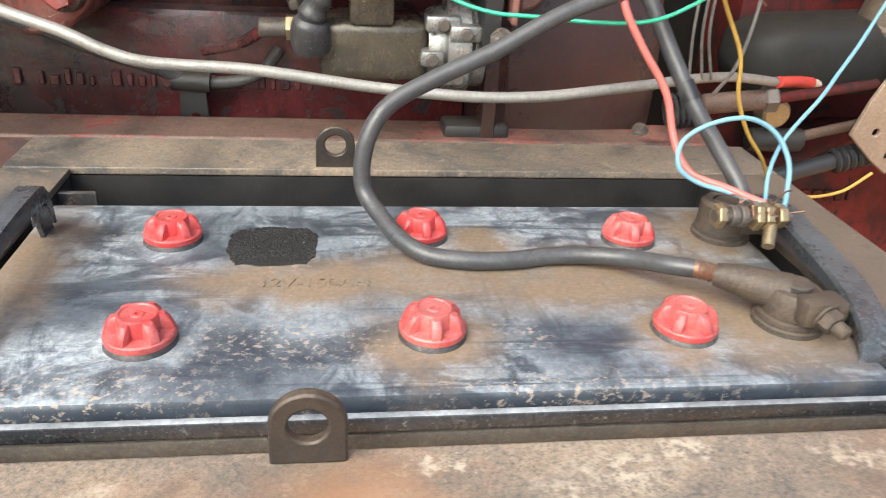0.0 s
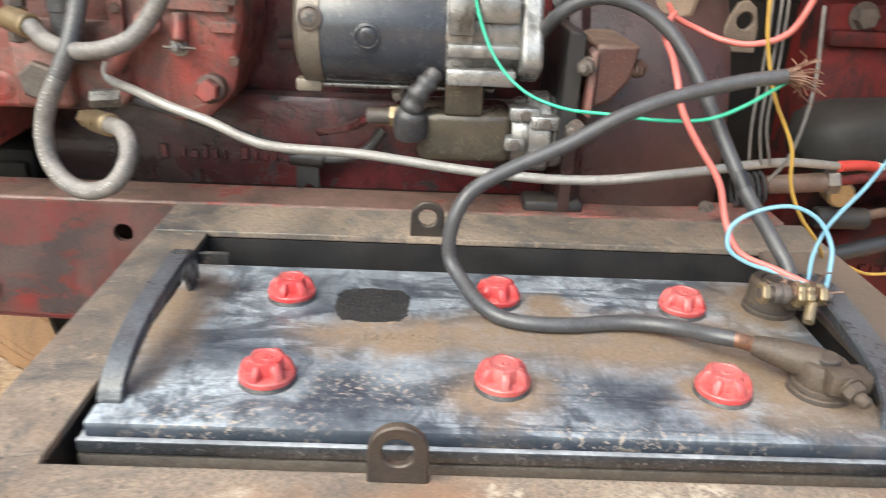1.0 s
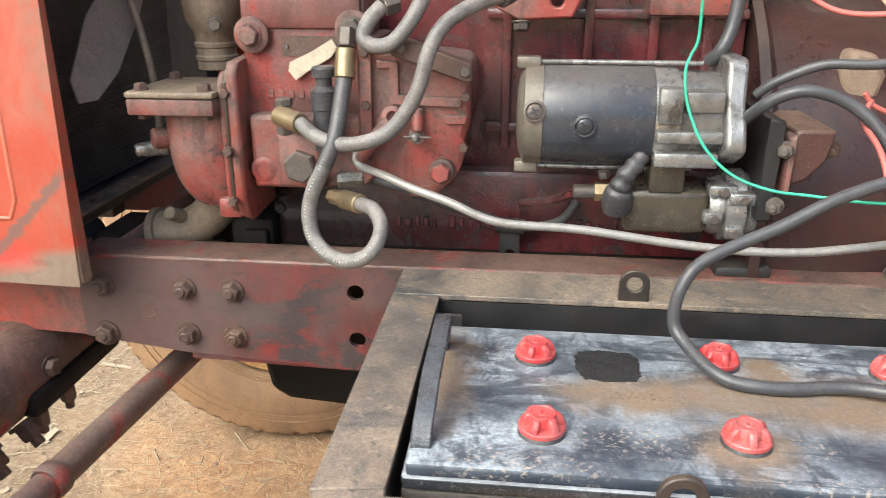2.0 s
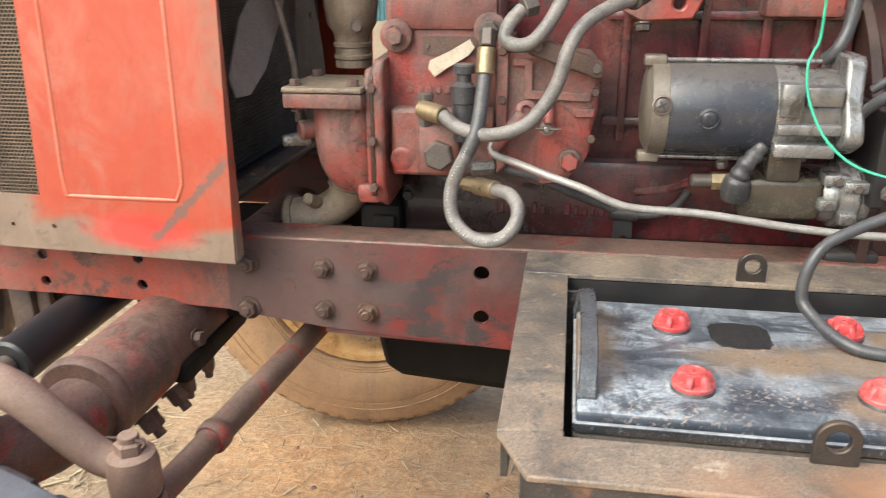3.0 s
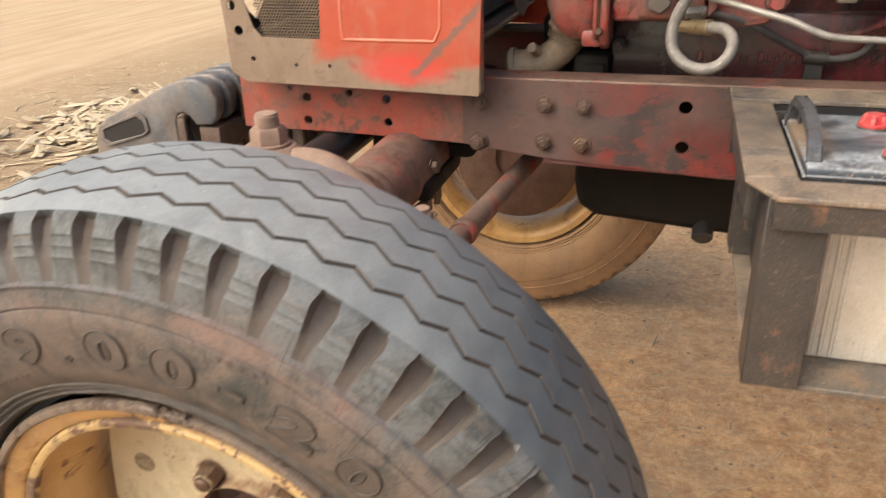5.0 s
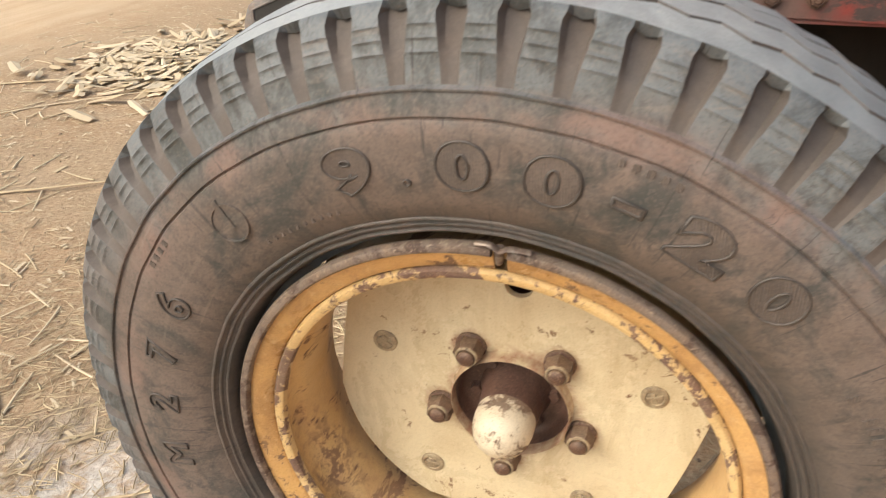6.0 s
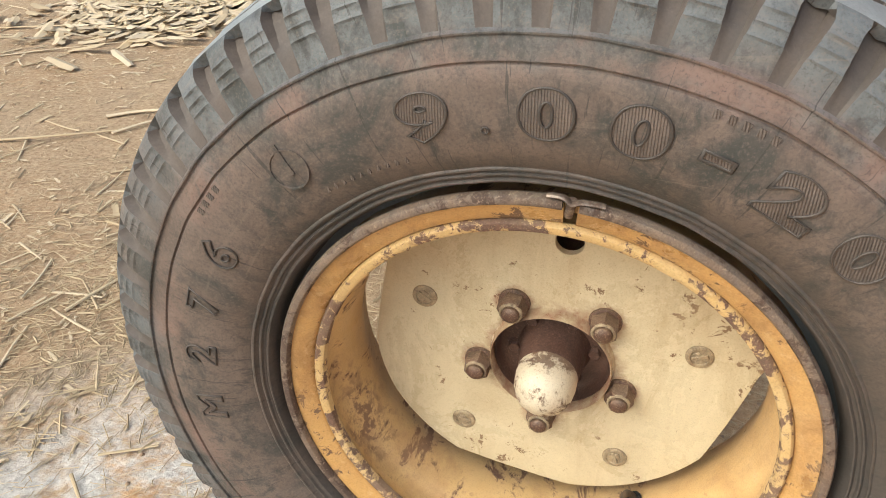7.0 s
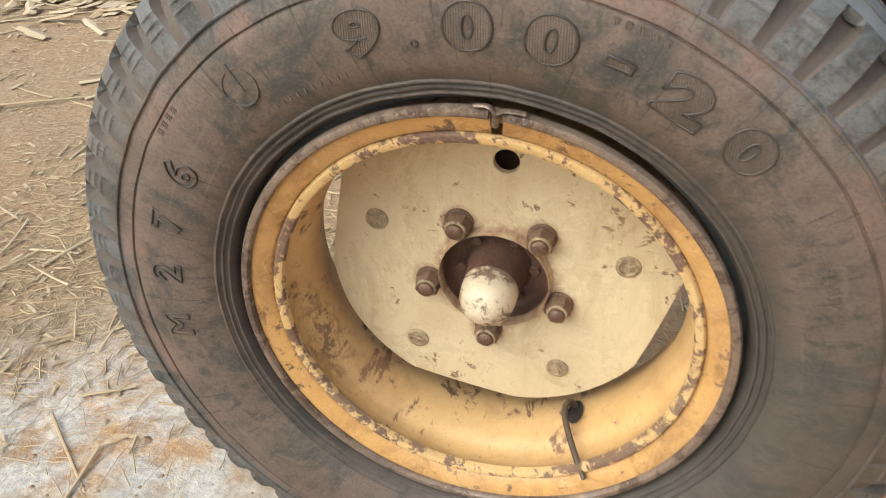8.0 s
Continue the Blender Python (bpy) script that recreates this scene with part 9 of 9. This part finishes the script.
def build_steering():
    k = thing("steering_knuckle", (-0.757, -0.112, 0.50), "dust-brown cast steering knuckle with kingpin nut", "steering knuckle", "tractor")
    c = Vector((-0.757, -0.112, 0.0))
    b = fresh()
    add_lathe(b, (c.x, c.y, 0.800), (0, 0, 1), [(0, 0), (0, 0.048), (0.012, 0.051), (0.135, 0.051), (0.146, 0.049), (0.150, 0.046), (0.150, 0)], 40)
    part("kingpin_housing", b, AXLE_DUSTY, k, "round kingpin housing")
    b = fresh()
    add_lathe(b, (c.x, c.y, 0.42), (0, 0, 1), [(0, 0), (0, 0.040), (0.02, 0.044), (0.38, 0.040), (0.38, 0)], 32)
    part("upright", b, AXLE_DUSTY, k)
    b = fresh()
    add_rod(b, (c.x + 0.02, c.y, 0.545), (HUB.x, HUB.y + 0.12, HUB.z), 0.045, 0.060, 28, 0.004)
    part("stub_axle", b, HUB_BROWN, k)
    # steering arm: eye over the kingpin, a short lobe and the long curved arm
    arm = fresh()
    add_lathe(arm, (c.x, c.y, 0.9515), (0, 0, 1), [(0, 0), (0, 0.050), (0.010, 0.053), (0.026, 0.049), (0.036, 0.040), (0.041, 0.034), (0.041, 0)], 40)
    add_tube(arm, spline([(c.x, c.y, 0.970), (c.x - 0.040, c.y + 0.002, 0.970), (c.x - 0.072, c.y, 0.960), (c.x - 0.095, c.y - 0.006, 0.930), (c.x - 0.100, c.y - 0.010, 0.89)], 6), lambda t: 0.023 - 0.005 * t, 20, 0.8)
    add_tube(arm, spline([(c.x, c.y, 0.968), (c.x + 0.050, c.y, 0.972), (c.x + 0.090, c.y - 0.003, 0.966), (c.x + 0.125, c.y - 0.004, 0.942), (c.x + 0.155, c.y - 0.003, 0.912), (c.x + 0.180, c.y, 0.889), (c.x + 0.212, c.y + 0.002, 0.878)], 7), lambda t: 0.0235 - 0.005 * t, 22, 0.85)
    part("steering_arm", arm, AXLE_DUSTY, k, "curved forged steering arm")
    hexhead(k, (c.x, c.y, 0.991), (0, 0, 1), 0.043, 0.028, AXLE_DUSTY, 0.029, name="kingpin_nut", label="large dusty hexagon nut")
    th = fresh()
    prof = [(0, 0.0)]
    for i in range(9):
        prof += [(0.0022 * i, 0.0165), (0.0022 * i + 0.0011, 0.0150)]
    prof += [(0.021, 0.0150), (0.0215, 0.014), (0.0215, 0)]
    add_lathe(th, (c.x, c.y, 1.016), (0, 0, 1), prof, 28)
    part("threaded_end", th, AXLE_DUSTY, k, "threaded kingpin end")
    t = thing("tie_rod", (-0.54, 0.2, 0.80), "brown tie rod with red remnants and ball joint", "tie rod", "tractor")
    j = Vector((-0.543, -0.110, 0.0))
    b = fresh()
    add_lathe(b, (j.x, j.y, 0.850), (0, 0, 1), [(0, 0), (0, 0.0255), (0.004, 0.027), (0.034, 0.0270), (0.046, 0.0245), (0.049, 0.020), (0.049, 0)], 30)
    part("arm_eye", b, AXLE_DUSTY, t, "arm eye of the ball joint")
    b = fresh()
    add_hex(b, (j.x, j.y, 0.899), (0, 0, 1), 0.027, 0.013)
    add_rod(b, (j.x, j.y, 0.910), (j.x, j.y, 0.919), 0.0105, seg=14, bevel=0.001)
    part("castle_nut", b, AXLE_DUSTY, t, "castle nut with split pin")
    b = fresh()
    add_tube(b, spline([(j.x - 0.022, j.y - 0.004, 0.916), (j.x, j.y - 0.002, 0.914), (j.x + 0.020, j.y - 0.006, 0.915), (j.x + 0.022, j.y - 0.012, 0.912)], 5), 0.0015, 6)
    part("split_pin", b, BOLT_RUST, t)
    b = fresh()
    add_lathe(b, (j.x, j.y, 0.800), (0, 0, 1), [(0, 0), (0, 0.020), (0.010, 0.028), (0.034, 0.029), (0.040, 0.024), (0.043, 0.0245), (0.046, 0.0225), (0.050, 0.0235), (0.050, 0)], 30)
    part("ball_socket", b, AXLE_DUSTY, t, "ball socket with dust boot")
    for k, (z, r) in enumerate(((0.8425, 0.0265), (0.8465, 0.0255))):
        b = fresh()
        add_lathe(b, (j.x, j.y, z), (0, 0, 1), [(0, r - 0.004), (0.0006, r), (0.0024, r), (0.0030, r - 0.004)], 28)
        part("boot_ring", b, PIPE_STEEL if k else BOOT_BLACK, t, "pale worn boot ring" if k else "")
    r0, r1 = Vector((-0.541, -0.105, 0.822)), Vector((-0.440, 0.72, 0.845))
    d = (r1 - r0).normalized()
    b = fresh()
    add_rod(b, r0, r0 + d * 0.150, 0.0165, 0.0165, 20, 0.002)
    part("rod_end", b, ROD_RED, t)
    b = fresh()
    add_lathe(b, r0 + d * 0.125, d, [(0, 0.0), (0, 0.0195), (0.004, 0.0215), (0.018, 0.0215), (0.022, 0.0185), (0.026, 0.0185)], 26)
    part("clamp_ring", b, ROD_RED, t)
    b = fresh()
    add_rod(b, r0 + d * 0.145, r1, 0.0185, 0.0185, 22, 0.002)
    part("tube", b, ROD_RED, t, "brown tube with red paint left")
    cy = thing("steering_cylinder", (-0.82, 0.3, 0.85), "black steering cylinder beside the axle", "hydraulic cylinder", "tractor")
    b = fresh()
    add_rod(b, (-0.838, 0.085, 0.868), (-0.800, 0.62, 0.905), 0.034, 0.034, 28, 0.004)
    part("barrel", b, BLACK_GLOSS, cy)
    b = fresh()
    add_rod(b, (-0.850, -0.06, 0.860), (-0.838, 0.085, 0.868), 0.016, 0.016, 18, 0.002)
    part("piston_rod", b, BOLT_GREY, cy)
    return k


def build_weight(y0, y1, near):
    """One suitcase weight: rounded hook over the carrier, slot, sloping body with a grip pocket."""
    w = thing("front_weight", (-1.18, (y0 + y1) / 2, 0.72), "black cast suitcase weight rubbed brown" if not near else "dusty black end weight with grip pocket and cast lines", "weight", "front weights")
    out = [(-1.335, 0.870), (-1.322, 0.900), (-1.300, 0.916), (-1.225, 0.950), (-1.150, 0.985), (-1.118, 0.998), (-1.085, 0.999), (-1.060, 0.988), (-1.046, 0.962), (-1.050, 0.932), (-1.064, 0.914), (-1.098, 0.912),
           (-1.110, 0.928), (-1.122, 0.935), (-1.134, 0.932), (-1.142, 0.918), (-1.142, 0.880), (-1.136, 0.862), (-1.112, 0.842), (-1.106, 0.800), (-1.125, 0.725), (-1.330, 0.725), (-1.345, 0.760)]
    b = fresh()
    n = len(out)
    layers = []
    for y, inset in ((y0, 0.0045), (y0 + 0.0018, 0.0008), (y0 + 0.0040, 0.0), (y0 + 0.020, 0.0005), (y1 - 0.012, 0.0050), (y1 - 0.004, 0.0110), (y1, 0.0170)):
        line = []
        for i in range(n):
            p, q, r = (Vector(out[(i + d) % n]) for d in (-1, 0, 1))
            e = ((q - p).normalized() + (r - q).normalized()).normalized()
            line.append(b.verts.new((q.x + e.y * inset, y, q.y - e.x * inset)))
        layers.append(line)
    for p, q in zip(layers, layers[1:]):
        for i in range(n):
            b.faces.new((p[i], q[i], q[(i + 1) % n], p[(i + 1) % n]))
    for line in (layers[0], layers[-1]):
        side = b.faces.new(line)
        side.normal_update()
        bmesh.ops.triangulate(b, faces=[side], ngon_method="EAR_CLIP")
    part("slab", b, WEIGHT_CAST, w, smooth=46)
    if near:
        f = fresh()
        pocket = [(-1.316, 0.893), (-1.222, 0.934), (-1.206, 0.922), (-1.203, 0.896), (-1.216, 0.886), (-1.305, 0.858), (-1.318, 0.868)]
        hole = [(-1.262 + (x + 1.262) * 0.86, 0.893 + (z - 0.893) * 0.74) for x, z in pocket]
        add_plate(f, pocket, [hole], 0.005, side_plane(y0 + 0.001))
        part("pocket_rim", f, WEIGHT_CAST, w, bevel=0.0015)
        # flat black sheet laid on for the shade of the recess
        f = fresh()
        slab(hole, y0 - 0.0012, y0 + 0.001, f)
        part("pocket_shade", f, BLACK_SHEET, w, "flat black sheet for the shade in the grip pocket")
        for k in range(3):
            s = fresh()
            z = 0.840 - 0.015 * k
            add_box(s, -1.285, -1.150, y0 - 0.0035, y0, z - 0.004, z + 0.004, 0.001, 1, Matrix.Translation((-1.218, 0, z)) @ Matrix.Rotation(radians(-3), 4, "Y") @ Matrix.Translation((1.218, 0, -z)))
            part("raised_bar", s, WEIGHT_CAST, w)
    return w


CARRIER_BROWN = worn("dusty_brown_carrier", (0.120, 0.078, 0.060), (0.085, 0.058, 0.047), dust=(0.21, 0.145, 0.108), dust_amt=0.45, rough=0.6, scale=14, seed=86, settle=0.6, grime=0.5, drip=0.3)


def build_front_end():
    for k in range(11):
        y0 = 0.215 + 0.0480 * k
        build_weight(y0, y0 + 0.0472, k == 0)
    bar = thing("weight_carrier", (-1.06, 0.51, 0.86), "rusty brown weight carrier bar with hooks", "carrier", "tractor")
    b = fresh()
    add_box(b, -1.100, -1.056, 0.224, 0.80, 0.858, 0.907, 0.004, 2)
    part("bar", b, CARRIER_BROWN, bar)
    b = fresh()
    add_box(b, -1.134, -1.116, 0.205, 0.2145, 0.838, 0.926, 0.004, 2)
    add_rod(b, (-1.125, 0.208, 0.924), (-1.125, 0.245, 0.930), 0.008, 0.008, 12, 0.002)
    part("hook", b, CARRIER_BROWN, bar, "brown locking hook")
    b = fresh()
    add_box(b, -1.115, -1.035, 0.2085, 0.2135, 0.815, 0.860, 0.004, 2)
    part("end_plate", b, CARRIER_BROWN, bar)
    for y in (0.30, 0.70):
        b = fresh()
        add_box(b, -1.054, -0.80, y, y + 0.05, 0.90, 0.97, 0.006, 2)
        part("arm", b, CARRIER_BROWN, bar)
    b = fresh()
    add_box(b, -0.97, -0.93, 0.26, 0.78, 0.80, 0.899, 0.006, 2)
    part("cross_plate", b, CARRIER_BROWN, bar)
    # upright ribs under the plate
    for y in (0.27, 0.30, 0.33):
        b = fresh()
        add_box(b, -0.929, -0.905, y, y + 0.012, 0.80, 0.92, 0.003, 2)
        part("rib", b, CARRIER_BROWN, bar)


def perforated(bm, x0, x1, z0, z1, pitch, r, keep, m):
    """Sheet with round holes set in a honeycomb, as real openings."""
    rows = int((z1 - z0) / (pitch * 0.866))
    for j in range(rows):
        z = z0 + (j + 0.5) * pitch * 0.866
        n = int((x1 - x0) / pitch)
        for i in range(n):
            x = x0 + (i + 0.5 + 0.5 * (j % 2)) * pitch
            if not keep(x, z):
                continue
            outer, inner, back = [], [], []
            for k in range(6):
                a = radians(60 * k + 30)
                outer.append(bm.verts.new(m @ Vector((x + pitch / math.sqrt(3) * math.cos(a), z + pitch / math.sqrt(3) * math.sin(a), 0.0012))))
                inner.append(bm.verts.new(m @ Vector((x + r * math.cos(a), z + r * math.sin(a), 0.0012))))
                back.append(bm.verts.new(m @ Vector((x + r * math.cos(a), z + r * math.sin(a), 0.0))))
            for k in range(6):
                q = (k + 1) % 6
                bm.faces.new((outer[k], outer[q], inner[q], inner[k]))
                bm.faces.new((inner[k], inner[q], back[q], back[k]))
    return bm


def build_grille():
    g = thing("side_grille", (-0.87, 0.155, 1.08), "dull perforated metal grille beside the red panel", "grille", "tractor")
    b = fresh()
    perforated(b, -0.99, -0.76, 1.082, 1.50, 0.0054, 0.0020, lambda x, z: x > -0.895 - 0.24 * (z - 1.09) and x < -0.786 + 0.06 * (z - 1.09), side_plane(0.1545))
    part("perforated_sheet", b, MESH_METAL, g, smooth=0)
    f = thing("front_cowl_panel", (-0.99, 0.5, 1.05), "dark nose sheet cut open to show bright ground as a lit patch", "nose sheet", "tractor")
    b = fresh()
    # opening shaped to let the bright ground behind show as a lit patch
    add_plate(b, [(0.165, 1.089), (0.865, 1.089), (0.865, 1.499), (0.165, 1.499)], [[(0.176, 1.216), (0.176, 1.172), (0.200, 1.148), (0.222, 1.120), (0.246, 1.104), (0.290, 1.140), (0.318, 1.200), (0.300, 1.212)]], 0.003, Matrix(((0, 0, -1, -0.958), (1, 0, 0, 0), (0, 1, 0, 0), (0, 0, 0, 1))))
    part("nose_sheet", b, BLACK_SHEET, f, "dark nose sheet cut open to show bright ground as a lit patch", smooth=0)
    b = fresh()
    add_box(b, -0.975, -0.945, 0.16, 0.87, 1.030, 1.088, 0.004)
    part("lower_frame", b, BEIGE_SHEET, f)
    b = fresh()
    add_box(b, -0.985, -0.95, 0.16, 0.87, 1.50, 1.62, 0.004)
    part("upper_frame", b, BEIGE_SHEET, f)
    o = thing("far_hood_panel", (-0.75, 0.88, 1.01), "red sheet side panel on the far side", "hood panel", "tractor")
    b = fresh()
    add_plate(b, [(-0.530, 1.006), (-0.96, 1.02), (-1.0, 1.62), (-0.515, 1.62)], [[(-0.79, 1.09), (-0.90, 1.09), (-0.955, 1.30), (-0.975, 1.5), (-0.77, 1.5)]], 0.003, side_plane(0.883))
    part("sheet", b, RED_HOOD, o)
    top = thing("hood_top_panel", (-0.75, 0.5, 1.62), "red sheet nose top over the radiator", "hood panel", "tractor")
    b = fresh()
    add_box(b, -1.02, -0.51, 0.150, 0.884, 1.622, 1.628, 0.002)
    part("sheet", b, RED_HOOD, top)
    # out-of-view sheet added above the engine to shade the bay
    eng = thing("hood_top_panel", (0.4, 0.5, 1.80), "unseen red hood sheet added over the engine for shade", "hood panel", "tractor")
    b = fresh()
    add_box(b, -0.50, 1.30, 0.170, 0.864, 1.800, 1.806, 0.002)
    part("sheet", b, RED_HOOD, eng)
    for y in (0.150, 0.864):
        b = fresh()
        add_box(b, -0.50, 1.30, y, y + 0.006, 1.700, 1.806, 0.002)
        part("side_lip", b, RED_HOOD, eng)
    # low sheet and upright kept out of view, added to darken the gearbox side
    rear = thing("hood_shade_panel", (0.9, 0.53, 1.36), "unseen red sheet added to shade the gearbox side", "hood panel", "tractor")
    b = fresh()
    add_box(b, 0.47, 1.30, 0.200, 0.864, 1.360, 1.366, 0.002)
    part("sheet", b, RED_HOOD, rear)
    b = fresh()
    add_box(b, 0.47, 0.476, 0.200, 0.864, 1.366, 1.799, 0.002)
    part("shade_upright", b, RED_HOOD, rear)


build_axle()
build_steering()
build_front_end()
build_grille()


# ---- clutch side behind the battery: gearbox wall, bracket, shield and rods ----
SHIELD_RUBBER = worn("dusty_rubber_shield", (0.006, 0.006, 0.006), (0.010, 0.010, 0.009), dust=(0.10, 0.080, 0.062), dust_amt=0.02, rough=0.8, scale=14, seed=70, settle=0.22, bump=0.3, speck=0.05, salt=0.02, grime_col=(0.005, 0.005, 0.005))




def build_rear():
    g = thing("gearbox_side", (0.75, 0.5, 0.70), "deep red gearbox casting with cast figures", "gearbox", "tractor")
    b = fresh()
    add_box(b, 0.575, 1.25, 0.420, 0.85, 0.62, 1.235, 0.02, 2)
    part("wall", b, RED_GEAR, g)
    # black box added to fill this gap with shade
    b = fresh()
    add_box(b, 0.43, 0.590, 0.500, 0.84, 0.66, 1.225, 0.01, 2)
    part("gap_shade_box", b, OIL_SHADE_BLACK, g, "near-black box for the shade between bell and gearbox")
    b = fresh()
    slab_out = [(0.56, 0.60), (1.25, 0.60), (1.25, 1.00), (0.70, 1.00), (0.60, 0.955), (0.56, 0.90)]
    add_plate(b, slab_out, [], 0.07, side_plane(0.405))
    part("lower_bulge", b, RED_GEAR, g, "deep red lower casting", bevel=0.012)
    for k in range(6):
        m = fresh()
        add_box(m, 0.645 + 0.015 * k, 0.654 + 0.015 * k, 0.330, 0.3355, 0.913, 0.927, 0.001)
        part("cast_mark", m, RED_GEAR, g)
    for z in (1.18,):
        r = fresh()
        add_box(r, 0.58, 1.2, 0.405, 0.425, z, z + 0.02, 0.005, 2)
        part("rib", r, RED_GEAR, g)
    hexhead(g, (0.620, 0.420, 1.215), (0, -1, 0), 0.025, 0.015, BOLT_GREY, 0.018)
    s = thing("rubber_shield", (0.62, 0.33, 1.06), "black dusty rubber shield bulging over the rods", "shield", "tractor")
    b = fresh()
    rings = []
    for k in range(13):
        t = k / 12
        x = 0.525 + 0.22 * t
        h = 0.006 + 0.036 * math.sqrt(1 - (1 - min(1.0, t / 0.30)) ** 2)
        line = []
        for j in range(18):
            a = 2 * math.pi * j / 18
            line.append(b.verts.new((x, 0.340 + (0.010 + 0.046 * math.sqrt(1 - (1 - min(1.0, t / 0.22)) ** 2)) * math.copysign(abs(math.cos(a)) ** 0.6, math.cos(a)), 1.082 + 0.014 * t + h * math.copysign(abs(math.sin(a)) ** 0.6, math.sin(a)))))
        rings.append(line)
    for p, q in zip(rings, rings[1:]):
        for j in range(18):
            b.faces.new((p[j], q[j], q[(j + 1) % 18], p[(j + 1) % 18]))
    b.faces.new(rings[0])
    b.faces.new(rings[-1][::-1])
    part("shield", b, SHIELD_RUBBER, s)
    k = thing("support_bracket", (0.70, 0.22, 0.97), "beige dust-coated bent steel bracket with holes", "bracket", "tractor")
    b = fresh()
    add_plate(b, [(0.640, 1.022), (0.652, 1.060), (0.668, 1.094), (0.690, 1.110), (0.700, 1.20), (0.705, 1.60), (0.80, 1.60), (0.80, 0.96), (0.760, 0.90), (0.742, 0.94), (0.728, 1.026), (0.712, 1.020), (0.702, 0.992), (0.694, 0.979), (0.672, 0.994)],
              [arc(0.668, 1.026, 0.0040, 0, 330, 11), arc(0.690, 1.000, 0.0040, 0, 330, 11)], 0.006, side_plane(0.256))
    part("plate", b, BRACKET_TAN, k, "flat beige plate", bevel=0.0015)
    b = fresh()
    add_tube(b, spline([(0.735, 0.248, 1.60), (0.735, 0.248, 1.30), (0.738, 0.248, 1.05)], 5), 0.006, 8)
    part("pressed_rib", b, BRACKET_TAN, k)
    b = fresh()
    add_lathe(b, (0.697, 0.320, 1.112), (0.12, -0.1, 1), [(0, 0), (0, 0.036), (0.006, 0.040), (0.010, 0.040), (0.014, 0.036), (0.05, 0.034), (0.16, 0.034), (0.16, 0)], 32)
    part("round_cup", b, CUP_TAN, k, "tan round cup on the bracket")
    r = thing("clutch_linkage", (0.55, 0.28, 1.00), "grimy clutch rods with springs and clamps", "linkage", "tractor")
    b = fresh()
    add_rod(b, (0.472, 0.262, 1.049), (0.545, 0.250, 1.060), 0.0105, 0.0105, 18, 0.003)
    part("sleeve", b, BOLT_RUST, r, "brown sleeve")
    b = fresh()
    add_rod(b, (0.532, 0.252, 1.058), (0.546, 0.250, 1.060), 0.0135, 0.0135, 6, 0.002)
    part("nut", b, BOLT_GREY, r)
    b = fresh()
    add_rod(b, (0.545, 0.250, 1.060), (0.66, 0.262, 1.075), 0.0055, 0.0055, 14, 0.001)
    part("red_rod", b, RED_GEAR, r)
    for x in range(6):
        b = fresh()
        add_lathe(b, (0.440 + 0.006 * x, 0.268, 1.038 + 0.0012 * x), (1, -0.1, 0.2), [(0, 0.016), (0.002, 0.019), (0.004, 0.016)], 18)
        part("boot_ring", b, BOOT_BLACK, r)
    b = fresh()
    add_rod(b, (0.555, 0.300, 1.000), (0.618, 0.300, 1.000), 0.013, 0.013, 16, 0.003)
    part("clamp", b, BLACK_SHEET, r)
    b = fresh()
    add_rod(b, (0.574, 0.285, 1.032), (0.574, 0.312, 1.034), 0.016, 0.016, 18, 0.003)
    part("pin", b, BRASS, r)
    b = fresh()
    add_rod(b, (0.615, 0.300, 1.004), (0.70, 0.300, 1.024), 0.006, 0.006, 12)
    part("link", b, BOLT_RUST, r)
    b = fresh()
    add_rod(b, (0.545, 0.262, 0.962), (0.660, 0.270, 0.992), 0.0095, 0.0095, 14, 0.002)
    part("rod", b, BLACK_GLOSS, r)
    for i in range(7):
        b = fresh()
        c = Vector((0.640 + 0.008 * i, 0.2685, 0.987 + 0.002 * i))
        add_lathe(b, c, (1, 0.05, 0.25), [(0, 0.0105), (0.0025, 0.0140), (0.0045, 0.0140), (0.007, 0.0105)], 18)
        part("spring_coil", b, BLACK_GLOSS, r)
    return g


build_rear()
